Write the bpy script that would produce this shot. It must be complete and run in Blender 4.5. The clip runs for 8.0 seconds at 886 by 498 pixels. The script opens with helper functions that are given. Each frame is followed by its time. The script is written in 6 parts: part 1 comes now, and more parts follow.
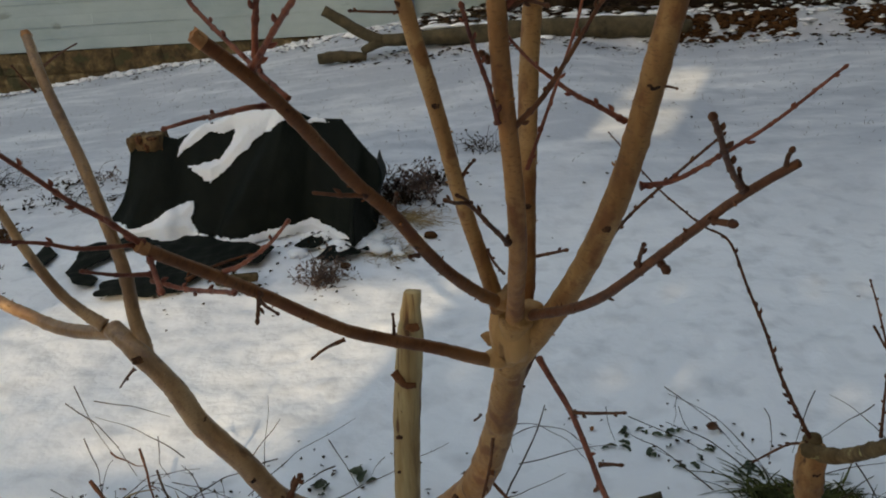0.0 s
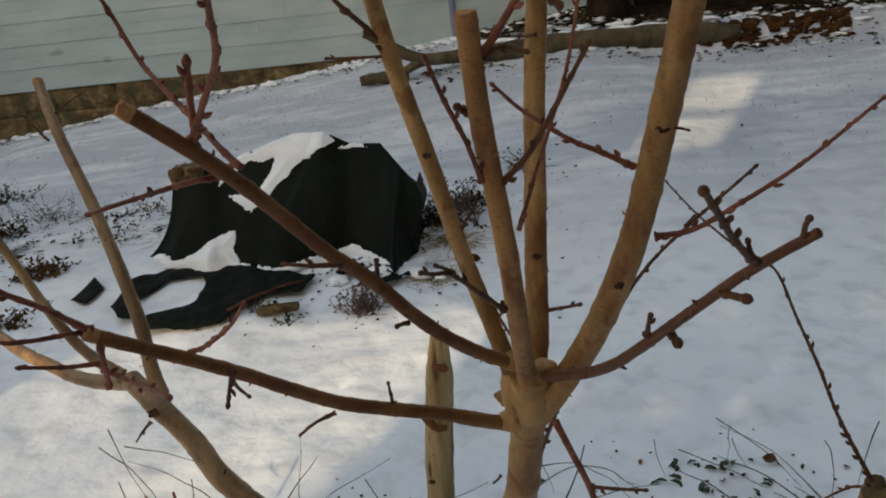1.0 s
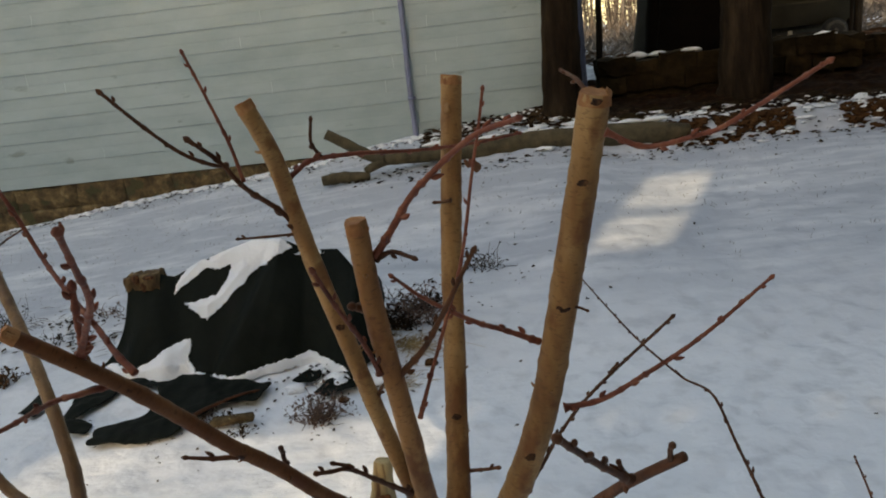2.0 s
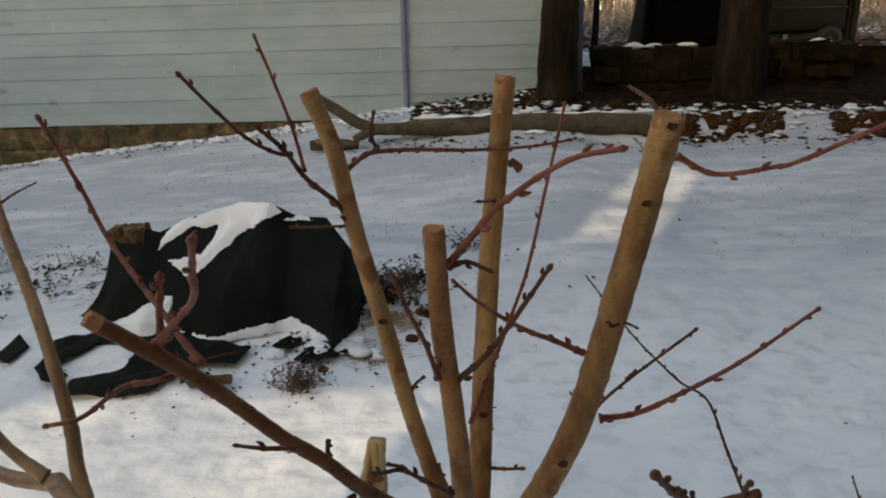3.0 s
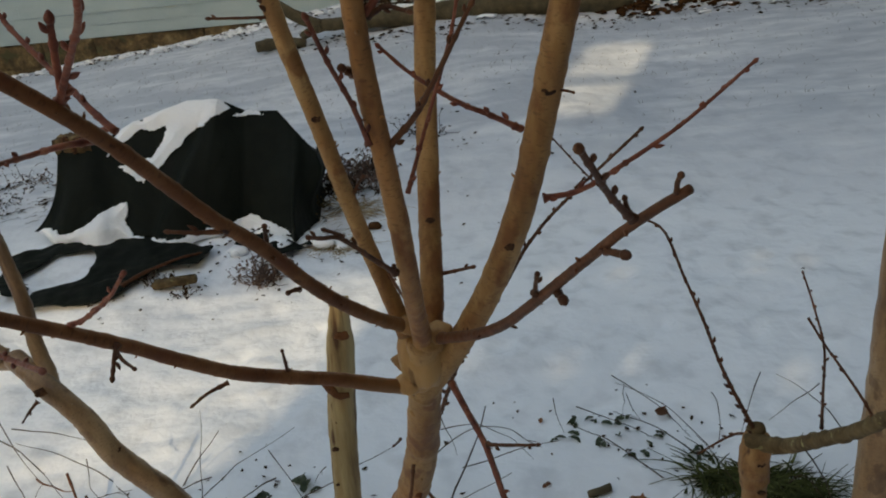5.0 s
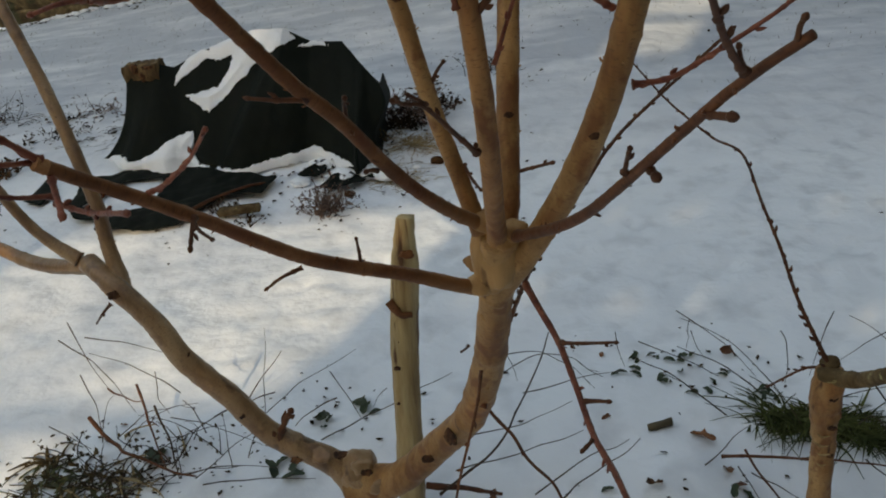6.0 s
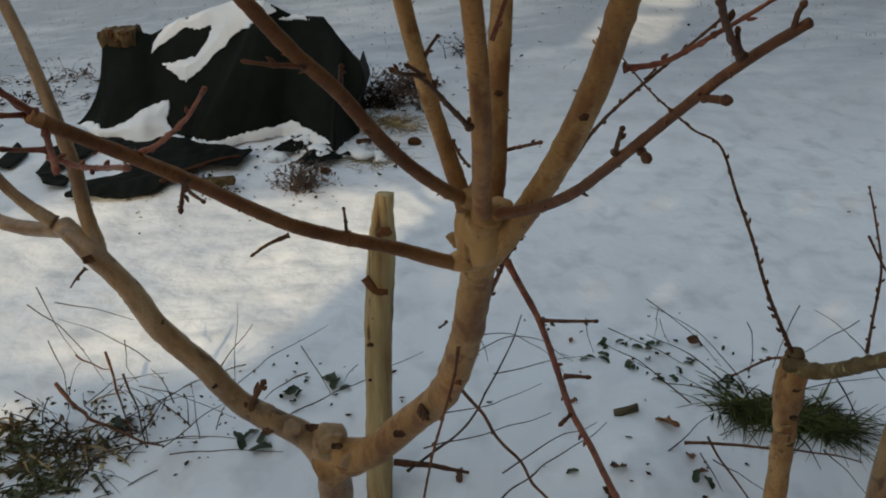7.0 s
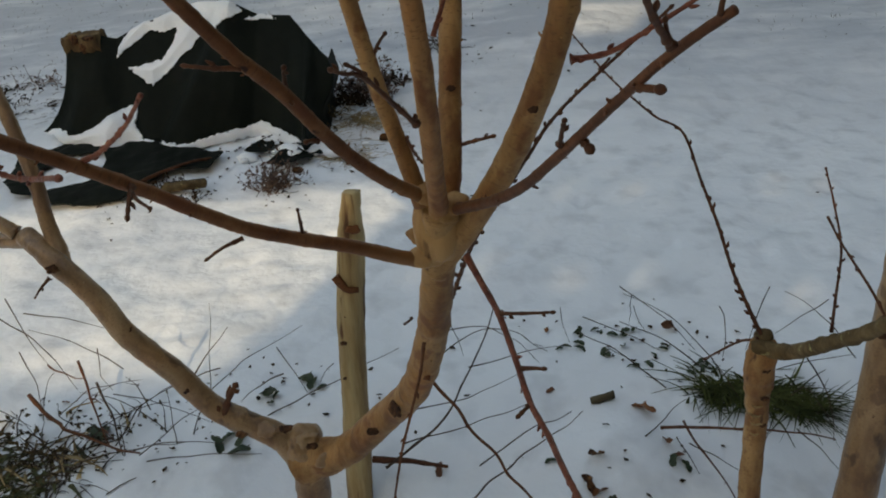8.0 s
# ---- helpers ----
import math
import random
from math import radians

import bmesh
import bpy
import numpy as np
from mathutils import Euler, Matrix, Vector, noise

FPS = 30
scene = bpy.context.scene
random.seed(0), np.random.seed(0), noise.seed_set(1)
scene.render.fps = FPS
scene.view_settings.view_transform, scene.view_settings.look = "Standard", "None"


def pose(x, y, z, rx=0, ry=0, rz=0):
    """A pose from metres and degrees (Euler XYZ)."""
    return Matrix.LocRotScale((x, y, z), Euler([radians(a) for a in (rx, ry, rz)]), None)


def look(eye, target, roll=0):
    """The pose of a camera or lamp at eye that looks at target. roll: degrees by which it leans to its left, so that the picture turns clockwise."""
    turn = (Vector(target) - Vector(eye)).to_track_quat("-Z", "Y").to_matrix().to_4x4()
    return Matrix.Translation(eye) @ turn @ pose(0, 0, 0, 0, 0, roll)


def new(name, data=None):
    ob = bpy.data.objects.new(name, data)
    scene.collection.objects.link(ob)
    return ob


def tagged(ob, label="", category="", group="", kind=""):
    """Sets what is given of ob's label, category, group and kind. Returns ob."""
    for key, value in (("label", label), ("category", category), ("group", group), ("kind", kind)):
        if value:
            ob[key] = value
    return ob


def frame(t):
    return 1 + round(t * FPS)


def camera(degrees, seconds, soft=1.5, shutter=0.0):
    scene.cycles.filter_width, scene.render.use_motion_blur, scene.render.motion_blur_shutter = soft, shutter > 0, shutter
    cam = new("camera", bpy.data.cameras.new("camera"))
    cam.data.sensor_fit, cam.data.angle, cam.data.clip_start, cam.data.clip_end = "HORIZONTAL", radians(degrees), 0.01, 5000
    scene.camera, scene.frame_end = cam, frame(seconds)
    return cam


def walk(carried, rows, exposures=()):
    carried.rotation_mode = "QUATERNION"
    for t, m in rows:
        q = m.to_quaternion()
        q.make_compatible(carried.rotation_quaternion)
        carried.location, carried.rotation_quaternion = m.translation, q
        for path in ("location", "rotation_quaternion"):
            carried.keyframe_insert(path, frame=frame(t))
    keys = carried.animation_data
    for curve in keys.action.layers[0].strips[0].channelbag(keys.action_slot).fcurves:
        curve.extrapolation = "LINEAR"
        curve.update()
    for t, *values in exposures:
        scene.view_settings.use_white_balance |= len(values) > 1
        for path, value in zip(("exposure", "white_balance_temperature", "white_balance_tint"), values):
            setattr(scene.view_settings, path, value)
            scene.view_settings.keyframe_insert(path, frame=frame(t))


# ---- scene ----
cam = camera(55.7, 8.0, 1.9)
PATH = [
    (0, (0.057, 0.092, 1.521), (-0.0402, 1.9603, 0.8138), -3.64),
    (0.2, (0.040, 0.110, 1.536), (-0.0231, 1.9817, 0.8341), -3.61),
    (0.3, (0.040, 0.123, 1.539), (-0.0281, 1.9930, 0.8329), -3.92),
    (0.5, (0.039, 0.144, 1.544), (-0.1160, 2.0219, 0.8737), -4.89),
    (0.7, (0.055, 0.164, 1.541), (-0.1770, 2.0428, 0.8957), -6.00),
    (0.8, (0.072, 0.172, 1.543), (-0.1694, 2.0499, 0.8988), -5.46),
    (1, (0.116, 0.188, 1.534), (-0.1085, 2.0604, 0.8679), -6.68),
    (1.2, (0.146, 0.206, 1.509), (-0.0697, 2.0586, 0.7869), -7.92),
    (1.3, (0.155, 0.210, 1.499), (-0.0598, 2.0548, 0.7569), -8.00),
    (1.5, (0.165, 0.214, 1.493), (-0.0423, 2.0522, 0.7327), -8.26),
    (1.7, (0.171, 0.210, 1.527), (-0.0260, 2.0903, 0.8745), -7.70),
    (1.8, (0.176, 0.210, 1.555), (-0.0119, 2.1132, 0.9697), -7.45),
    (2, (0.182, 0.204, 1.613), (0.0504, 2.1422, 1.1374), -6.71),
    (2.2, (0.172, 0.219, 1.656), (0.0706, 2.1541, 1.1608), -5.64),
    (3.3, (0.078, 0.202, 1.636), (-0.0189, 2.1153, 1.0620), -0.46),
    (3.5, (0.058, 0.204, 1.614), (-0.0640, 2.1051, 1.0049), -0.16),
    (3.7, (0.040, 0.205, 1.580), (-0.1294, 2.0856, 0.9217), -1.49),
    (3.8, (0.036, 0.204, 1.565), (-0.1288, 2.0724, 0.8710), -1.47),
    (4, (0.044, 0.200, 1.547), (-0.1022, 2.0486, 0.7979), -2.33),
    (4.2, (0.066, 0.195, 1.536), (-0.0259, 2.0273, 0.7397), -3.68),
    (4.3, (0.073, 0.195, 1.534), (0.0218, 2.0289, 0.7376), -3.33),
    (4.5, (0.095, 0.193, 1.532), (0.0480, 2.0414, 0.7696), -4.88),
    (4.7, (0.128, 0.187, 1.533), (0.1462, 2.0376, 0.7748), -5.15),
    (5.8, (0.114, 0.191, 1.479), (-0.0242, 2.0116, 0.6628), -6.05),
    (6, (0.101, 0.187, 1.467), (-0.0479, 1.9863, 0.6066), -5.66),
    (6.5, (0.109, 0.179, 1.470), (0.0136, 1.9859, 0.6179), -6.43),
    (6.8, (0.098, 0.174, 1.460), (0.0396, 1.9529, 0.5478), -2.98),
    (7, (0.085, 0.174, 1.463), (0.0055, 1.9584, 0.5632), -2.34),
    (7.2, (0.085, 0.177, 1.468), (-0.0126, 1.9697, 0.5867), -2.69),
    (7.5, (0.098, 0.179, 1.463), (0.0232, 1.9570, 0.5502), -3.46),
    (8, (0.111, 0.175, 1.464), (0.0761, 1.9533, 0.5495), -3.87),
]
walk(cam, [(t, look(eye, target, roll)) for t, eye, target, roll in PATH], [(0, 1.51, 10000, 9), (1, 1.54, 10250, 10), (1.5, 1.49, 9950, 9), (2, 1.59, 10000, 10), (3.5, 1.60, 10100, 11), (4.5, 1.51, 9850, 8), (6, 1.49, 9950, 7), (8, 1.49, 9850, 7)])

# ---- light ----
SUN_EL, SUN_X, SUN_Y = 22.0, -0.41, -0.91
sun_way = Vector((SUN_X * math.cos(radians(SUN_EL)), SUN_Y * math.cos(radians(SUN_EL)), math.sin(radians(SUN_EL))))
world = bpy.data.worlds.new("world")
scene.world = world
world.use_nodes = True
sky = world.node_tree.nodes.new("ShaderNodeTexSky")
sky.sky_type, sky.sun_disc = "NISHITA", False
sky.sun_elevation, sky.sun_rotation = radians(SUN_EL), math.atan2(SUN_X, SUN_Y)
backing = world.node_tree.nodes["Background"]
world.node_tree.links.new(sky.outputs[0], backing.inputs[0])
backing.inputs[1].default_value = 0.15
sun = new("sun", bpy.data.lights.new("sun", "SUN"))
sun.data.energy, sun.data.angle, sun.data.color = 0.98, radians(0.5), (1.0, 0.935, 0.83)
sun.matrix_world = look(sun_way * 50, (0, 0, 0))


# ---- materials ----
def material(name, ramp, scale=8.0, detail=6.0, rough=0.7, metal=0.0, bump=0.3, bump_scale=None, stretch=(1, 1, 1),
             fleck=None, fleck_scale=30.0, fleck_at=0.62, vary=0.0, space="Object", distance=0.01, spec=0.4, rings=None, island=0.0, fleck_soft=0.06, old=None):
    """A node material: a ramp of colours over noise, flecks of a second noise, and bump of both."""
    m = bpy.data.materials.new(name)
    m.use_nodes = True
    t, n, lk = m.node_tree, m.node_tree.nodes, m.node_tree.links
    bsdf = n["Principled BSDF"]
    coord, mapping = n.new("ShaderNodeTexCoord"), n.new("ShaderNodeMapping")
    mapping.inputs["Scale"].default_value = stretch
    lk.new(coord.outputs[space], mapping.inputs[0])
    tex = n.new("ShaderNodeTexNoise")
    tex.inputs["Scale"].default_value, tex.inputs["Detail"].default_value, tex.inputs["Roughness"].default_value = scale, detail, 0.62
    lk.new(mapping.outputs[0], tex.inputs["Vector"])
    cr = n.new("ShaderNodeValToRGB")
    while len(cr.color_ramp.elements) < len(ramp):
        cr.color_ramp.elements.new(0.5)
    for e, (p, c) in zip(cr.color_ramp.elements, ramp):
        e.position, e.color = p, (*c, 1)
    lk.new(tex.outputs["Fac"], cr.inputs[0])
    colour = cr.outputs[0]
    if fleck:
        f = n.new("ShaderNodeTexNoise")
        f.inputs["Scale"].default_value, f.inputs["Detail"].default_value = fleck_scale, 3.0
        lk.new(mapping.outputs[0], f.inputs["Vector"])
        step = n.new("ShaderNodeMapRange")
        step.inputs["From Min"].default_value, step.inputs["From Max"].default_value = fleck_at, fleck_at + fleck_soft
        lk.new(f.outputs["Fac"], step.inputs["Value"])
        mix = n.new("ShaderNodeMix")
        mix.data_type = "RGBA"
        lk.new(step.outputs[0], mix.inputs[0])
        lk.new(colour, mix.inputs[6])
        mix.inputs[7].default_value = (*fleck, 1)
        colour = mix.outputs[2]
    if rings:
        skin, m1, m2, m3 = n.new("ShaderNodeAttribute"), n.new("ShaderNodeMapping"), n.new("ShaderNodeMapping"), n.new("ShaderNodeMapping")
        skin.attribute_name = "skin"
        for mp, sc, most, lo, hi, c in ((m1, (140, 140, 420), 0.45, 0.56, 0.66, rings[0]), (m2, (42, 42, 11), 0.55, 0.52, 0.68, rings[1]), (m3, (30, 30, 22), 0.75, 0.56, 0.64, rings[1])):
            mp.inputs["Scale"].default_value = sc
            lk.new(skin.outputs["Vector"], mp.inputs[0])
            nz, st, mx = n.new("ShaderNodeTexNoise"), n.new("ShaderNodeMapRange"), n.new("ShaderNodeMix")
            nz.inputs["Scale"].default_value, nz.inputs["Detail"].default_value = 1.0, 4.0
            st.inputs["From Min"].default_value, st.inputs["From Max"].default_value, st.inputs["To Max"].default_value = lo, hi, most
            mx.data_type = "RGBA"
            lk.new(mp.outputs[0], nz.inputs["Vector"])
            lk.new(nz.outputs["Fac"], st.inputs["Value"])
            lk.new(st.outputs[0], mx.inputs[0])
            lk.new(colour, mx.inputs[6])
            mx.inputs[7].default_value = (*c, 1)
            colour = mx.outputs[2]
        if old:  # older wood keeps the parent limb's colour near where the branch grows out
            sep, st, mx = n.new("ShaderNodeSeparateXYZ"), n.new("ShaderNodeMapRange"), n.new("ShaderNodeMix")
            lk.new(skin.outputs["Vector"], sep.inputs[0])
            st.inputs["From Min"].default_value, st.inputs["From Max"].default_value = 0.03, 0.16
            mx.data_type = "RGBA"
            lk.new(sep.outputs[2], st.inputs["Value"])
            lk.new(st.outputs[0], mx.inputs[0])
            mx.inputs[6].default_value = (*old, 1)
            lk.new(colour, mx.inputs[7])
            colour = mx.outputs[2]
    if island:
        geo, hs, rg = n.new("ShaderNodeNewGeometry"), n.new("ShaderNodeHueSaturation"), n.new("ShaderNodeMapRange")
        rg.inputs["To Min"].default_value, rg.inputs["To Max"].default_value = 1 - island, 1 + island
        lk.new(geo.outputs["Random Per Island"], rg.inputs["Value"])
        lk.new(rg.outputs[0], hs.inputs["Value"])
        lk.new(colour, hs.inputs["Color"])
        colour = hs.outputs[0]
    if vary:
        info, hsv, rng = n.new("ShaderNodeObjectInfo"), n.new("ShaderNodeHueSaturation"), n.new("ShaderNodeMapRange")
        rng.inputs["To Min"].default_value, rng.inputs["To Max"].default_value = 1 - vary, 1 + vary
        lk.new(info.outputs["Random"], rng.inputs["Value"])
        lk.new(rng.outputs[0], hsv.inputs["Value"])
        lk.new(colour, hsv.inputs["Color"])
        colour = hsv.outputs[0]
    lk.new(colour, bsdf.inputs["Base Color"])
    bsdf.inputs["Roughness"].default_value, bsdf.inputs["Metallic"].default_value = rough, metal
    bsdf.inputs["Specular IOR Level"].default_value = spec
    if bump:
        b2 = n.new("ShaderNodeTexNoise")
        b2.inputs["Scale"].default_value, b2.inputs["Detail"].default_value = bump_scale or scale * 3, 5.0
        lk.new(mapping.outputs[0], b2.inputs["Vector"])
        bp = n.new("ShaderNodeBump")
        bp.inputs["Strength"].default_value, bp.inputs["Distance"].default_value = bump, distance
        lk.new(b2.outputs["Fac"], bp.inputs["Height"])
        lk.new(bp.outputs[0], bsdf.inputs["Normal"])
    return m


SNOW = material("snow", [(0.25, (0.80, 0.82, 0.85)), (0.7, (0.88, 0.89, 0.91))], 1.3, 8, 0.75, bump=0.42, bump_scale=14, distance=0.025, spec=0.2, fleck=(0.62, 0.63, 0.65), fleck_scale=7.0, fleck_at=0.52, fleck_soft=0.3)


def dim_thin_snow(m):
    """Over the lawn behind the pile the snow is thin, with dull grass in patches; the blue-grey also paints in the
    dimmer light there.
    """
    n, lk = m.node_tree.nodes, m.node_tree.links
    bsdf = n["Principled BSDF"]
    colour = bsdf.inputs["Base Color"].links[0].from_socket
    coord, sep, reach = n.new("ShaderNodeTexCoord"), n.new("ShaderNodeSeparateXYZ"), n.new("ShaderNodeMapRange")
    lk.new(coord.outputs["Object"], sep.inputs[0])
    # Painted dimming grows with y, for the weaker light on the far lawn.
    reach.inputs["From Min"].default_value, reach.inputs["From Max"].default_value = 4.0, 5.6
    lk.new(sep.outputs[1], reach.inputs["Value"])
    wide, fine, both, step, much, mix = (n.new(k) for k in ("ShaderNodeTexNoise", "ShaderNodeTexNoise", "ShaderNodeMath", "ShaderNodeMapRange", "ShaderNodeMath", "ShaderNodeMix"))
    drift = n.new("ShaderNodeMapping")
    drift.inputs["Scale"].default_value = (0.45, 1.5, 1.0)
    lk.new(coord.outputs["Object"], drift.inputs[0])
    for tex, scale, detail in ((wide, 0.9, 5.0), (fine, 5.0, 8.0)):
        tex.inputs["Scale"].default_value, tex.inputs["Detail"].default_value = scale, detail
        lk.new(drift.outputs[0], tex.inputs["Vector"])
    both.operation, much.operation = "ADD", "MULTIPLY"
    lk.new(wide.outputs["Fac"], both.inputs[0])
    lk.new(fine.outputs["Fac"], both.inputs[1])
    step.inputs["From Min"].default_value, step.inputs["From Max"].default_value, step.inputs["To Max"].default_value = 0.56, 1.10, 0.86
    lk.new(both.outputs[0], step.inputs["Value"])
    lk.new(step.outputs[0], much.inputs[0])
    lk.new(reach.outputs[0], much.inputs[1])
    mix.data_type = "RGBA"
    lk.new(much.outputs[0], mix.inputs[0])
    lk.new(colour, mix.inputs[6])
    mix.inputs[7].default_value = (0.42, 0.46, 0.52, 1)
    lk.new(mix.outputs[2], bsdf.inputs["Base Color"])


dim_thin_snow(SNOW)
SNOW_LUMP = material("snow_lump", [(0.25, (0.84, 0.85, 0.87)), (0.7, (0.90, 0.91, 0.92))], 6, 8, 0.75, bump=0.6, bump_scale=40, spec=0.25)
BARK = material("smooth_bark", [(0.34, (0.205, 0.082, 0.027)), (0.47, (0.350, 0.166, 0.059)), (0.64, (0.49, 0.268, 0.110))], 16, 9, 0.55, bump=0.45, bump_scale=90,
                stretch=(1, 1, 0.35), fleck=(0.12, 0.052, 0.022), fleck_scale=30, fleck_at=0.66, vary=0.06, distance=0.004, spec=0.25, rings=((0.12, 0.052, 0.022), (0.20, 0.070, 0.024)))
BARK_RED = material("reddish_bark", [(0.34, (0.195, 0.070, 0.022)), (0.47, (0.335, 0.140, 0.047)), (0.64, (0.46, 0.225, 0.085))], 16, 9, 0.55, bump=0.45, bump_scale=90,
                    stretch=(1, 1, 0.35), fleck=(0.12, 0.048, 0.020), fleck_scale=30, fleck_at=0.66, distance=0.004, spec=0.25, rings=((0.12, 0.050, 0.020), (0.20, 0.065, 0.022)))
BARK_GREY = material("tan_bark", [(0.34, (0.175, 0.080, 0.032)), (0.47, (0.285, 0.148, 0.064)), (0.64, (0.400, 0.235, 0.116))], 13, 9, 0.38, bump=0.6, bump_scale=60,
                     stretch=(1, 1, 0.5), fleck=(0.115, 0.055, 0.024), fleck_scale=22, fleck_at=0.64, distance=0.006, spec=0.5, rings=((0.13, 0.064, 0.030), (0.16, 0.076, 0.034)))
BARK_DARK = material("brown_bark", [(0.30, (0.105, 0.034, 0.012)), (0.55, (0.21, 0.077, 0.030)), (0.75, (0.30, 0.135, 0.058))], 20, 8, 0.5, bump=0.4, bump_scale=110,
                     fleck=(0.05, 0.018, 0.01), fleck_scale=50, fleck_at=0.66, vary=0.12, distance=0.003, spec=0.12, rings=((0.07, 0.03, 0.014), (0.17, 0.055, 0.026)))
BRANCH = material("branch_bark", [(0.30, (0.105, 0.034, 0.012)), (0.55, (0.21, 0.077, 0.030)), (0.75, (0.30, 0.135, 0.058))], 20, 8, 0.5, bump=0.4, bump_scale=110,
                     fleck=(0.05, 0.018, 0.01), fleck_scale=50, fleck_at=0.66, vary=0.12, distance=0.003, spec=0.12, rings=((0.07, 0.03, 0.014), (0.17, 0.055, 0.026)), old=(0.30, 0.132, 0.052))
TWIG_RED = material("red_twig", [(0.30, (0.100, 0.025, 0.015)), (0.55, (0.24, 0.068, 0.038)), (0.80, (0.36, 0.15, 0.080))], 55, 8, 0.5, bump=0.6, bump_scale=150, vary=0.22, distance=0.003, spec=0.2)
TWIG = material("brown_twig", [(0.30, (0.055, 0.020, 0.010)), (0.60, (0.125, 0.047, 0.022)), (0.80, (0.20, 0.090, 0.042))], 40, 6, 0.5, bump=0.3, bump_scale=150, vary=0.2, distance=0.002, spec=0.15)
BRANCH_RED = material("red_brown_branch", [(0.30, (0.065, 0.024, 0.012)), (0.60, (0.145, 0.054, 0.026)), (0.80, (0.23, 0.105, 0.050))], 40, 6, 0.5, bump=0.3, bump_scale=150, vary=0.2, distance=0.002, spec=0.15, rings=((0.05, 0.02, 0.008), (0.13, 0.045, 0.018)))
CUT = material("cut_wood", [(0.30, (0.24, 0.08, 0.025)), (0.55, (0.42, 0.17, 0.06)), (0.75, (0.56, 0.30, 0.13))], 60, 6, 0.75, bump=0.4, bump_scale=200, distance=0.003)
KNOT = material("dark_knot", [(0.35, (0.022, 0.009, 0.005)), (0.50, (0.070, 0.028, 0.012)), (0.68, (0.20, 0.085, 0.034))], 70, 8, 0.8, bump=0.9, bump_scale=220, distance=0.003, spec=0.2)
STAKE = material("peeled_wood", [(0.30, (0.17, 0.082, 0.030)), (0.45, (0.36, 0.225, 0.095)), (0.66, (0.53, 0.385, 0.19))], 26, 9, 0.6, bump=0.8, bump_scale=90,
                 stretch=(1, 1, 0.10), fleck=(0.12, 0.048, 0.018), fleck_scale=34, fleck_at=0.60, distance=0.006, spec=0.3)
TARP = material("black_tarp", [(0.3, (0.0050, 0.0066, 0.0046)), (0.7, (0.0095, 0.0118, 0.0084))], 6, 6, 0.7, bump=0.35, bump_scale=26, fleck=(0.010, 0.010, 0.008), fleck_scale=5, fleck_at=0.66, distance=0.012, spec=0.10)
SIDING = material("painted_siding", [(0.30, (0.270, 0.345, 0.345)), (0.52, (0.345, 0.420, 0.418)), (0.75, (0.405, 0.485, 0.480))], 1.1, 9, 0.5, bump=0.15, bump_scale=40,
                  stretch=(1, 1, 2.2), fleck=(0.24, 0.29, 0.265), fleck_scale=2.6, fleck_at=0.68, vary=0.02)
STONE = material("ochre_stone", [(0.30, (0.045, 0.028, 0.012)), (0.45, (0.095, 0.060, 0.026)), (0.58, (0.165, 0.108, 0.047)), (0.74, (0.31, 0.22, 0.115))], 9, 10, 0.9, bump=0.9, bump_scale=18, space="Object", fleck=(0.07, 0.060, 0.025), fleck_scale=5, fleck_at=0.58, distance=0.04)
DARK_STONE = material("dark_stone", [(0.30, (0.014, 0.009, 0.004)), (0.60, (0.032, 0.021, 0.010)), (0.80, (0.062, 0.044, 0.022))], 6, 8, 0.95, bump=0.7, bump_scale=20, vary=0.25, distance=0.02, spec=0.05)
MORTAR = material("mortar", [(0.30, (0.06, 0.042, 0.021)), (0.70, (0.13, 0.09, 0.048))], 12, 6, 0.9)
EARTH = material("earth", [(0.30, (0.009, 0.0045, 0.0022)), (0.60, (0.026, 0.012, 0.0052)), (0.80, (0.055, 0.027, 0.012))], 14, 8, 0.95, bump=0.7, bump_scale=40, vary=0.2, spec=0.05)
CLOD = material("red_brown_earth", [(0.30, (0.03, 0.013, 0.006)), (0.60, (0.085, 0.038, 0.016)), (0.80, (0.14, 0.068, 0.03))], 14, 8, 0.95, bump=0.7, bump_scale=40, island=0.3, spec=0.05)
LOG_END = material("split_log", [(0.30, (0.030, 0.014, 0.006)), (0.48, (0.10, 0.055, 0.022)), (0.62, (0.20, 0.125, 0.055)), (0.78, (0.36, 0.25, 0.12))], 14, 9, 0.9, bump=0.9, bump_scale=50, stretch=(1, 1, 0.3), distance=0.012)
OLD_BARK = material("rough_bark", [(0.30, (0.008, 0.005, 0.003)), (0.55, (0.026, 0.017, 0.0105)), (0.80, (0.060, 0.043, 0.027))], 7, 9, 0.95, bump=0.9, bump_scale=26, stretch=(1, 1, 0.2), distance=0.04, spec=0.05)
ARM_BARK = material("lichened_bark", [(0.30, (0.060, 0.034, 0.014)), (0.50, (0.125, 0.078, 0.036)), (0.72, (0.23, 0.155, 0.078))], 26, 8, 0.85, bump=0.7, bump_scale=70, fleck=(0.34, 0.29, 0.13), fleck_scale=45, fleck_at=0.66, distance=0.006, spec=0.15)
LOG_BARK = material("log_bark", [(0.30, (0.040, 0.030, 0.014)), (0.55, (0.09, 0.068, 0.036)), (0.80, (0.15, 0.118, 0.066))], 10, 8, 0.9, bump=0.6, bump_scale=40, distance=0.01)
STRAW = material("straw", [(0.3, (0.20, 0.12, 0.05)), (0.7, (0.42, 0.30, 0.15))], 9, 4, 0.8, bump=0, island=0.45)
DRY = material("dry_stalk", [(0.30, (0.025, 0.014, 0.008)), (0.70, (0.07, 0.040, 0.022))], 9, 4, 0.8, bump=0, island=0.45)
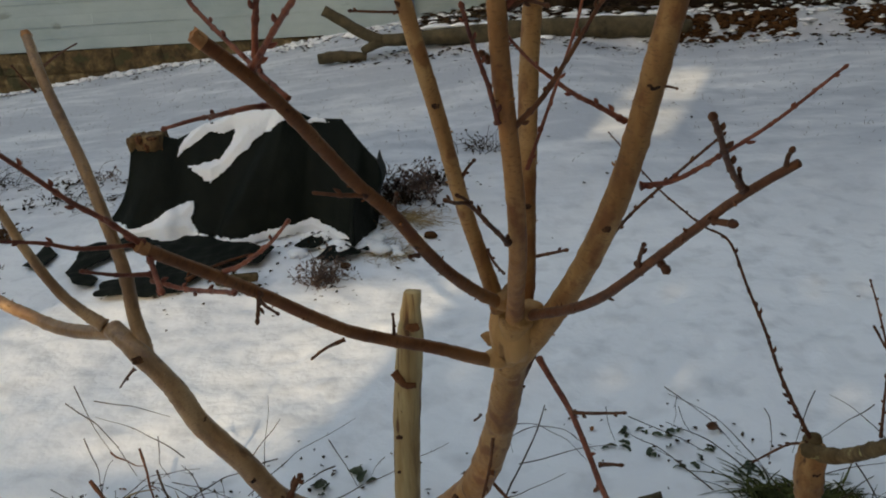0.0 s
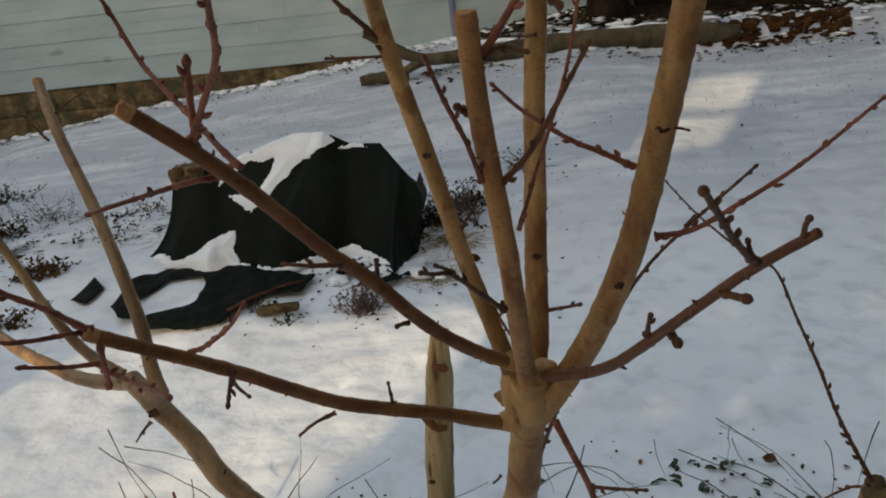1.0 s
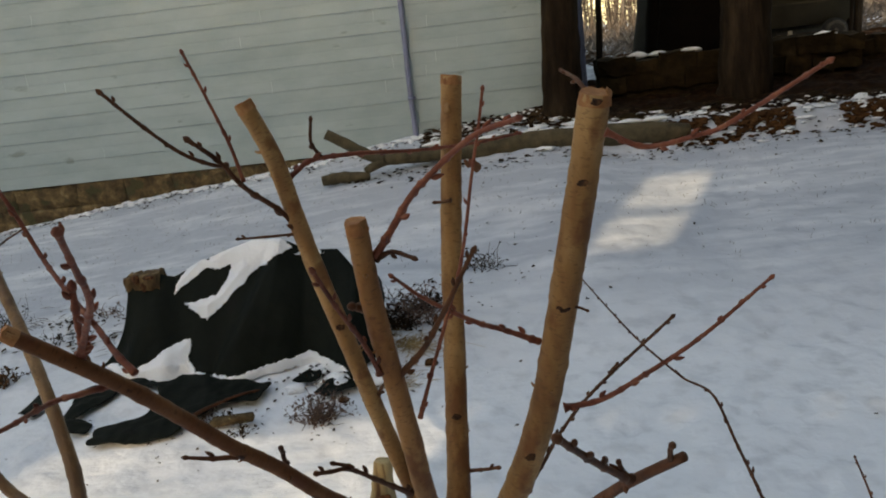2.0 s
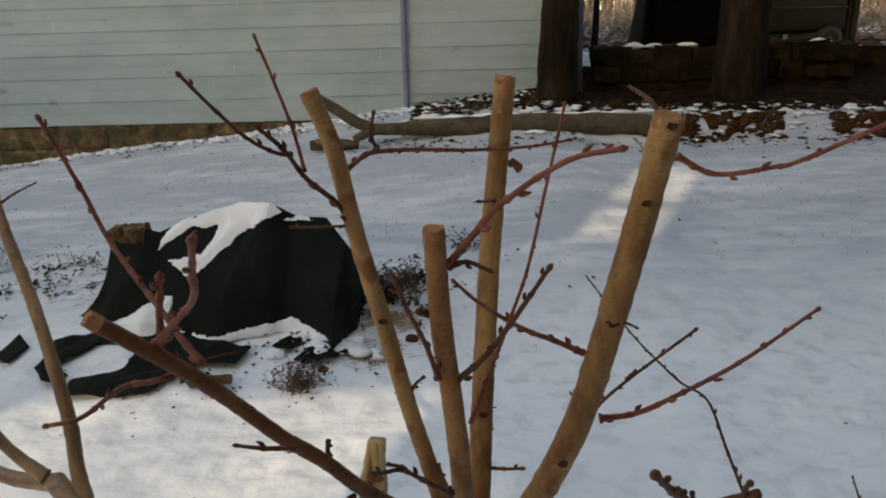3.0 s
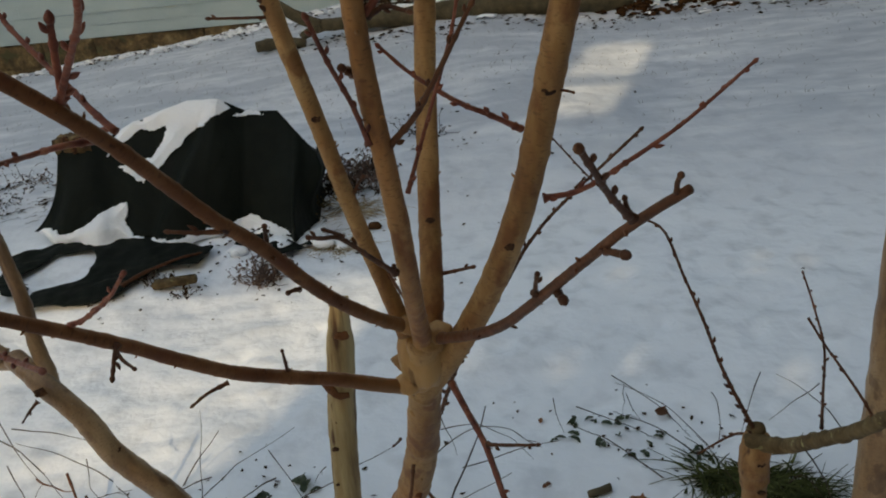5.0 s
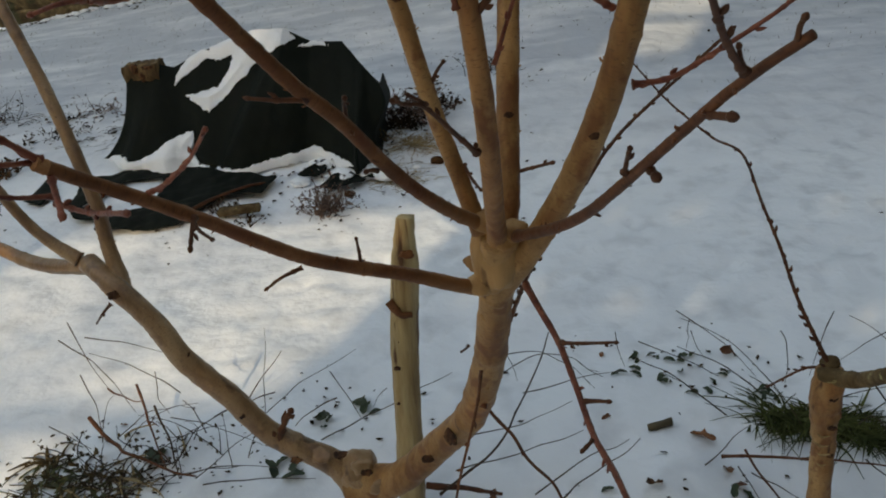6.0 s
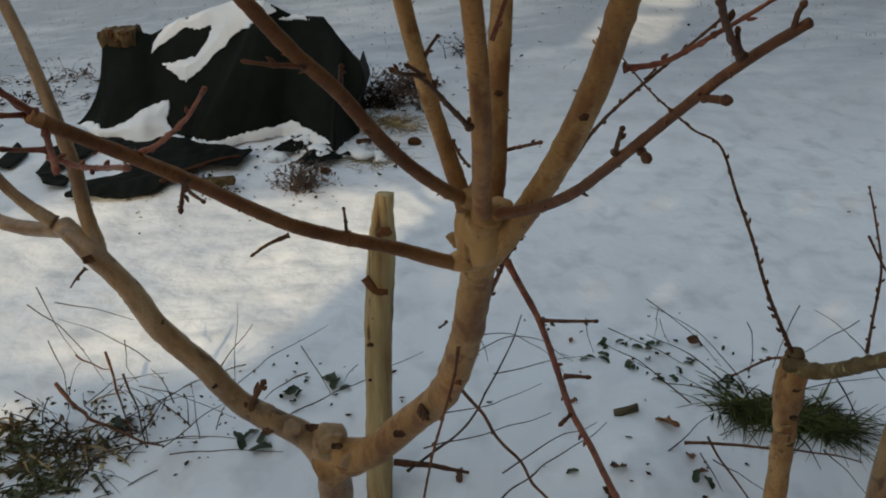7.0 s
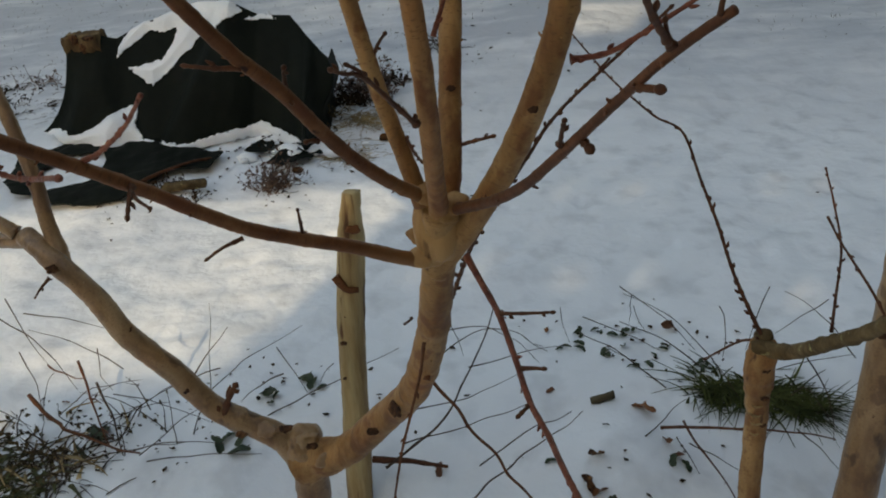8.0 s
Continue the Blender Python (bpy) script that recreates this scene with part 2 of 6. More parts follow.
DEAD = material("dead_leaf", [(0.30, (0.045, 0.03, 0.014)), (0.55, (0.10, 0.07, 0.034)), (0.75, (0.16, 0.125, 0.06))], 5, 4, 0.85, bump=0, island=0.5, spec=0.15)
STUBBLE = material("grass_tips", [(0.30, (0.05, 0.05, 0.045)), (0.70, (0.12, 0.115, 0.09))], 9, 4, 0.9, bump=0, island=0.4, spec=0.1)
WEED_RED = material("dry_weed", [(0.30, (0.060, 0.034, 0.026)), (0.55, (0.135, 0.082, 0.062)), (0.75, (0.22, 0.15, 0.11))], 9, 4, 0.8, bump=0, island=0.5)
MAT_GREEN = material("matted_leaf", [(0.30, (0.030, 0.035, 0.010)), (0.55, (0.075, 0.075, 0.024)), (0.75, (0.14, 0.12, 0.055))], 10, 4, 0.6, bump=0, island=0.6, spec=0.3)
GREEN = material("green_blade", [(0.30, (0.022, 0.028, 0.008)), (0.70, (0.085, 0.090, 0.030))], 12, 4, 0.8, bump=0, island=0.5, spec=0.1)
LEAF_GREEN = material("green_leaf", [(0.30, (0.014, 0.026, 0.01)), (0.70, (0.045, 0.06, 0.022))], 30, 4, 0.5, bump=0.3)
LEAF_BROWN = material("brown_leaf", [(0.30, (0.09, 0.03, 0.012)), (0.70, (0.2, 0.075, 0.03))], 30, 4, 0.6, bump=0.3)
LEAF_RUST = material("rusty_leaf", [(0.30, (0.040, 0.018, 0.008)), (0.55, (0.095, 0.045, 0.020)), (0.80, (0.16, 0.085, 0.040))], 5, 4, 0.85, bump=0, island=0.5, spec=0.15)
LITTER = material("leaf_litter", [(0.30, (0.018, 0.010, 0.005)), (0.55, (0.045, 0.026, 0.013)), (0.80, (0.06, 0.05, 0.022))], 3, 4, 0.9, spec=0.1, bump=0, island=0.45)
PIPE = material("blue_grey_paint", [(0.3, (0.16, 0.18, 0.27)), (0.7, (0.24, 0.26, 0.36))], 14, 6, 0.5, bump=0.1)
RUBBER = material("tyre_rubber", [(0.3, (0.018, 0.017, 0.016)), (0.7, (0.035, 0.033, 0.03))], 14, 5, 0.8)
STEEL = material("dull_steel", [(0.3, (0.05, 0.045, 0.038)), (0.7, (0.11, 0.10, 0.085))], 12, 5, 0.7, metal=0.3)
PANEL = material("olive_panel", [(0.30, (0.042, 0.035, 0.024)), (0.70, (0.068, 0.056, 0.038))], 3, 6, 0.85, spec=0.08)
DARK_SHEET = material("dark_cover", [(0.30, (0.004, 0.0028, 0.002)), (0.70, (0.007, 0.0048, 0.0036))], 4, 6, 0.9, spec=0.05)
WALL = material("render_wall", [(0.3, (0.28, 0.24, 0.20)), (0.7, (0.40, 0.36, 0.31))], 4, 6, 0.85)
ROOF = material("roof_felt", [(0.3, (0.06, 0.06, 0.06)), (0.7, (0.11, 0.11, 0.105))], 6, 6, 0.9)
BRUSH = material("far_brush", [(0.30, (0.055, 0.036, 0.025)), (0.52, (0.13, 0.095, 0.070)), (0.75, (0.26, 0.225, 0.185))], 3, 8, 0.9, bump=0, island=0.5)


# ---- helpers of this scene ----
def finish(ob, mat, parent=None, label=""):
    if mat:
        ob.data.materials.append(mat)
    if parent:
        ob.parent = parent
        ob.matrix_parent_inverse = parent.matrix_basis.inverted()
    if label:
        ob["label"] = label
    return ob


def part(name, bm, mat, parent=None, label="", smooth=True):
    me = bpy.data.meshes.new(name)
    bm.to_mesh(me)
    bm.free()
    if smooth:
        for p in me.polygons:
            p.use_smooth = True
    return finish(new(name, me), mat, parent, label)


def mesh_part(name, verts, faces, mat, parent=None, label="", smooth=True):
    me = bpy.data.meshes.new(name)
    me.from_pydata([tuple(v) for v in verts], [], faces)
    me.update()
    if smooth:
        for p in me.polygons:
            p.use_smooth = True
    if id(verts) in SKIN:
        me.attributes.new("skin", "FLOAT_VECTOR", "POINT").data.foreach_set("vector", [c for q in SKIN[id(verts)][1] for c in q])
    return finish(new(name, me), mat, parent, label)


def thing(name, place, label, category, group="", kind=""):
    ob = new(name)
    ob.empty_display_size = 0.1
    ob.matrix_basis = Matrix.Translation(place)
    return tagged(ob, label, category, group, kind)


def box_bm(x0, x1, y0, y1, z0, z1, bevel=0.0, bm=None):
    own = bm is None
    bm = bm or bmesh.new()
    g = bmesh.ops.create_cube(bm, size=1.0)
    for v in g["verts"]:
        v.co = Vector(((x0 + x1) / 2 + v.co.x * (x1 - x0), (y0 + y1) / 2 + v.co.y * (y1 - y0), (z0 + z1) / 2 + v.co.z * (z1 - z0)))
    if bevel and own:
        bmesh.ops.bevel(bm, geom=bm.edges[:], offset=bevel, segments=2, affect="EDGES")
    return bm


def catmull(pts, step):
    """Points at about every step metres of a smooth line through pts, with the share of its length."""
    p = [Vector(q) for q in pts]
    p = [p[0] * 2 - p[1], *p, p[-1] * 2 - p[-2]]
    out = []
    for i in range(1, len(p) - 2):
        a, b, c, d = p[i - 1], p[i], p[i + 1], p[i + 2]
        n = max(2, int((c - b).length / step))
        for k in range(n):
            t = k / n
            out.append(0.5 * ((2 * b) + (c - a) * t + (2 * a - 5 * b + 4 * c - d) * t * t + (3 * b - a - 3 * c + d) * t ** 3))
    out.append(p[-2])
    run = [0.0]
    for a, b in zip(out, out[1:]):
        run.append(run[-1] + (b - a).length)
    return out, [r / run[-1] for r in run]


SKIN = {}


def tube(pts, radius, sides=10, step=0.012, rough=0.08, seed=0.0, caps=True, node_every=0.0, node_size=0.0):
    """Vertices and faces of a tapering, slightly knotty tube. radius: a function of the share of its length."""
    line, share = catmull(pts, step)
    length = sum((b - a).length for a, b in zip(line, line[1:]))
    verts, faces, skin = [], [], []
    side = None
    for i, (c, s) in enumerate(zip(line, share)):
        way = (line[min(i + 1, len(line) - 1)] - line[max(i - 1, 0)]).normalized()
        if side is None:
            side = way.orthogonal().normalized()
        side = (side - way * side.dot(way)).normalized()
        up = way.cross(side)
        r0 = radius(s)
        if node_every:
            k = (s * length + seed) / node_every
            d = abs(k - round(k)) * node_every
            r0 *= 1 + node_size * math.exp(-(d / (r0 * 0.6)) ** 2)
        for j in range(sides):
            a = 2 * math.pi * j / sides
            w = side * math.cos(a) + up * math.sin(a)
            q = c + w * r0
            r = r0 * (1 + rough * noise.noise((q + Vector((seed, seed * 0.7, 0))) * (0.35 / r0)) + rough * 0.6 * noise.noise((q + Vector((0, seed, 3))) * (1.1 / r0)))
            verts.append(c + w * r)
            skin.append((r0 * math.cos(a) + seed, r0 * math.sin(a), s * length))
    n = len(line)
    for i in range(n - 1):
        for j in range(sides):
            a, b = i * sides + j, i * sides + (j + 1) % sides
            faces.append((a, b, b + sides, a + sides))
    if caps:
        faces.append(tuple(range(sides))[::-1])
        faces.append(tuple(range((n - 1) * sides, n * sides)))
    SKIN[id(verts)] = (verts, skin)
    return verts, faces


def join_mesh(pieces):
    verts, faces = [], []
    for v, f in pieces:
        o = len(verts)
        verts += v
        faces += [tuple(i + o for i in face) for face in f]
    return verts, faces


# ---- the ground ----
def smooth(a, b, x):
    t = min(1.0, max(0.0, (x - a) / (b - a)))
    return t * t * (3 - 2 * t)


def ground_z(x, y, fine=True):
    """Height of the snow: level by the tree, rising towards the house and the bank on the far side."""
    top = min(0.82, max(-0.05, 0.08 + (x + 5.5) * 0.115))
    t = min(1.0, max(0.0, (y - 4.2) / 5.3))
    step = 0.62 * min(t, 0.736) + 0.19 * smooth(8.0, 8.2, y) + 0.03 * smooth(8.2, 9.5, y) + 0.32 * smooth(9.6, 11.8, y)
    rise = smooth(0.5, 1.7, x)
    z = top * t * (1 - rise) + step * rise
    z += 0.11 * math.exp(-((x + 1.2) / 0.62) ** 2 / 2 - ((y - 4.40) / 0.28) ** 2 / 2)
    z -= 0.30 * max(0.0, 2.15 - max(y, 1.2)) ** 1.3
    z += 0.045 * math.exp(-((x - 0.50) / 0.12) ** 2 / 2 - ((y - 1.82) / 0.09) ** 2 / 2)
    z -= 0.05 * math.exp(-((x + 0.19) / 0.13) ** 2 / 2 - ((y - 1.80) / 0.10) ** 2 / 2)
    bank = smooth(7.95, 8.2, y) * (1 - smooth(8.6, 9.4, y)) * smooth(-1.2, 0.2, x)
    z += 0.07 * bank * (1 - rise)
    if y < 25 and abs(x) < 14:
        q = Vector((x, y, 0))
        z += 0.035 * noise.noise(q * 0.8) + 0.012 * noise.noise(q * 2.6)
        if fine:
            z += 0.014 * noise.noise(q * 7) + 0.008 * noise.noise(q * 19) + 0.010 * max(0, noise.noise(q * 4.3 + Vector((9, 2, 0))) - 0.35)
            for fx, fy in FOOTPRINTS:
                d = ((x - fx) / 0.035) ** 2 + ((y - fy) / 0.055) ** 2
                if d < 9:
                    z += -0.018 * math.exp(-d) + 0.007 * math.exp(-(d - 2.2) ** 2)
    return z


rng = random.Random(7)
FOOTPRINTS = [(0.35 + 0.27 * i + rng.uniform(-0.05, 0.05), 3.45 + rng.uniform(-0.12, 0.12)) for i in range(6)]
FOOTPRINTS += [(0.30 + 0.30 * i + rng.uniform(-0.05, 0.05), 2.85 + rng.uniform(-0.1, 0.1)) for i in range(5)]
FOOTPRINTS += [(-0.9 + 0.26 * i + rng.uniform(-0.05, 0.05), 3.1 + rng.uniform(-0.12, 0.12)) for i in range(4)]


def spaced(stops):
    out = []
    for a, b, step in stops:
        n = max(1, round((b - a) / step))
        out += [a + (b - a) * i / n for i in range(n)]
    return out + [stops[-1][1]]


def make_ground():
    xs = spaced([(-400, -60, 85), (-60, -14, 6), (-14, -3.2, 0.35), (-3.2, 2.6, 0.032), (2.6, 6, 0.1), (6, 14, 0.5), (14, 60, 6), (60, 400, 85)])
    ys = spaced([(-300, -30, 90), (-30, 1.2, 1.2), (1.2, 6.0, 0.032), (6.0, 10.0, 0.07), (10, 25, 0.5), (25, 80, 8), (80, 600, 130)])
    verts = [(x, y, ground_z(x, y)) for y in ys for x in xs]
    w = len(xs)
    faces = [(j * w + i, j * w + i + 1, (j + 1) * w + i + 1, (j + 1) * w + i) for j in range(len(ys) - 1) for i in range(w - 1)]
    return tagged(mesh_part("ground", verts, faces, SNOW), "thin uneven snow lying over a sloping garden", "ground", kind="structure")


make_ground()


# ---- unseen walls added to shade the garden, openings let the sun patches through ----
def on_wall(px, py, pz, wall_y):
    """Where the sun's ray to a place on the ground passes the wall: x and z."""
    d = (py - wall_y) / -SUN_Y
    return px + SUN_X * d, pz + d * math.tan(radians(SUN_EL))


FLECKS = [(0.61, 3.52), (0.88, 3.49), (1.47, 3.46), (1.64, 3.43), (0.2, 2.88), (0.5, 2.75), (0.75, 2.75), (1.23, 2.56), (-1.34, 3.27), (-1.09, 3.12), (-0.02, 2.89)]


def make_shade_wall():
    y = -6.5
    # Openings are placed back along the sun's ray from each wanted patch of light.
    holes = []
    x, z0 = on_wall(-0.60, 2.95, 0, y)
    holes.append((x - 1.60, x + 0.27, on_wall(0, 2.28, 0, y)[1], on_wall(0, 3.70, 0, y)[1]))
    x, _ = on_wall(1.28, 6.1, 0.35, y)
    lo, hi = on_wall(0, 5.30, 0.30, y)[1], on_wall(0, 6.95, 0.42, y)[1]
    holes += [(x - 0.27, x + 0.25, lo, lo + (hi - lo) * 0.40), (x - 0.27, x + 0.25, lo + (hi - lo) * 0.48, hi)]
    # Extra opening: lights snow out of view on the left, for bounce.
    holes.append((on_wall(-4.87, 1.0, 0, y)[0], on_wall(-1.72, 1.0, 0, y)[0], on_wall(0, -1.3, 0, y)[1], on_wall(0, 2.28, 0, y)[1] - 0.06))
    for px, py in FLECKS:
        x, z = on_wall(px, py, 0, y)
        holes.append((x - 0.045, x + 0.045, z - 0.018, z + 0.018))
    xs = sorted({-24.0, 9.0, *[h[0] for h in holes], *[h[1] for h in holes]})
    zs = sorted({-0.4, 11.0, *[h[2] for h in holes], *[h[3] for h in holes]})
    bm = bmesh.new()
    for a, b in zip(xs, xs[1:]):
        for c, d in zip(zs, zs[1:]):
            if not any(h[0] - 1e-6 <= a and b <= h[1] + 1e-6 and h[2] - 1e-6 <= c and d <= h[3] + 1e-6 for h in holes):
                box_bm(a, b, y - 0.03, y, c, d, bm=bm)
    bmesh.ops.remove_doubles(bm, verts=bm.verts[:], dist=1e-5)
    return tagged(part("shade_wall_south", bm, WALL, smooth=False), "unseen tall wall standing in for a house, openings cut for sun patches", "wall", kind="structure")


make_shade_wall()
# Two unseen walls, added to hold back skylight from either side.
tagged(part("wall_east", box_bm(6.6, 6.8, -6.5, 11.0, -0.2, 9.0), DARK_STONE, smooth=False), "unseen tall dark wall added to block light from the east", "wall", kind="structure")
tagged(part("shade_wall_west", box_bm(-11.2, -11.0, -2.0, 15.0, -0.4, 4.0), WALL, smooth=False), "unseen plain rendered wall added to cut skylight from the west", "wall", kind="structure")


# ---- the sided house ----
# EAVES is set high, above view, to hide sky from the far lawn.
HOUSE_Y, SILL_Z, WALL_X0, WALL_X1, EAVES = 9.47, 0.535, -9.0, 1.25, 6.6


def make_sided_house():
    house = thing("house", (-4, HOUSE_Y, 0), "pale green sided house on a low stone foundation", "house")
    part("wall", box_bm(WALL_X0, WALL_X1, HOUSE_Y + 0.04, HOUSE_Y + 5.5, SILL_Z, EAVES), SIDING, house, smooth=False)
    bm = bmesh.new()
    a, b = (WALL_X0 - 0.3, WALL_X1 + 0.3), (HOUSE_Y - 0.4, HOUSE_Y + 2.8, HOUSE_Y + 5.9)
    vs = [bm.verts.new((x, y, z)) for x in a for y, z in zip(b, (EAVES - 0.05, EAVES + 1.6, EAVES - 0.05))]
    vs2 = [bm.verts.new((v.co.x, v.co.y, v.co.z + 0.15)) for v in vs]
    for i, j in ((0, 1), (1, 2)):
        bm.faces.new((vs[i], vs[i + 3], vs[j + 3], vs[j]))
        bm.faces.new((vs2[i], vs2[j], vs2[j + 3], vs2[i + 3]))
        for k in (0, 3):
            bm.faces.new((vs[i + k], vs[j + k], vs2[j + k], vs2[i + k]))
    for i in (0, 2):
        bm.faces.new((vs[i], vs[i + 3], vs2[i + 3], vs2[i]))
    part("roof", bm, ROOF, house, smooth=False)
    for x in (WALL_X0, WALL_X1):
        bm = bmesh.new()
        tri = [(HOUSE_Y + 0.04, EAVES), (HOUSE_Y + 5.5, EAVES), (HOUSE_Y + 2.8, EAVES + 1.55)]
        f1 = [bm.verts.new((x - 0.05, y, z)) for y, z in tri]
        f2 = [bm.verts.new((x + 0.05, y, z)) for y, z in tri]
        bm.faces.new(f1), bm.faces.new(f2[::-1])
        for i in range(3):
            bm.faces.new((f1[i], f2[i], f2[(i + 1) % 3], f1[(i + 1) % 3]))
        part("gable", bm, SIDING, house, smooth=False)
    part("corner_board", box_bm(WALL_X1 - 0.03, WALL_X1 + 0.06, HOUSE_Y - 0.03, HOUSE_Y + 0.08, SILL_Z, EAVES - 0.1, 0.006), PIPE, house, "blue-grey painted corner board")
    # the pipe: a rusty foot, a bracket and the run
    v, f = tube([(-0.59, HOUSE_Y - 0.05, 0.62), (-0.60, HOUSE_Y - 0.045, 1.2), (-0.59, HOUSE_Y - 0.045, 2.2), (-0.59, HOUSE_Y - 0.045, EAVES - 0.2)], lambda s: 0.028, 10, 0.08, 0.02)
    pipe = mesh_part("downpipe", v, f, PIPE, house, "thin blue-grey downpipe")
    for z in (1.05, 2.3):
        part("bracket", box_bm(-0.63, -0.55, HOUSE_Y - 0.08, HOUSE_Y - 0.01, z, z + 0.03, 0.004), PIPE, pipe)
    # the courses, each a plank that leans out at its foot
    rngc = random.Random(3)
    for i in range(48):
        z0 = SILL_Z + i * 0.125
        lip = 0.007 if i % 2 == 0 else 0.0015
        joints = [WALL_X0, *sorted(rngc.uniform(WALL_X0 + 1, WALL_X1 - 1) for _ in range(2)), WALL_X1 - 0.03]
        bm = bmesh.new()
        for a, b in zip(joints, joints[1:]):
            d = rngc.uniform(-0.0008, 0.0008)
            prof = [(HOUSE_Y + 0.03, z0 + 0.127), (HOUSE_Y + 0.002 + d, z0 + 0.127), (HOUSE_Y - lip + d, z0 + 0.012), (HOUSE_Y - lip * 0.6 + d, z0), (HOUSE_Y + 0.03, z0)]
            l = [bm.verts.new((a + 0.001, y, z)) for y, z in prof]
            r = [bm.verts.new((b - 0.001, y, z)) for y, z in prof]
            bm.faces.new(l), bm.faces.new(r[::-1])
            for k in range(5):
                bm.faces.new((l[k], r[k], r[(k + 1) % 5], l[(k + 1) % 5]))
        part("plank", bm, SIDING, house, smooth=False)
    part("foundation", box_bm(WALL_X0, WALL_X1, HOUSE_Y + 0.05, HOUSE_Y + 5.4, -0.6, SILL_Z), MORTAR, house, smooth=False)
    x = WALL_X0
    while x < WALL_X1 - 0.1:
        w = rngc.uniform(0.35, 0.85)
        x1 = min(x + w, WALL_X1)
        cut = SILL_Z - rngc.uniform(0.22, 0.34)
        for z0, z1 in ((cut + 0.001, SILL_Z - 0.004), (cut - 0.34, cut - 0.001)):
            bm = box_bm(x + 0.0005, x1 - 0.0005, HOUSE_Y + 0.012 + rngc.uniform(-0.006, 0.005), HOUSE_Y + 0.09, z0, z1)
            bmesh.ops.subdivide_edges(bm, edges=bm.edges[:], cuts=6, use_grid_fill=True)
            for v in bm.verts:
                v.co.y += 0.030 * noise.noise(v.co * 6) + 0.014 * noise.noise(v.co * 17)
                v.co.x += 0.01 * noise.noise(v.co * 13 + Vector((5, 0, 0)))
            part("stone", bm, STONE, house)
        x = x1
    return house


make_sided_house()


# ---- the fruit tree ----
tree = thing("fruit_tree", (-0.225, 1.52, 0.0), "young pruned fruit tree with smooth tan bark and sawn limbs", "tree")
count = [0]
GIRTH = 0.70


def limb(name, pts, r0, r1, knotty, joins=None, cut=False, mat=None):
    """A limb of the tree, thickest where it joins, with knots; a sawn limb ends in a pale face."""
    r0, r1 = r0 * GIRTH, r1 * GIRTH
    count[0] += 1
    seed = count[0] * 1.37
    thin = r0 < 0.0096
    flare = 0.12 if not joins else (0.60 if joins.name.startswith("trunk") else 0.25)
    v, f = tube(pts, lambda s: r1 + (r0 - r1) * (1 - s) ** 1.1 + r0 * flare * math.exp(-s * 16), 16, max(0.005, r0 * 0.3), 0.05 + 0.07 * knotty, seed, True,
                0.105 + 0.03 * math.sin(seed), 0.03 + 0.09 * knotty)
    mat = mat or (BRANCH if thin else (BARK_GREY if name == "trunk" or pts[0][0] < -0.3 or pts[-1][0] < -0.6 else BARK))
    r = random.Random(count[0] + 40)
    line, share = catmull(pts, 0.01)
    base, pieces = SKIN[id(v)][1], [(v, f)]
    for k in range(int(share and (line[-1] - line[0]).length / (0.045 if thin else 0.07))):
        i = r.randrange(2, len(line) - 2)
        ax = (line[i + 1] - line[i - 1]).normalized()
        out = (ax.orthogonal().normalized() @ Matrix.Rotation(r.uniform(0, 6.28), 3, ax)).normalized()
        rr, nb = r1 + (r0 - r1) * (1 - share[i]), r.uniform(0.0009, 0.0020)
        c = line[i] + out * rr * 0.8
        pieces.append(tube([c, c + out * (rr * 0.2 + nb * 1.2) + ax * nb * 0.5, c + out * (rr * 0.2 + nb * 2.2) + ax * nb * 1.6], lambda s: nb * (1.3 - 0.9 * s), 6, nb, 0.2, seed + k))
    v2, f2 = join_mesh(pieces)
    SKIN[id(v2)] = (v2, base + [(0.0, 0.0, 0.2)] * (len(v2) - len(v)))
    ob = mesh_part(name, v2, f2, mat, tree, "thin brown branch" if thin else "")
    if cut:
        end, back = Vector(pts[-1]), (Vector(pts[-1]) - Vector(pts[-2])).normalized()
        bm = bmesh.new()
        bmesh.ops.create_cone(bm, cap_ends=True, segments=20, radius1=r1 * 1.06, radius2=r1 * 0.98, depth=0.010)
        turn = back.to_track_quat("Z", "Y").to_matrix().to_4x4()
        for w in bm.verts:
            w.co.z += 0.0022 * noise.noise(w.co * 300 + Vector((seed, 0, 0))) + 0.10 * w.co.x
            w.co.xy *= 1 + 0.10 * noise.noise(w.co * 160 + Vector((0, seed, 0)))
        bm.transform(Matrix.Translation(end - back * 0.004) @ turn)
        part("cut_end", bm, CUT, ob, "sawn orange-brown end", smooth=False)
    return ob


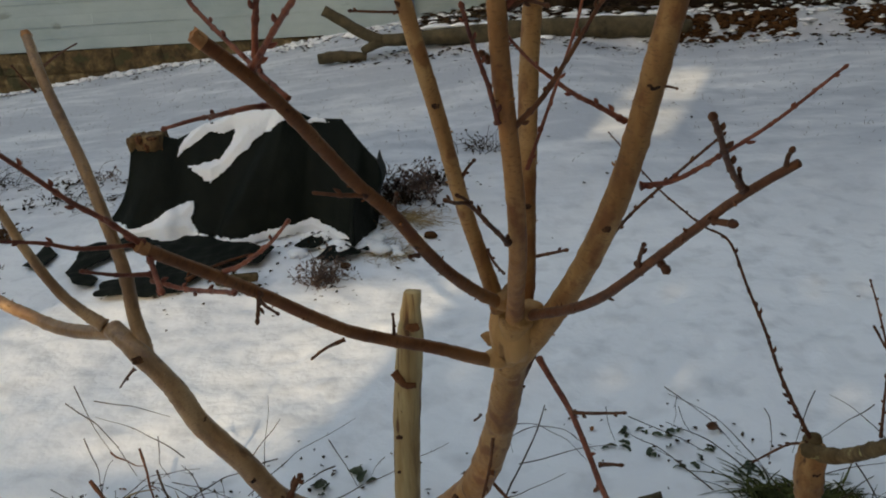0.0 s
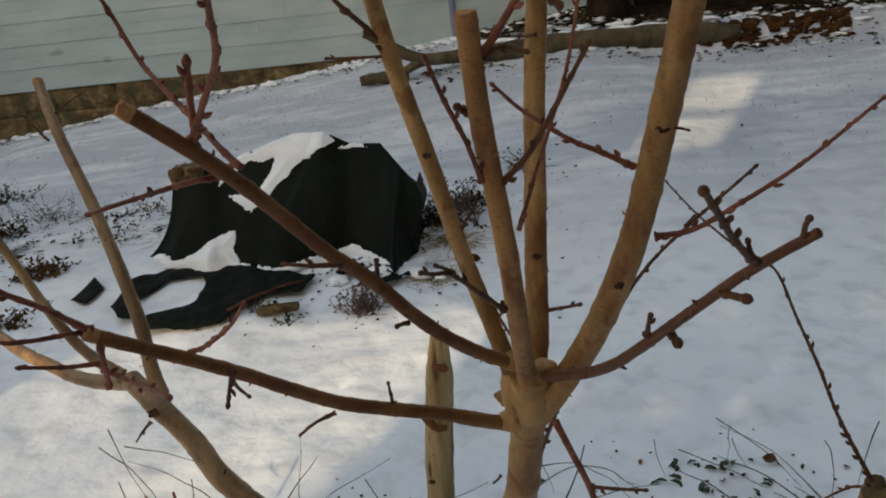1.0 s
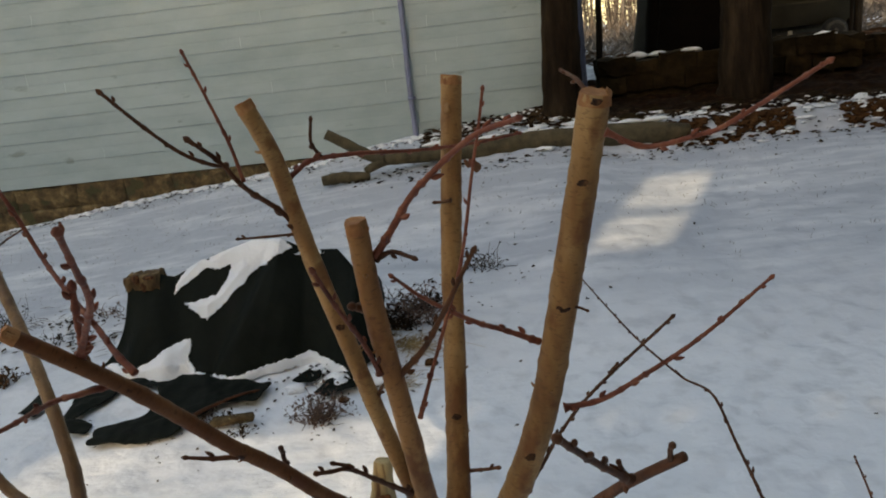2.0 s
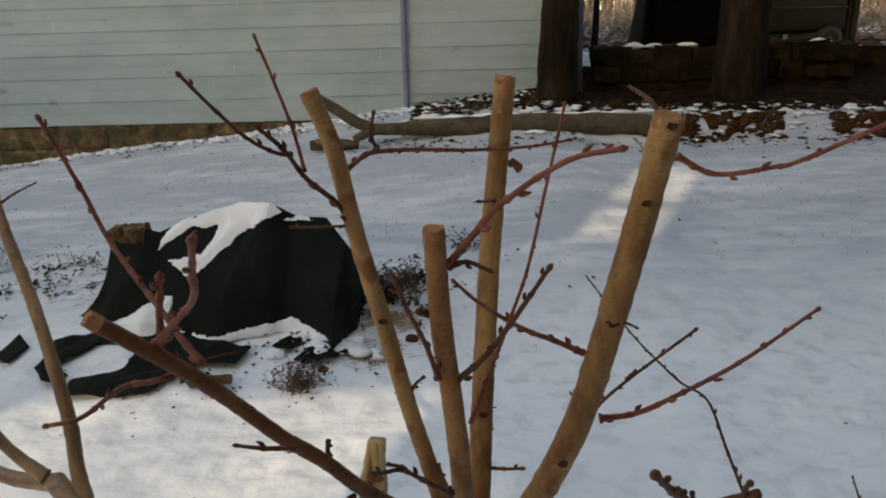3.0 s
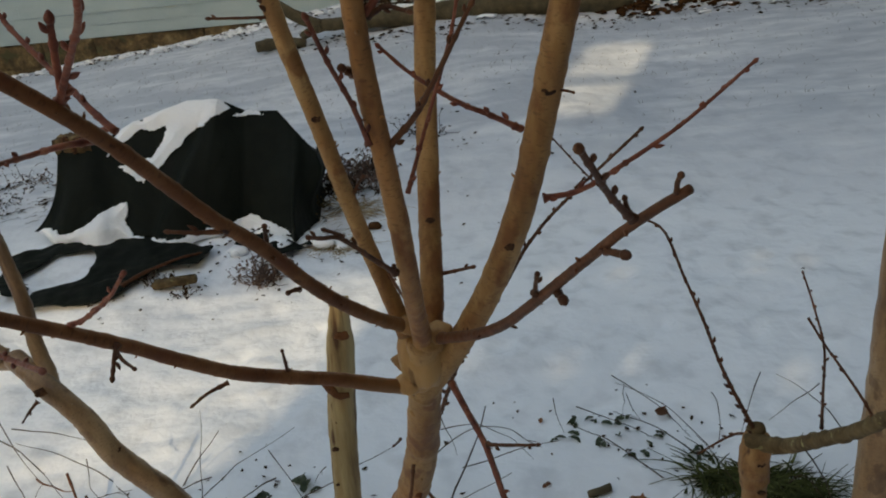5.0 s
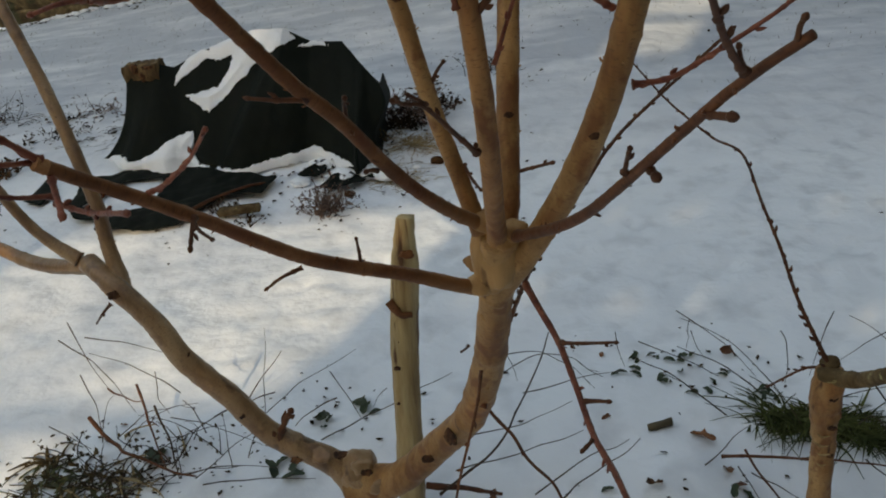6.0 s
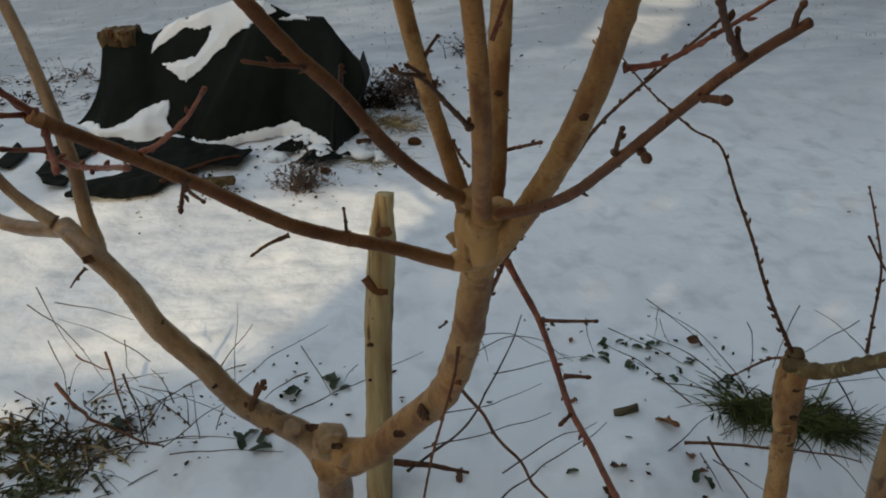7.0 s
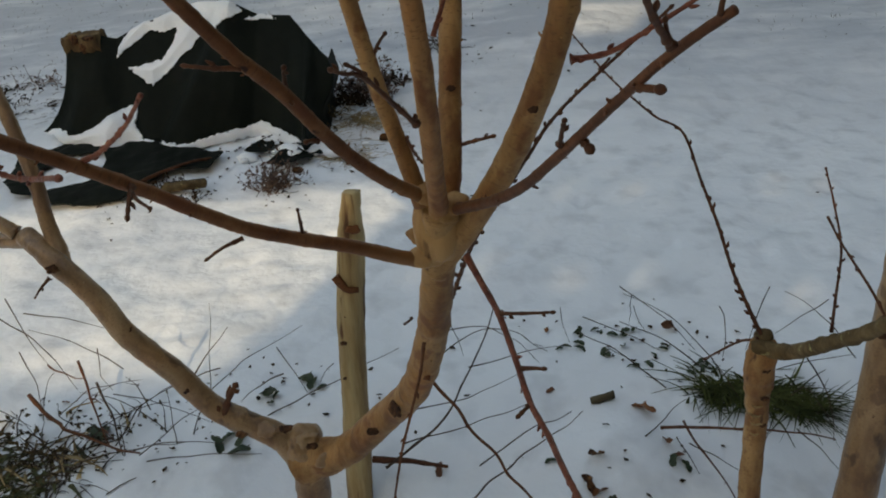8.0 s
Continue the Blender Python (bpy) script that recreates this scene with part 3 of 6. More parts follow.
def twig(name, pts, r0, r1, on, red=False):
    """A twig with buds along it and a fat bud at its tip."""
    r0, r1 = r0 * 0.66, r1 * 0.68
    count[0] += 1
    seed = count[0] * 0.91
    r = random.Random(count[0])
    pts = [Vector(p) for p in pts]
    if len(pts) == 2:
        pts.insert(1, (pts[0] + pts[1]) / 2 + Vector((r.uniform(-1, 1), r.uniform(-1, 1), r.uniform(-1, 1))) * 0.05 * (pts[1] - pts[0]).length)
    pieces = [tube(pts, lambda s: r1 + (r0 - r1) * (1 - s) + r0 * 0.35 * math.exp(-s * 22), 8, max(0.003, r0 * 0.8), 0.16, seed, True, 0.030, 0.42)]
    line, share = catmull(pts, 0.006)
    length = sum((b - a).length for a, b in zip(line, line[1:]))
    way = (line[-1] - line[-2]).normalized()
    pieces.append(tube([line[-1] - way * r1, line[-1] + way * min(r1 * 1.2, 0.003), line[-1] + way * min(r1 * 2.8, 0.0065)], lambda s: r1 * (1.15 + 0.45 * math.sin(math.pi * s)) * (1 - 0.7 * s ** 3), 8, r1 * 0.5, 0.12, seed))
    n = int(length / 0.026)
    for k in range(n):
        i = min(len(line) - 2, max(1, int((k + r.uniform(0.3, 0.8)) / max(1, n) * len(line))))
        ax = (line[i + 1] - line[i - 1]).normalized()
        out = (ax.orthogonal().normalized() @ Matrix.Rotation(r.uniform(0, 6.28), 3, ax)).normalized()
        rr = (r0 + (r1 - r0) * share[i])
        base = line[i] + out * rr * 0.6
        pieces.append(tube([base, base + (out + ax * 0.7) * rr * 1.0, base + (out * 1.1 + ax * 1.6) * rr * r.uniform(1.3, 2.3)], lambda s: rr * (0.66 + 0.34 * math.sin(math.pi * s)) * (1 - 0.72 * s ** 3), 7, rr * 0.5, 0.14, seed + k))
    v, f = join_mesh(pieces)
    return mesh_part(name, v, f, TWIG_RED if red else TWIG, on, "reddish twig with buds" if red else "")


trunk = limb("trunk", [(-0.225, 1.530, -0.280), (-0.222, 1.515, 0.180), (-0.215, 1.501, 0.356)], 0.052, 0.048, 0.5)
limb_left = limb("limb", [(-0.223, 1.514, 0.300), (-0.270, 1.514, 0.369), (-0.387, 1.517, 0.449), (-0.452, 1.515, 0.546), (-0.518, 1.511, 0.632), (-0.565, 1.524, 0.712), (-0.628, 1.539, 0.784), (-0.693, 1.587, 0.817)], 0.036, 0.0285, 0.3, trunk)
limb_right = limb("limb", [(-0.220, 1.510, 0.310), (-0.132, 1.460, 0.372), (-0.043, 1.390, 0.499), (0.026, 1.300, 0.631), (0.064, 1.210, 0.783), (0.082, 1.120, 0.929), (0.090, 1.080, 1.013), (0.093, 1.060, 1.060)], 0.044, 0.029, 0.2, trunk)
limb("limb", [(-0.694, 1.600, 0.804), (-0.774, 1.630, 0.791), (-0.848, 1.660, 0.791), (-0.920, 1.690, 0.808), (-0.993, 1.720, 0.829), (-1.140, 1.800, 0.880)], 0.022, 0.0165, 0.4, limb_left)
arm_up = limb("limb", [(-0.610, 1.530, 0.762), (-0.625, 1.560, 0.796), (-0.640, 1.578, 0.849), (-0.654, 1.601, 0.949), (-0.727, 1.679, 1.133), (-0.800, 1.746, 1.280), (-0.844, 1.798, 1.381)], 0.0205, 0.0145, 0.3, limb_left, True)
limb("limb", [(-0.715, 1.599, 0.818), (-0.762, 1.603, 0.856), (-0.802, 1.607, 0.903), (-0.850, 1.615, 0.989), (-0.880, 1.622, 1.055), (-0.929, 1.632, 1.151)], 0.017, 0.011, 0.4, limb_left)
twig("twig", [(-0.800, 1.758, 1.319), (-0.717, 1.736, 1.359)], 0.004, 0.002, arm_up)
twig("twig", [(-0.823, 1.746, 1.269), (-0.841, 1.714, 1.326)], 0.004, 0.002, arm_up)
twig("twig", [(-0.618, 1.489, 0.777), (-0.631, 1.476, 0.765), (-0.642, 1.467, 0.751)], 0.005, 0.002, limb_left)
limb_c = limb("limb", [(0.074, 1.063, 1.067), (0.057, 1.063, 1.127), (0.032, 1.057, 1.221), (0.011, 1.037, 1.328), (-0.002, 1.029, 1.386), (-0.015, 1.029, 1.442), (-0.030, 1.024, 1.521), (-0.049, 1.015, 1.578)], 0.014, 0.013, 0.1, limb_right, True)
limb_m = limb("limb", [(0.093, 1.055, 1.059), (0.092, 0.985, 1.126), (0.092, 0.906, 1.206), (0.090, 0.875, 1.273), (0.084, 0.854, 1.349), (0.079, 0.838, 1.409), (0.076, 0.823, 1.489)], 0.015, 0.0124, 0.1, limb_right, True, BARK_RED)
limb_n = limb("limb", [(0.099, 1.072, 1.053), (0.108, 1.086, 1.111), (0.113, 1.120, 1.189), (0.120, 1.152, 1.287), (0.127, 1.176, 1.382), (0.147, 1.206, 1.573)], 0.0195, 0.0175, 0.1, limb_right, True)
limb_r = limb("limb", [(0.082, 1.099, 0.962), (0.131, 1.061, 1.045), (0.168, 1.029, 1.121), (0.196, 1.000, 1.197), (0.216, 0.980, 1.266), (0.230, 0.969, 1.329), (0.244, 0.960, 1.393), (0.260, 0.952, 1.466), (0.278, 0.941, 1.556)], 0.0222, 0.0197, 0.12, limb_right, True)
branch_low = limb("limb", [(0.088, 1.101, 0.969), (0.043, 1.062, 1.000), (-0.007, 1.022, 1.038), (-0.058, 0.979, 1.073), (-0.098, 0.938, 1.107), (-0.132, 0.900, 1.146), (-0.163, 0.861, 1.187), (-0.191, 0.822, 1.224), (-0.216, 0.788, 1.255), (-0.237, 0.753, 1.286)], 0.0128, 0.0082, 0.5, limb_right, True)
branch_mid = limb("limb", [(0.083, 1.076, 1.067), (0.050, 1.020, 1.110), (0.018, 0.965, 1.160), (-0.008, 0.914, 1.213), (-0.031, 0.873, 1.264), (-0.058, 0.838, 1.307), (-0.080, 0.806, 1.350), (-0.099, 0.773, 1.390), (-0.120, 0.741, 1.426), (-0.148, 0.715, 1.461)], 0.0112, 0.0082, 0.5, limb_right, True)
branch_side = limb("limb", [(0.094, 1.075, 1.052), (0.127, 1.012, 1.084), (0.155, 0.951, 1.118), (0.177, 0.896, 1.155), (0.194, 0.847, 1.194), (0.212, 0.802, 1.234), (0.230, 0.757, 1.274), (0.247, 0.719, 1.309), (0.264, 0.691, 1.335), (0.281, 0.672, 1.354)], 0.0098, 0.0048, 0.5, limb_right, False, BRANCH_RED)
hanging = limb("limb", [(0.121, 1.045, 1.005), (0.135, 1.000, 0.995), (0.151, 0.950, 0.983), (0.163, 0.880, 0.971), (0.171, 0.820, 0.964), (0.182, 0.760, 0.970), (0.188, 0.700, 0.983), (0.203, 0.620, 0.989)], 0.0054, 0.0036, 0.9, limb_right, False, TWIG_RED)
twig("twig", [(0.154, 0.940, 0.989), (0.203, 0.898, 1.013)], 0.0035, 0.0022, hanging)
twig("twig", [(0.162, 0.800, 1.016), (0.181, 0.790, 1.022)], 0.0035, 0.0022, hanging)
twig("twig", [(0.165, 0.770, 0.997), (0.156, 0.760, 0.995)], 0.003, 0.0022, hanging)
twig("twig", [(-0.235, 0.756, 1.287), (-0.251, 0.734, 1.316), (-0.266, 0.711, 1.341), (-0.279, 0.689, 1.369), (-0.287, 0.668, 1.391), (-0.292, 0.635, 1.423)], 0.004, 0.0022, branch_low, True)
twig("twig", [(-0.241, 0.756, 1.286), (-0.266, 0.713, 1.300), (-0.282, 0.690, 1.314), (-0.302, 0.665, 1.326)], 0.0032, 0.002, branch_low, True)
twig("twig", [(-0.234, 0.763, 1.276), (-0.223, 0.743, 1.264), (-0.213, 0.726, 1.255)], 0.0042, 0.003, branch_low, True)
twig("twig", [(-0.229, 0.750, 1.261), (-0.249, 0.733, 1.268), (-0.265, 0.706, 1.283)], 0.0032, 0.002, branch_low, True)
twig("twig", [(-0.229, 0.750, 1.255), (-0.192, 0.723, 1.257), (-0.125, 0.643, 1.286)], 0.0032, 0.0026, branch_low, True)
twig("twig", [(-0.190, 0.821, 1.232), (-0.167, 0.803, 1.245), (-0.133, 0.777, 1.272), (-0.105, 0.749, 1.303)], 0.0034, 0.0022, branch_low, True)
twig("twig", [(-0.167, 0.845, 1.197), (-0.163, 0.823, 1.192), (-0.162, 0.811, 1.184)], 0.0036, 0.0024, branch_low)
twig("twig", [(-0.168, 0.845, 1.193), (-0.142, 0.811, 1.191)], 0.003, 0.002, branch_low)
twig("twig", [(-0.102, 0.926, 1.103), (-0.122, 0.919, 1.097), (-0.136, 0.908, 1.091)], 0.0036, 0.002, branch_low)
twig("twig", [(-0.054, 0.984, 1.076), (-0.051, 0.966, 1.099), (-0.050, 0.957, 1.116)], 0.0034, 0.002, branch_low)
twig("twig", [(-0.100, 0.786, 1.398), (-0.118, 0.798, 1.412), (-0.137, 0.817, 1.426), (-0.178, 0.852, 1.458), (-0.201, 0.872, 1.480), (-0.216, 0.876, 1.514), (-0.234, 0.877, 1.553), (-0.243, 0.876, 1.574)], 0.0038, 0.0024, branch_mid, True)
twig("twig", [(-0.113, 0.746, 1.432), (-0.108, 0.736, 1.457), (-0.101, 0.726, 1.484)], 0.0046, 0.0034, branch_mid, True)
twig("twig", [(-0.117, 0.746, 1.430), (-0.083, 0.700, 1.465), (-0.057, 0.661, 1.492), (-0.042, 0.623, 1.522), (-0.030, 0.593, 1.545)], 0.0038, 0.0028, branch_mid, True)
twig("twig", [(-0.054, 0.841, 1.295), (-0.074, 0.837, 1.297), (-0.096, 0.835, 1.301)], 0.004, 0.0022, branch_mid)
twig("twig", [(-0.012, 0.908, 1.206), (-0.018, 0.885, 1.214)], 0.0036, 0.0026, branch_mid)
twig("twig", [(-0.031, 0.893, 1.258), (-0.025, 0.868, 1.286)], 0.0036, 0.0026, branch_mid)
twig("twig", [(-0.108, 0.781, 1.394), (-0.125, 0.752, 1.399), (-0.148, 0.750, 1.395), (-0.146, 0.685, 1.405), (-0.169, 0.683, 1.400)], 0.0038, 0.002, branch_mid, True)
twig("twig", [(-0.014, 1.031, 1.441), (-0.031, 1.017, 1.470), (-0.051, 0.984, 1.500), (-0.065, 0.961, 1.531), (-0.081, 0.937, 1.555)], 0.0046, 0.003, limb_c)
twig("twig", [(-0.062, 0.971, 1.525), (-0.070, 0.952, 1.530), (-0.090, 0.934, 1.546), (-0.112, 0.912, 1.576), (-0.129, 0.889, 1.605)], 0.003, 0.0024, limb_c)
twig("twig", [(-0.052, 0.985, 1.506), (-0.061, 0.987, 1.546), (-0.076, 0.987, 1.593), (-0.090, 0.989, 1.631)], 0.0028, 0.002, limb_c, True)
twig("twig", [(-0.014, 1.029, 1.442), (-0.043, 1.014, 1.445), (-0.071, 0.998, 1.449)], 0.0022, 0.0018, limb_c)
twig("twig", [(-0.023, 1.028, 1.496), (-0.011, 1.032, 1.505), (0.005, 1.047, 1.513), (0.049, 1.074, 1.511), (0.107, 1.113, 1.503), (0.170, 1.141, 1.501), (0.219, 1.169, 1.503)], 0.004, 0.0022, limb_c, True)
twig("twig", [(0.012, 1.053, 1.513), (0.006, 1.040, 1.531), (0.010, 1.035, 1.554)], 0.003, 0.0022, limb_c)
twig("twig", [(0.034, 1.055, 1.245), (0.050, 1.029, 1.273)], 0.0034, 0.0024, limb_c)
twig("twig", [(0.061, 1.061, 1.150), (0.069, 1.043, 1.140), (0.079, 1.004, 1.142)], 0.003, 0.002, limb_c)
twig("twig", [(0.086, 0.832, 1.458), (0.104, 0.821, 1.482), (0.122, 0.807, 1.507), (0.138, 0.798, 1.522), (0.154, 0.786, 1.536), (0.176, 0.766, 1.552), (0.202, 0.742, 1.561)], 0.0046, 0.0026, limb_m, True)
twig("twig", [(0.087, 0.832, 1.456), (0.101, 0.823, 1.463), (0.118, 0.812, 1.459)], 0.0036, 0.0022, limb_m)
twig("twig", [(0.075, 0.847, 1.356), (0.067, 0.825, 1.394), (0.056, 0.801, 1.431), (0.048, 0.779, 1.465)], 0.0034, 0.0026, limb_m, True)
twig("twig", [(0.091, 0.852, 1.351), (0.113, 0.844, 1.374), (0.131, 0.832, 1.403), (0.147, 0.820, 1.432), (0.163, 0.812, 1.460)], 0.0042, 0.0026, limb_m)
twig("twig", [(0.101, 0.861, 1.306), (0.118, 0.863, 1.352), (0.133, 0.870, 1.390), (0.151, 0.878, 1.439), (0.166, 0.884, 1.505), (0.176, 0.892, 1.545), (0.182, 0.893, 1.573)], 0.0026, 0.0018, limb_m, True)
twig("twig", [(0.081, 0.878, 1.227), (0.066, 0.849, 1.254), (0.046, 0.813, 1.289), (0.033, 0.797, 1.297), (0.026, 0.783, 1.304)], 0.004, 0.0024, limb_m)
twig("twig", [(0.045, 0.813, 1.292), (0.036, 0.799, 1.303)], 0.0028, 0.002, limb_m)
twig("twig", [(0.069, 0.848, 1.412), (0.063, 0.831, 1.420)], 0.005, 0.0036, limb_m)
twig("twig", [(0.120, 1.095, 1.125), (0.140, 1.069, 1.139), (0.157, 1.054, 1.148)], 0.0036, 0.0026, limb_n)
twig("twig", [(0.133, 1.166, 1.434), (0.114, 1.169, 1.433)], 0.0032, 0.0022, limb_n)
twig("twig", [(0.212, 0.975, 1.322), (0.182, 0.956, 1.343), (0.153, 0.937, 1.362), (0.114, 0.909, 1.396), (0.089, 0.891, 1.425)], 0.0046, 0.0022, limb_r, True)
twig("twig", [(0.231, 0.980, 1.248), (0.269, 0.983, 1.252), (0.310, 0.975, 1.277), (0.365, 0.968, 1.314), (0.429, 0.960, 1.369)], 0.0046, 0.0024, limb_r, True)
twig("twig", [(0.315, 1.286, 1.150), (0.326, 1.281, 1.164)], 0.003, 0.0022, limb_right)
twig("twig", [(0.247, 0.957, 1.360), (0.257, 0.943, 1.360)], 0.0022, 0.0016, limb_r)
twig("twig", [(0.282, 0.923, 1.524), (0.315, 0.922, 1.508), (0.357, 0.910, 1.515), (0.378, 0.895, 1.524), (0.435, 0.841, 1.568)], 0.0038, 0.0024, limb_r, True)
twig("twig", [(0.272, 0.955, 1.558), (0.266, 0.975, 1.568), (0.258, 1.023, 1.575)], 0.0036, 0.002, limb_r)
twig("twig", [(0.212, 0.807, 1.231), (0.218, 0.790, 1.228)], 0.0046, 0.0046, branch_side)
twig("twig", [(0.199, 0.819, 1.222), (0.199, 0.795, 1.250)], 0.0034, 0.0024, branch_side)
twig("twig", [(0.241, 0.730, 1.293), (0.250, 0.713, 1.296)], 0.0046, 0.004, branch_side)
twig("twig", [(0.250, 0.693, 1.329), (0.230, 0.664, 1.357), (0.215, 0.634, 1.383), (0.203, 0.613, 1.403)], 0.0038, 0.0032, branch_side)
twig("twig", [(0.251, 0.693, 1.330), (0.243, 0.682, 1.348)], 0.0034, 0.002, branch_side)
twig("twig", [(0.274, 0.676, 1.351), (0.273, 0.666, 1.365)], 0.0028, 0.0024, branch_side)
twig("twig", [(0.058, 1.130, 0.832), (0.051, 1.100, 0.802), (0.036, 1.070, 0.760), (0.020, 1.050, 0.710), (0.006, 1.030, 0.648), (-0.006, 1.010, 0.588)], 0.0034, 0.002, limb_right)
twig("shoot", [(0.052, 1.225, 0.700), (0.075, 1.272, 0.760), (0.098, 1.280, 0.812), (0.125, 1.210, 0.921), (0.150, 1.180, 0.985), (0.211, 1.198, 1.069), (0.241, 1.228, 1.099), (0.296, 1.289, 1.127), (0.399, 1.259, 1.232)], 0.0052, 0.003, limb_right)
twig("twig", [(0.041, 1.170, 0.847), (0.033, 1.150, 0.851)], 0.003, 0.002, limb_right)


def knot(place, out, size, on, mat=None):
    """A sawn or healed knot: a rough ring with a dark middle, set into the bark."""
    bm = bmesh.new()
    bmesh.ops.create_icosphere(bm, subdivisions=3, radius=1.0)
    out = Vector(out).normalized()
    for v in bm.verts:
        d = math.hypot(v.co.x, v.co.y)
        v.co.z = v.co.z * 0.26 - 0.16 * math.exp(-(d / 0.4) ** 2) * (v.co.z > 0)
        v.co *= 1 + 0.42 * noise.noise(v.co * 1.7 + Vector(place) * 40) + 0.2 * noise.noise(v.co * 5 + Vector(place) * 30)
    size *= 1.0 if mat else 0.8
    bm.transform(Matrix.Translation(place) @ out.to_track_quat("Z", "Y").to_matrix().to_4x4() @ Matrix.Diagonal((size * 0.95, size * 0.65, size * 0.8, 1)))
    part("knot", bm, mat or KNOT, on)


knot((-0.196, 1.462, 0.385), (0.1, -1, 0.3), 0.015, trunk)
knot((-0.060, 1.355, 0.500), (-0.1, -1, 0.35), 0.014, limb_right)
knot((-0.010, 1.300, 0.590), (-0.8, -0.6, 0.5), 0.022, limb_right)
knot((0.193, 0.967, 1.204), (0.1, -1, 0.3), 0.0065, limb_r)
knot((0.237, 0.951, 1.362), (0.0, -1, 0.2), 0.0075, limb_r)
knot((0.261, 0.936, 1.480), (-0.4, -1, 0.3), 0.006, limb_r)
knot((0.114, 1.102, 1.191), (0.1, -1, 0.3), 0.007, limb_n)
knot((0.011, 1.025, 1.339), (0.2, -1, 0.3), 0.006, limb_c)
knot((-0.616, 1.500, 0.787), (0.2, -1, 0.1), 0.017, limb_left)
knot((-0.332, 1.469, 0.417), (-0.1, -1, 0.2), 0.015, limb_left)
knot((-0.245, 1.473, 0.423), (-0.1, -0.5, 1), 0.017, limb_left)
knot((-0.291, 1.492, 0.408), (-0.3, -0.7, 0.8), 0.026, limb_left, BARK_GREY)
knot((-0.205, 1.478, 0.388), (0.3, -1, 0.5), 0.024, trunk, BARK_GREY)
knot((-0.165, 1.452, 0.360), (0.3, -1, 0.1), 0.026, limb_right, BARK_GREY)
twig("snag", [(-0.373, 1.507, 0.434), (-0.350, 1.496, 0.486), (-0.332, 1.498, 0.515)], 0.012, 0.007, limb_left)
knot((-0.429, 1.494, 0.512), (-0.4, -1, 0.5), 0.012, limb_left)
knot((-0.513, 1.501, 0.652), (0.3, -0.6, 0.8), 0.013, limb_left)
knot((-0.556, 1.504, 0.672), (-0.5, -1, -0.2), 0.010, limb_left)
knot((0.276, 0.921, 1.550), (-0.1, -1, 0.5), 0.0065, limb_r)
knot((0.2895, 0.938, 1.556), (1, -0.4, 0.4), 0.007, limb_r, CUT)
knot((0.139, 1.188, 1.539), (-1, -0.6, 0.2), 0.008, limb_n, BARK)
knot((0.040, 1.285, 0.645), (0.2, -1, 0.3), 0.010, limb_right)
def burl(place, size, on, mat):
    """The swollen, lumpy place where several limbs part."""
    bm = bmesh.new()
    bmesh.ops.create_icosphere(bm, subdivisions=4, radius=1.0)
    for v in bm.verts:
        v.co *= 1 + 0.16 * noise.noise(v.co * 1.4 + Vector(place) * 20) + 0.07 * noise.noise(v.co * 4)
        v.co = Vector((v.co.x * size[0], v.co.y * size[1], v.co.z * size[2])) + Vector(place)
    part("burl", bm, mat, on)


burl((0.092, 1.078, 1.035), (0.031, 0.027, 0.058), limb_right, BARK)
burl((0.068, 1.074, 0.992), (0.017, 0.015, 0.014), limb_right, BARK)
burl((0.078, 1.058, 1.082), (0.014, 0.014, 0.014), limb_right, BARK)
burl((0.112, 1.048, 1.072), (0.016, 0.015, 0.013), limb_right, BARK)
burl((-0.226, 1.514, 0.345), (0.042, 0.040, 0.050), trunk, BARK_GREY)
knot((0.078, 1.105, 0.930), (0.0, -1, 0.1), 0.014, limb_right, BARK)
knot((0.062, 1.098, 1.010), (-0.6, -1, 0.2), 0.015, limb_right, BARK)
knot((0.104, 1.040, 1.060), (0.4, -1, 0.3), 0.014, limb_right, BARK)


# ---- the stake ----
def make_stake():
    stake = thing("wooden_stake", (-0.17, 1.83, 0), "weathered peeled wooden stake driven in beside the tree", "stake")
    v, f = tube([(-0.190, 1.830, -0.25), (-0.165, 1.83, 0.15), (-0.150, 1.830, 0.395), (-0.128, 1.828, 0.60), (-0.110, 1.825, 0.765)],
                lambda s: 0.0345 - 0.0035 * s - 0.010 * smooth(0.86, 1.0, s), 16, 0.018, 0.10, 4.4)
    for p in v:
        if p.z > 0.74:
            p.z += 0.02 * noise.noise(p * 55)
    mesh_part("post", v, f, STAKE, stake)
    knot((-0.150, 1.800, 0.555), (-0.5, -1, 0.2), 0.016, stake)
    knot((-0.112, 1.797, 0.690), (0.1, -1, 0.1), 0.017, stake, BARK_DARK)
    knot((-0.165, 1.798, 0.40), (0.0, -1, 0.0), 0.011, stake)
    knot((-0.150, 1.799, 0.47), (0.2, -1, 0.0), 0.007, stake)
    knot((-0.172, 1.800, 0.30), (0.3, -1, 0.0), 0.008, stake)
    v, f = tube([(-0.165, 1.806, 0.572), (-0.140, 1.793, 0.545), (-0.115, 1.798, 0.540)], lambda s: 0.011 - 0.004 * s, 8, 0.006, 0.3, 2.2)
    mesh_part("bark_remnant", v, f, BARK_DARK, stake, "strip of dark red bark left on the wood")


make_stake()


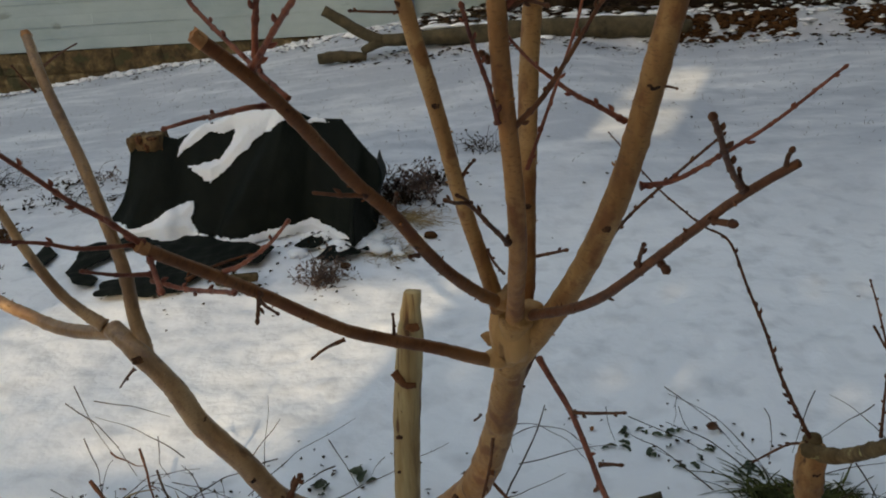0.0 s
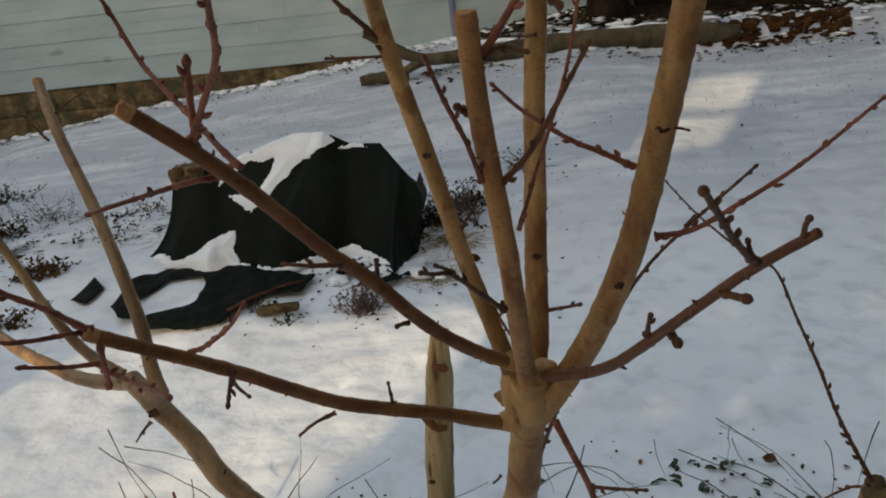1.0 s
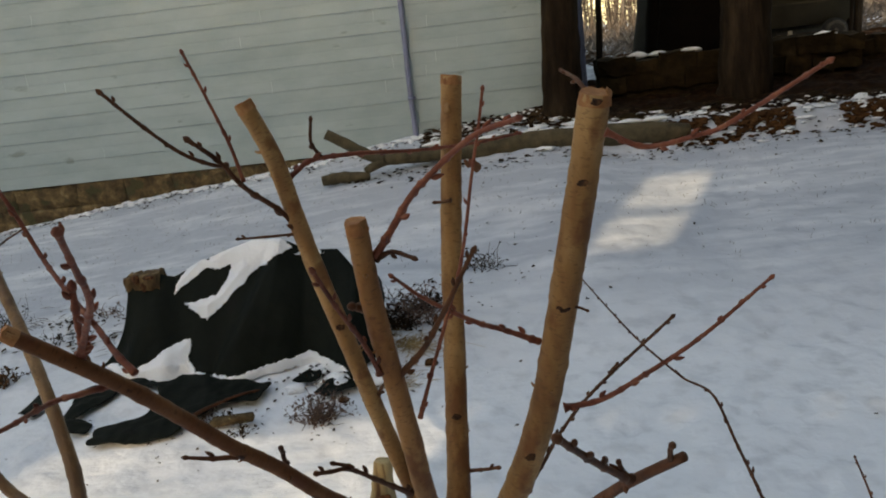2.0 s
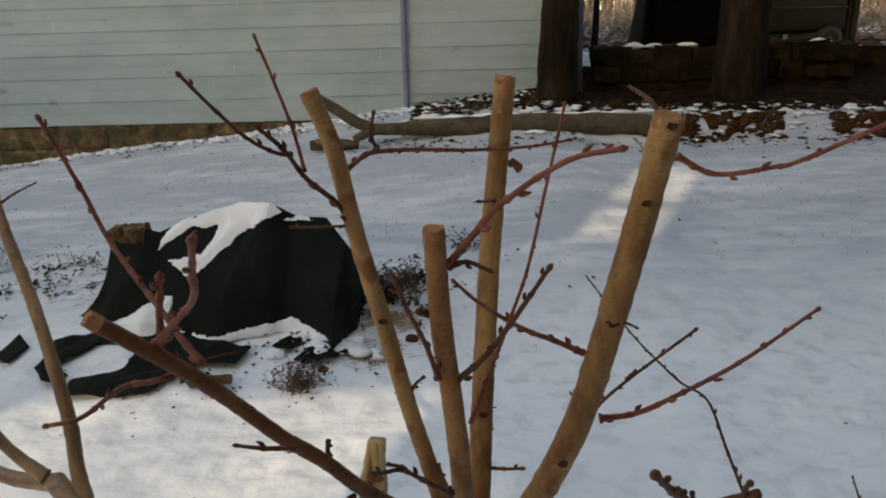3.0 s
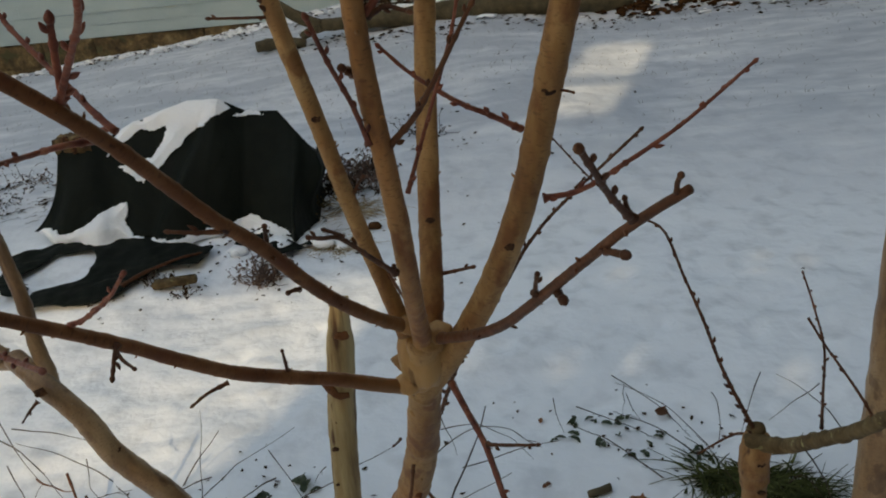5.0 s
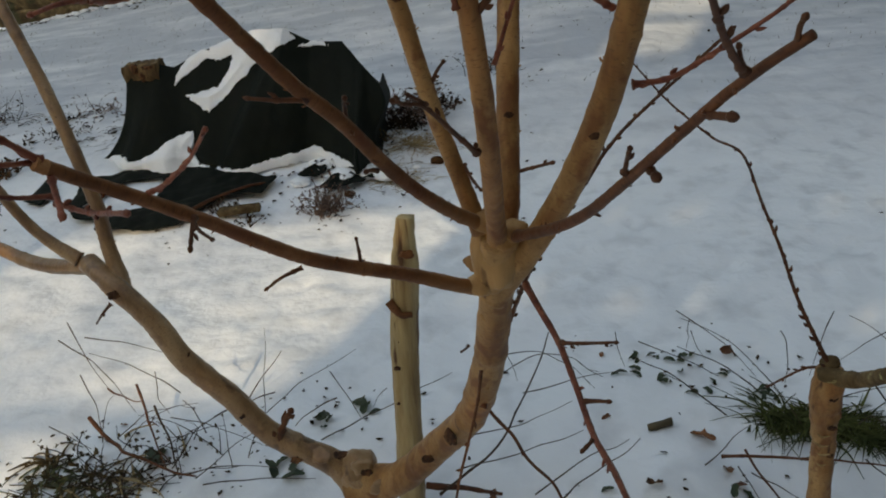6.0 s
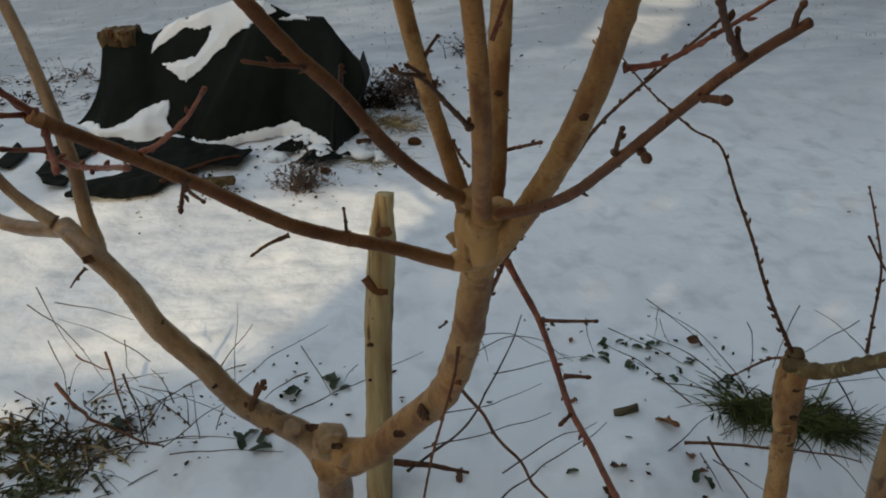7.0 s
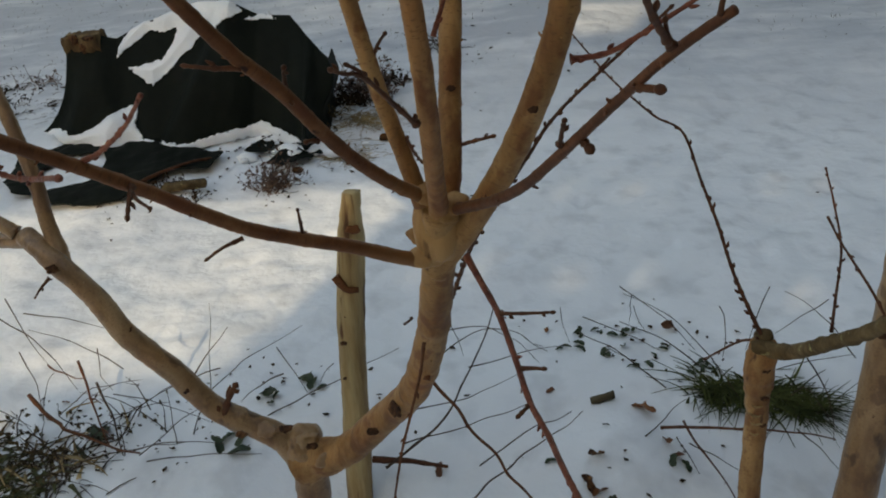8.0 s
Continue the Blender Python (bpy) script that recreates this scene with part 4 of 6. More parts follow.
# ---- the small tree beside it ----
def make_small_tree():
    small = thing("small_tree", (0.765, 1.665, 0), "small stump-like tree with one crooked arm and thin shoots", "tree")
    v, f = tube([(0.775, 1.675, -0.25), (0.752, 1.65, 0.2), (0.732, 1.625, 0.378), (0.732, 1.620, 0.458)], lambda s: 0.025 + 0.007 * math.exp(-((s - 0.92) / 0.1) ** 2), 14, 0.012, 0.16, 9.1)
    trunk2 = mesh_part("trunk", v, f, BARK, small)
    for z, turn, half in ((0.300, 0.1, 0.5), (0.272, -0.1, 0.65), (0.246, 0.2, 0.55), (0.215, 0.0, 0.4)):
        cx, cy = 0.752 - 0.020 * (z - 0.2) / 0.178, 1.65 - 0.025 * (z - 0.2) / 0.178
        arc = [Vector((cx + 0.0255 * math.cos(a), cy + 0.0255 * math.sin(a), z + 0.002 * math.sin(a * 7))) for a in (4.25 + turn + half * q for q in (-1, -0.5, 0, 0.5, 1))]
        lv, lf = tube(arc, lambda s: 0.0026 * math.sin(math.pi * (0.08 + 0.84 * s)), 6, 0.006, 0.2, z * 90)
        mesh_part("lenticel", lv, lf, STAKE, trunk2, "pale corky band across the bark")
    for place, size in (((0.722, 1.612, 0.455), 0.020), ((0.742, 1.606, 0.448), 0.018), ((0.735, 1.632, 0.468), 0.019)):
        burl(place, (size, size, size * 0.8), trunk2, ARM_BARK)
    knot((0.742, 1.600, 0.33), (-0.2, -1, 0.1), 0.012, trunk2)
    knot((0.735, 1.594, 0.41), (0.2, -1, 0.2), 0.014, trunk2)
    knot((0.755, 1.622, 0.24), (0.1, -1, 0.2), 0.010, trunk2)
    v, f = tube([(0.730, 1.620, 0.446), (0.759, 1.550, 0.482), (0.756, 1.400, 0.605), (0.758, 1.320, 0.672), (0.756, 1.250, 0.738), (0.760, 1.150, 0.844)], lambda s: 0.0150 - 0.004 * s + 0.005 * math.exp(-s * 14), 12, 0.01, 0.20, 3.3, True, 0.06, 0.12)
    arm = mesh_part("limb", v, f, ARM_BARK, small, "crooked grey-brown arm with specks of lichen")
    twig("shoot", [(0.733, 1.620, 0.460), (0.672, 1.660, 0.596), (0.641, 1.700, 0.695), (0.614, 1.750, 0.775), (0.581, 1.790, 0.866), (0.535, 1.830, 0.889), (0.497, 1.880, 0.916), (0.459, 1.940, 0.946), (0.411, 2.000, 0.999), (0.367, 2.067, 1.050)], 0.0062, 0.0022, trunk2)
    twig("shoot", [(0.747, 1.390, 0.635), (0.728, 1.360, 0.728), (0.713, 1.340, 0.823), (0.685, 1.330, 0.907), (0.663, 1.328, 0.967)], 0.0042, 0.002, arm)
    twig("shoot", [(0.683, 1.340, 0.882), (0.707, 1.330, 0.839), (0.738, 1.280, 0.784), (0.755, 1.245, 0.745)], 0.0026, 0.0034, arm)
    twig("shoot", [(0.735, 1.625, 0.455), (0.70, 1.66, 0.44), (0.64, 1.70, 0.37)], 0.005, 0.003, trunk2)
    lean = thing("leaning_trunk", (0.990, 1.62, 0), "smooth tan trunk of a neighbouring young tree", "tree")
    v, f = tube([(0.980, 1.60, -0.25), (1.003, 1.640, 0.080), (1.015, 1.660, 0.273), (1.028, 1.680, 0.521), (1.038, 1.700, 1.016), (1.06, 1.74, 1.6)], lambda s: 0.046 - 0.012 * s, 16, 0.03, 0.10, 5.5)
    lean_trunk = mesh_part("trunk", v, f, BARK_GREY, lean)
    knot((0.985, 1.632, 0.45), (-0.5, -1, 0.1), 0.014, lean_trunk)
    knot((1.000, 1.620, 0.25), (-0.2, -1, 0.1), 0.012, lean_trunk)


make_small_tree()


# ---- the covered pile ----
RIDGE = [(-1.800, 4.44, 0.600), (-1.640, 4.47, 0.592), (-1.555, 4.47, 0.568), (-1.386, 4.46, 0.638), (-1.100, 4.45, 0.712), (-0.935, 4.42, 0.722),
         (-0.815, 4.45, 0.650), (-0.660, 4.46, 0.630), (-0.588, 4.40, 0.548), (-0.478, 4.31, 0.430), (-0.50, 4.60, 0.40)]
FOOT = [(-2.030, 4.38, 0.115), (-1.840, 4.24, 0.120), (-1.600, 4.16, 0.120), (-1.450, 4.14, 0.115), (-1.300, 4.12, 0.110), (-1.090, 4.13, 0.115),
        (-0.880, 4.20, 0.115), (-0.700, 4.14, 0.085), (-0.585, 4.06, 0.075), (-0.505, 4.28, 0.070), (-0.47, 4.60, 0.070)]


def along(pts, u):
    i = min(len(pts) - 2, max(0, int(u)))
    return Vector(pts[i]).lerp(Vector(pts[i + 1]), u - i)


def tarp_at(u, v):
    """The cover from its foot (v 0) to the ridge (v 1) and down behind (v 2)."""
    r, f = along(RIDGE, u), along(FOOT, u)
    if v <= 1:
        p = f.lerp(r, v)
        p.y -= 0.05 * math.sin(math.pi * v) * (1 if u < 9 else 0.3)
        p.x += 0.08 * math.sin(math.pi * max(0.0, v) ** 0.8) * smooth(1.6, 0.0, u) - 0.03 * math.sin(2 * math.pi * max(0.0, v)) * smooth(7.6, 9.0, u)
        crease = 4.0 + 1.0 * v
        if u < crease:
            p.y += 0.075 * smooth(0, 0.35, crease - u) * smooth(1.2, 2.4, u) * math.sin(math.pi * min(1, v * 0.9 + 0.1))
        p.y += 0.012 * math.sin(u * 5.2 + 2.5 * v) * (1 - v) + 0.016 * math.sin(u * 2.1 + 1) * (1 - v)
        p.y += 0.05 * smooth(0.25, 0.0, abs(u - 7.9 - 0.3 * v)) * (1 - 0.6 * v) * -0.6
    else:
        b = Vector((r.x * 0.9 - 0.1, r.y + 0.55, 0.16))
        p = r.lerp(b, v - 1)
        p.z += 0.06 * math.sin(math.pi * (v - 1))
    q = p * 5
    p += Vector((0.3, 1, 0.5)) * 0.012 * noise.noise(q) + Vector((0, 1, 0.4)) * 0.005 * noise.noise(q * 3.3)
    return p


def sheet_mesh(fn, u1, v1, nu, nv):
    verts = [fn(u1 * i / nu, v1 * j / nv) for j in range(nv + 1) for i in range(nu + 1)]
    w = nu + 1
    faces = [(j * w + i, j * w + i + 1, (j + 1) * w + i + 1, (j + 1) * w + i) for j in range(nv) for i in range(nu)]
    return verts, faces


def thicken(ob, depth):
    s = ob.modifiers.new("thickness", "SOLIDIFY")
    s.thickness, s.offset = depth, -1.0


def inside(poly, x, y):
    odd = False
    for (ax, ay), (bx, by) in zip(poly, poly[1:] + poly[:1]):
        if (ay > y) != (by > y) and x < (bx - ax) * (y - ay) / (by - ay) + ax:
            odd = not odd
    return odd


def edge_gap(poly, x, y, su, sv):
    best = 9.0
    for (ax, ay), (bx, by) in zip(poly, poly[1:] + poly[:1]):
        px, py, dx, dy = (x - ax) * su, (y - ay) * sv, (bx - ax) * su, (by - ay) * sv
        t = min(1, max(0, (px * dx + py * dy) / max(1e-9, dx * dx + dy * dy)))
        best = min(best, math.hypot(px - t * dx, py - t * dy))
    return best


def snow_on(fn, poly, su, sv, lift, deep, parent, steps=70, up=Vector((0, -0.55, 0.83))):
    """A lump of snow lying on a sheet inside an outline given in the sheet's own u and v."""
    us, vs = [p[0] for p in poly], [p[1] for p in poly]
    u0, u1, v0, v1 = min(us) - 0.1, max(us) + 0.1, min(vs) - 0.03, max(vs) + 0.03
    nu, nv = steps, max(12, int(steps * (v1 - v0) * sv / ((u1 - u0) * su)))
    keep, verts, faces = {}, [], []

    def vert(i, j):
        if (i, j) not in keep:
            u, v = u0 + (u1 - u0) * i / nu, v0 + (v1 - v0) * j / nv
            d = edge_gap(poly, u, v, su, sv) if inside(poly, u, v) else 0
            p = fn(u, v)
            keep[(i, j)] = len(verts)
            verts.append(p + up * (lift + deep * smooth(0, 0.06, d) * (0.8 + 0.4 * noise.noise(p * 14))))
        return keep[(i, j)]

    for i in range(nu):
        for j in range(nv):
            u, v = u0 + (u1 - u0) * (i + 0.5) / nu, v0 + (v1 - v0) * (j + 0.5) / nv
            w = noise.noise(Vector((u * 3, v * 14, 1.7))) + 0.5 * noise.noise(Vector((u * 9, v * 38, 5.1)))
            if inside(poly, u + 0.08 * w, v + 0.018 * noise.noise(Vector((u * 4, v * 16, 8))) + 0.018 * noise.noise(Vector((u * 13, v * 45, 3)))):
                faces.append((vert(i, j), vert(i + 1, j), vert(i + 1, j + 1), vert(i, j + 1)))
    relax_rim(verts, faces)
    ob = mesh_part("snow_patch", verts, faces, SNOW_LUMP, parent, "patch of white snow")
    thicken(ob, lift)
    return ob


def relax_rim(verts, faces):
    """Round off the steps along the open edge of a sheet of square cells."""
    seen = {}
    for f in faces:
        for a, b in zip(f, f[1:] + f[:1]):
            k = (min(a, b), max(a, b))
            seen[k] = seen.get(k, 0) + 1
    near = {}
    for (a, b), n in seen.items():
        if n == 1:
            near.setdefault(a, []).append(b)
            near.setdefault(b, []).append(a)
    for _ in range(2):
        moved = {a: verts[a] * 0.4 + sum((verts[b] for b in bs), Vector()) * (0.6 / len(bs)) for a, bs in near.items()}
        for a, p in moved.items():
            verts[a] = p


def spread_sheet(name, poly, height, step, mat, parent, label="", ragged=0.02):
    """A thin sheet lying on the ground inside an outline."""
    xs, ys = [p[0] for p in poly], [p[1] for p in poly]
    x0, y0 = min(xs) - 0.05, min(ys) - 0.05
    nx, ny = int((max(xs) + 0.05 - x0) / step), int((max(ys) + 0.05 - y0) / step)
    keep, verts, faces = {}, [], []

    def vert(i, j):
        if (i, j) not in keep:
            x, y = x0 + i * step, y0 + j * step
            keep[(i, j)] = len(verts)
            verts.append(Vector((x, y, height(x, y))))
        return keep[(i, j)]

    for i in range(nx):
        for j in range(ny):
            x, y = x0 + (i + 0.5) * step, y0 + (j + 0.5) * step
            q = Vector((x, y, 2.0))
            if inside(poly, x + ragged * (noise.noise(q * 9) + 0.6 * noise.noise(q * 31)), y + ragged * (noise.noise(q * 11 + Vector((4, 0, 0))) + 0.6 * noise.noise(q * 27))):
                faces.append((vert(i, j), vert(i + 1, j), vert(i + 1, j + 1), vert(i, j + 1)))
    relax_rim(verts, faces)
    ob = mesh_part(name, verts, faces, mat, parent, label)
    thicken(ob, 0.004)
    return ob


def rock(bm, x, y, z, s, seed, flat=0.7):
    g = bmesh.ops.create_icosphere(bm, subdivisions=2, radius=1.0)
    for v in g["verts"]:
        v.co *= 1 + 0.45 * noise.noise(v.co * 1.3 + Vector((seed, seed * 2, 0))) + 0.15 * noise.noise(v.co * 4 + Vector((seed, 0, 0)))
        v.co = Vector((x + v.co.x * s * 1.3, y + v.co.y * s, z + v.co.z * s * flat))


def stone_field(places):
    """Vertices and faces of many small uneven lumps: rows of x, y, z, size, seed, flatness."""
    bm = bmesh.new()
    bmesh.ops.create_icosphere(bm, subdivisions=2, radius=1.0)
    ball, tris = [v.co.copy() for v in bm.verts], [[v.index for v in f.verts] for f in bm.faces]
    bm.free()
    verts, faces = [], []
    for x, y, z, s, seed, flat in places:
        o, turn = len(verts), seed * 2.4
        cx, sx = math.cos(turn), math.sin(turn)
        for p in ball:
            k = 1 + 0.65 * noise.noise(p * 1.2 + Vector((seed, seed * 2, 0))) + 0.30 * noise.noise(p * 3.4 + Vector((seed, 0, 0)))
            px, py = p.x * k * 1.5, p.y * k
            verts.append((x + s * (px * cx - py * sx), y + s * (px * sx + py * cx) * 0.8, z + p.z * k * s * flat))
        faces += [tuple(i + o for i in t) for t in tris]
    return verts, faces


def make_pile():
    pile = thing("covered_pile", (-1.15, 4.35, 0.1), "low pile under a black tarpaulin with snow patches", "covered pile")
    v, f = sheet_mesh(tarp_at, 10.0, 2.0, 150, 70)
    tarp = mesh_part("tarpaulin", v, f, TARP, pile, "black tarpaulin with soft folds")
    thicken(tarp, 0.004)
    snow_on(tarp_at, [(2.06, 0.80), (2.16, 0.92), (2.55, 1.00), (3.00, 1.05), (3.14, 0.98), (3.25, 1.05), (4.0, 1.10), (4.85, 1.06), (5.40, 0.96), (4.95, 0.87), (4.35, 0.77),
                      (3.65, 0.56), (3.29, 0.44), (2.45, 0.655), (2.95, 0.635), (3.45, 0.645), (3.62, 0.75), (3.60, 0.87), (3.35, 0.855), (3.06, 0.92), (2.68, 0.855), (2.30, 0.84)], 0.18, 0.55, 0.006, 0.020, pile, 260)
    snow_on(tarp_at, [(5.50, 0.89), (6.03, 0.95), (6.65, 0.985), (6.05, 1.0)], 0.18, 0.55, 0.005, 0.010, pile, 60)
    snow_on(tarp_at, [(0.15, -0.02), (0.45, 0.05), (0.80, 0.09), (1.05, 0.035), (1.32, 0.045), (1.55, 0.11), (1.85, 0.195), (2.05, 0.25), (2.40, 0.265), (2.87, 0.295), (2.80, 0.14), (3.08, 0.005), (3.65, -0.015),
                      (5.03, 0.005), (5.65, 0.045), (6.05, 0.065), (6.25, 0.105), (6.50, 0.07), (7.08, 0.055), (7.7, 0.02), (7.0, -0.05), (4.2, -0.06), (1.7, -0.06)], 0.18, 0.45, 0.012, 0.026, pile, 300)
    # a log that stands out at one corner
    bm = box_bm(-1.806, -1.630, 4.405, 4.52, 0.485, 0.600)
    bmesh.ops.subdivide_edges(bm, edges=bm.edges[:], cuts=13, use_grid_fill=True)
    for w in bm.verts:
        q = Vector((w.co.x, w.co.y, w.co.z * 0.3))
        w.co += Vector((0.012, 0.020, 0.016)) * noise.noise(w.co * 15) + Vector((0.003, 0.014, 0.008)) * noise.noise(q * 60)
        w.co.z -= 0.05 * smooth(0.05, 0.0, abs(w.co.x + 1.735)) * (w.co.z < 0.5)
        w.co.z += 0.012 * noise.noise(Vector((w.co.x * 40, 0, 3))) * (w.co.z > 0.58)
    log_end = part("log", bm, LOG_END, pile, "rough split log standing out of the cover")
    for x, z, l, w in ((-1.742, 0.585, 0.020, 0.055), (-1.672, 0.588, 0.030, 0.022), (-1.708, 0.540, 0.016, 0.045)):
        bm = bmesh.new()
        bmesh.ops.create_icosphere(bm, subdivisions=3, radius=1.0)
        for q in bm.verts:
            q.co *= 1 + 0.4 * noise.noise(q.co * 1.7 + Vector((x * 30, z * 30, 0)))
            q.co = Vector((x + q.co.x * l, 4.402 + q.co.y * 0.016, z + q.co.z * w * 0.5))
        part("bark_remnant", bm, KNOT, log_end)

    def on_snow(lift, seed, wave=0.012):
        return lambda x, y: ground_z(x, y, False) + lift + wave * (noise.noise(Vector((x * 7, y * 7, seed))) + 0.5 * noise.noise(Vector((x * 19, y * 19, seed)))) + wave

    # scraps of the cover and lumps of snow at the other corner
    for k, poly in enumerate(([(-0.90, 4.05), (-0.85, 4.13), (-0.76, 4.18), (-0.775, 4.07), (-0.81, 4.03)], [(-0.77, 3.93), (-0.73, 4.05), (-0.64, 4.07), (-0.55, 4.00), (-0.63, 3.95), (-0.69, 3.89)],
                              [(-0.60, 4.02), (-0.55, 4.10), (-0.49, 4.09), (-0.52, 4.02)])):
        spread_sheet("loose_flap", poly, on_snow(0.025, k * 3.1), 0.009, TARP, pile, "torn scrap of the tarpaulin in the snow", 0.014)
    r = random.Random(5)
    for k in range(30):
        x, y = r.gauss(-0.70, 0.15), r.gauss(4.10, 0.07)
        bm = bmesh.new()
        rock(bm, x, y, ground_z(x, y) + 0.014, r.uniform(0.016, 0.050), k * 1.9, 0.6)
        part("snow_lump", bm, SNOW_LUMP, pile)
    for k in range(6):
        x, y = r.gauss(-0.50, 0.10), r.gauss(4.15, 0.08)
        bm = bmesh.new()
        rock(bm, x, y, ground_z(x, y) + 0.012, r.uniform(0.018, 0.036), k * 2.3, 0.7)
        part("earth_clod", bm, CLOD, pile)
    spread_sheet("loose_flap", [(-0.99, 4.03), (-1.05, 3.89), (-1.22, 3.88), (-1.29, 3.79), (-1.40, 3.64), (-1.52, 3.60), (-1.75, 3.59), (-1.78, 3.62), (-1.76, 3.67), (-1.79, 3.77), (-1.73, 3.78), (-1.58, 3.85), (-1.57, 4.00), (-1.63, 4.11),
                                (-1.80, 4.10), (-1.89, 3.95), (-1.94, 3.86), (-1.82, 3.81), (-1.80, 3.71), (-1.90, 3.71), (-2.01, 3.85), (-2.02, 4.00), (-2.06, 4.16), (-1.94, 4.19), (-1.74, 4.27), (-1.44, 4.24), (-1.13, 4.08)],
                 on_snow(0.012, 6.6, 0.020), 0.012, TARP, pile, "loose edge of the tarpaulin spread on the snow", 0.016)
    bm = bmesh.new()
    for poly in ([(-2.33, 4.05), (-2.30, 4.28), (-2.19, 4.16), (-2.20, 3.97)],):
        bm.faces.new([bm.verts.new((x, y, ground_z(x, y) + 0.015 + (0.015 if y > 4.25 else 0))) for x, y in poly])
    bmesh.ops.subdivide_edges(bm, edges=bm.edges[:], cuts=5, use_grid_fill=True)
    for w in bm.verts:
        w.co.z += 0.012 * noise.noise(w.co * 11)
    thicken(part("corner_flap", bm, TARP, pile, "corner of the tarpaulin sticking out of the snow"), 0.004)
    return pile


make_pile()


def make_board():
    board = thing("wooden_board", (-1.15, 3.77, 0.02), "short brown board lying at the edge of the tarpaulin", "board")
    bm = box_bm(-0.10, 0.10, -0.026, 0.026, -0.012, 0.018, 0.004)
    bmesh.ops.subdivide_edges(bm, edges=bm.edges[:], cuts=3)
    for v in bm.verts:
        v.co += Vector((0.006, 0.004, 0.003)) * noise.noise(v.co * 30)
    bm.transform(pose(-1.12, 3.735, 0.035, 6, -3, 3))
    part("plank", bm, ARM_BARK, board)


make_board()


def make_stick():
    stick = thing("fallen_stick", (-1.40, 3.88, 0.03), "thin reddish-brown stick along the edge of the tarpaulin", "stick")
    v, f = tube([(-1.36, 3.72, 0.05), (-1.30, 3.80, 0.06), (-1.22, 3.87, 0.07), (-1.12, 3.93, 0.08), (-1.03, 3.99, 0.07)], lambda s: 0.010 - 0.004 * s, 8, 0.02, 0.2, 6.1, True, 0.06, 0.2)
    mesh_part("stem", v, f, TWIG, stick)


make_stick()


# ---- plants on the ground ----
def blades(centre, n, height, spread, lean, width, seed, limp=0.5, drift=None, fan=1.1):
    """Grass blades or thin stalks round a place: narrow bent strips with a fold."""
    r = random.Random(seed)
    verts, faces = [], []
    for _ in range(n):
        a, d = r.uniform(0, 6.283), abs(r.gauss(0, spread))
        x, y = centre[0] + d * math.cos(a), centre[1] + d * math.sin(a) * 0.7
        h = height * r.uniform(0.4, 1.15)
        b = a + r.gauss(0, 0.9) if drift is None else drift + r.gauss(0, fan)
        base = Vector((x, y, ground_z(x, y) - 0.004))
        go = Vector((math.cos(b), math.sin(b), 0)) * lean * r.uniform(0.3, 1.2)
        side = Vector((-math.sin(b), math.cos(b), 0)) * width * r.uniform(0.6, 1.2)
        curl = r.gauss(0, 0.9) * h
        o, n_seg = len(verts), 5
        for k in range(n_seg + 1):
            t = k / n_seg
            c = base + go * h * t * (0.5 + t) + side.normalized() * curl * t * t + Vector((0, 0, h * (t - limp * lean * t ** 2.4)))
            c.z = max(c.z, base.z + 0.006)
            w = side * (1 - 0.85 * t)
            verts += [c - w, c + Vector((0, 0, width * 0.4)), c + w]
        for k in range(n_seg):
            for q in (0, 1):
                i = o + k * 3 + q
                faces.append((i, i + 1, i + 4, i + 3))
    return verts, faces


def tuft(name, label, category, centre, n, height, spread, lean, width, mat, seed, limp=0.5, drift=None, fan=1.1):
    v, f = blades(centre, n, height, spread, lean, width, seed, limp, drift, fan)
    return tagged(mesh_part(name, v, f, mat), label, category, kind="stuff")


for gx, gy, n, a, s in ((0.82, 2.07, 170, 3.4, 1), (0.89, 2.06, 200, 2.6, 13), (0.95, 2.04, 160, 0.3, 14), (1.0, 2.02, 70, -0.5, 15)):
    tuft("grass_tuft", "limp green grass tuft flattened on the snow", "grass", (gx, gy), n, 0.068, 0.046, 1.25, 0.0050, GREEN, s, 0.76, a, 1.2)
tuft("grass_tuft", "limp green grass tuft pushing through the snow", "grass", (1.02, 2.0), 150, 0.07, 0.04, 1.5, 0.0032, GREEN, 2, 0.58, 0.1)
for mx, my, n, m, sd in ((-1.20, 1.98, 110, MAT_GREEN, 3), (-1.10, 1.86, 120, MAT_GREEN, 31), (-1.04, 1.88, 60, MAT_GREEN, 32), (-1.16, 1.90, 90, DEAD, 33), (-1.02, 1.97, 60, STRAW, 34), (-1.26, 2.06, 60, DEAD, 35)):
    tuft("grass_tuft", "matted green and brown grass with broad dead blades", "grass", (mx, my), int(n * 0.42), 0.050, 0.085, 1.5, 0.0085, m, sd, 0.62, 0.6, 1.6)
tuft("grass_tuft", "dark matted grass tuft with brown leaves", "grass", (-0.99, 1.92), 55, 0.06, 0.09, 1.4, 0.0042, DRY, 4, 0.6, 0.9)
tuft("straw_tuft", "flattened pale straw beside the tarpaulin", "grass", (-0.36, 4.42), 420, 0.05, 0.12, 1.6, 0.0034, STRAW, 5, 0.62)
tuft("straw_tuft", "flattened pale straw beside the tarpaulin", "grass", (-0.42, 4.06), 220, 0.04, 0.09, 1.8, 0.0034, STRAW, 6, 0.6)
tuft("dry_weed", "dry brown stalks behind the tarpaulin", "weed", (-2.25, 5.0), 70, 0.05, 0.24, 1.6, 0.004, DRY, 10, 0.6)
tuft("dry_weed", "dry brown weeds in the snow", "weed", (-2.9, 5.5), 60, 0.05, 0.25, 1.5, 0.005, DRY, 11, 0.6)
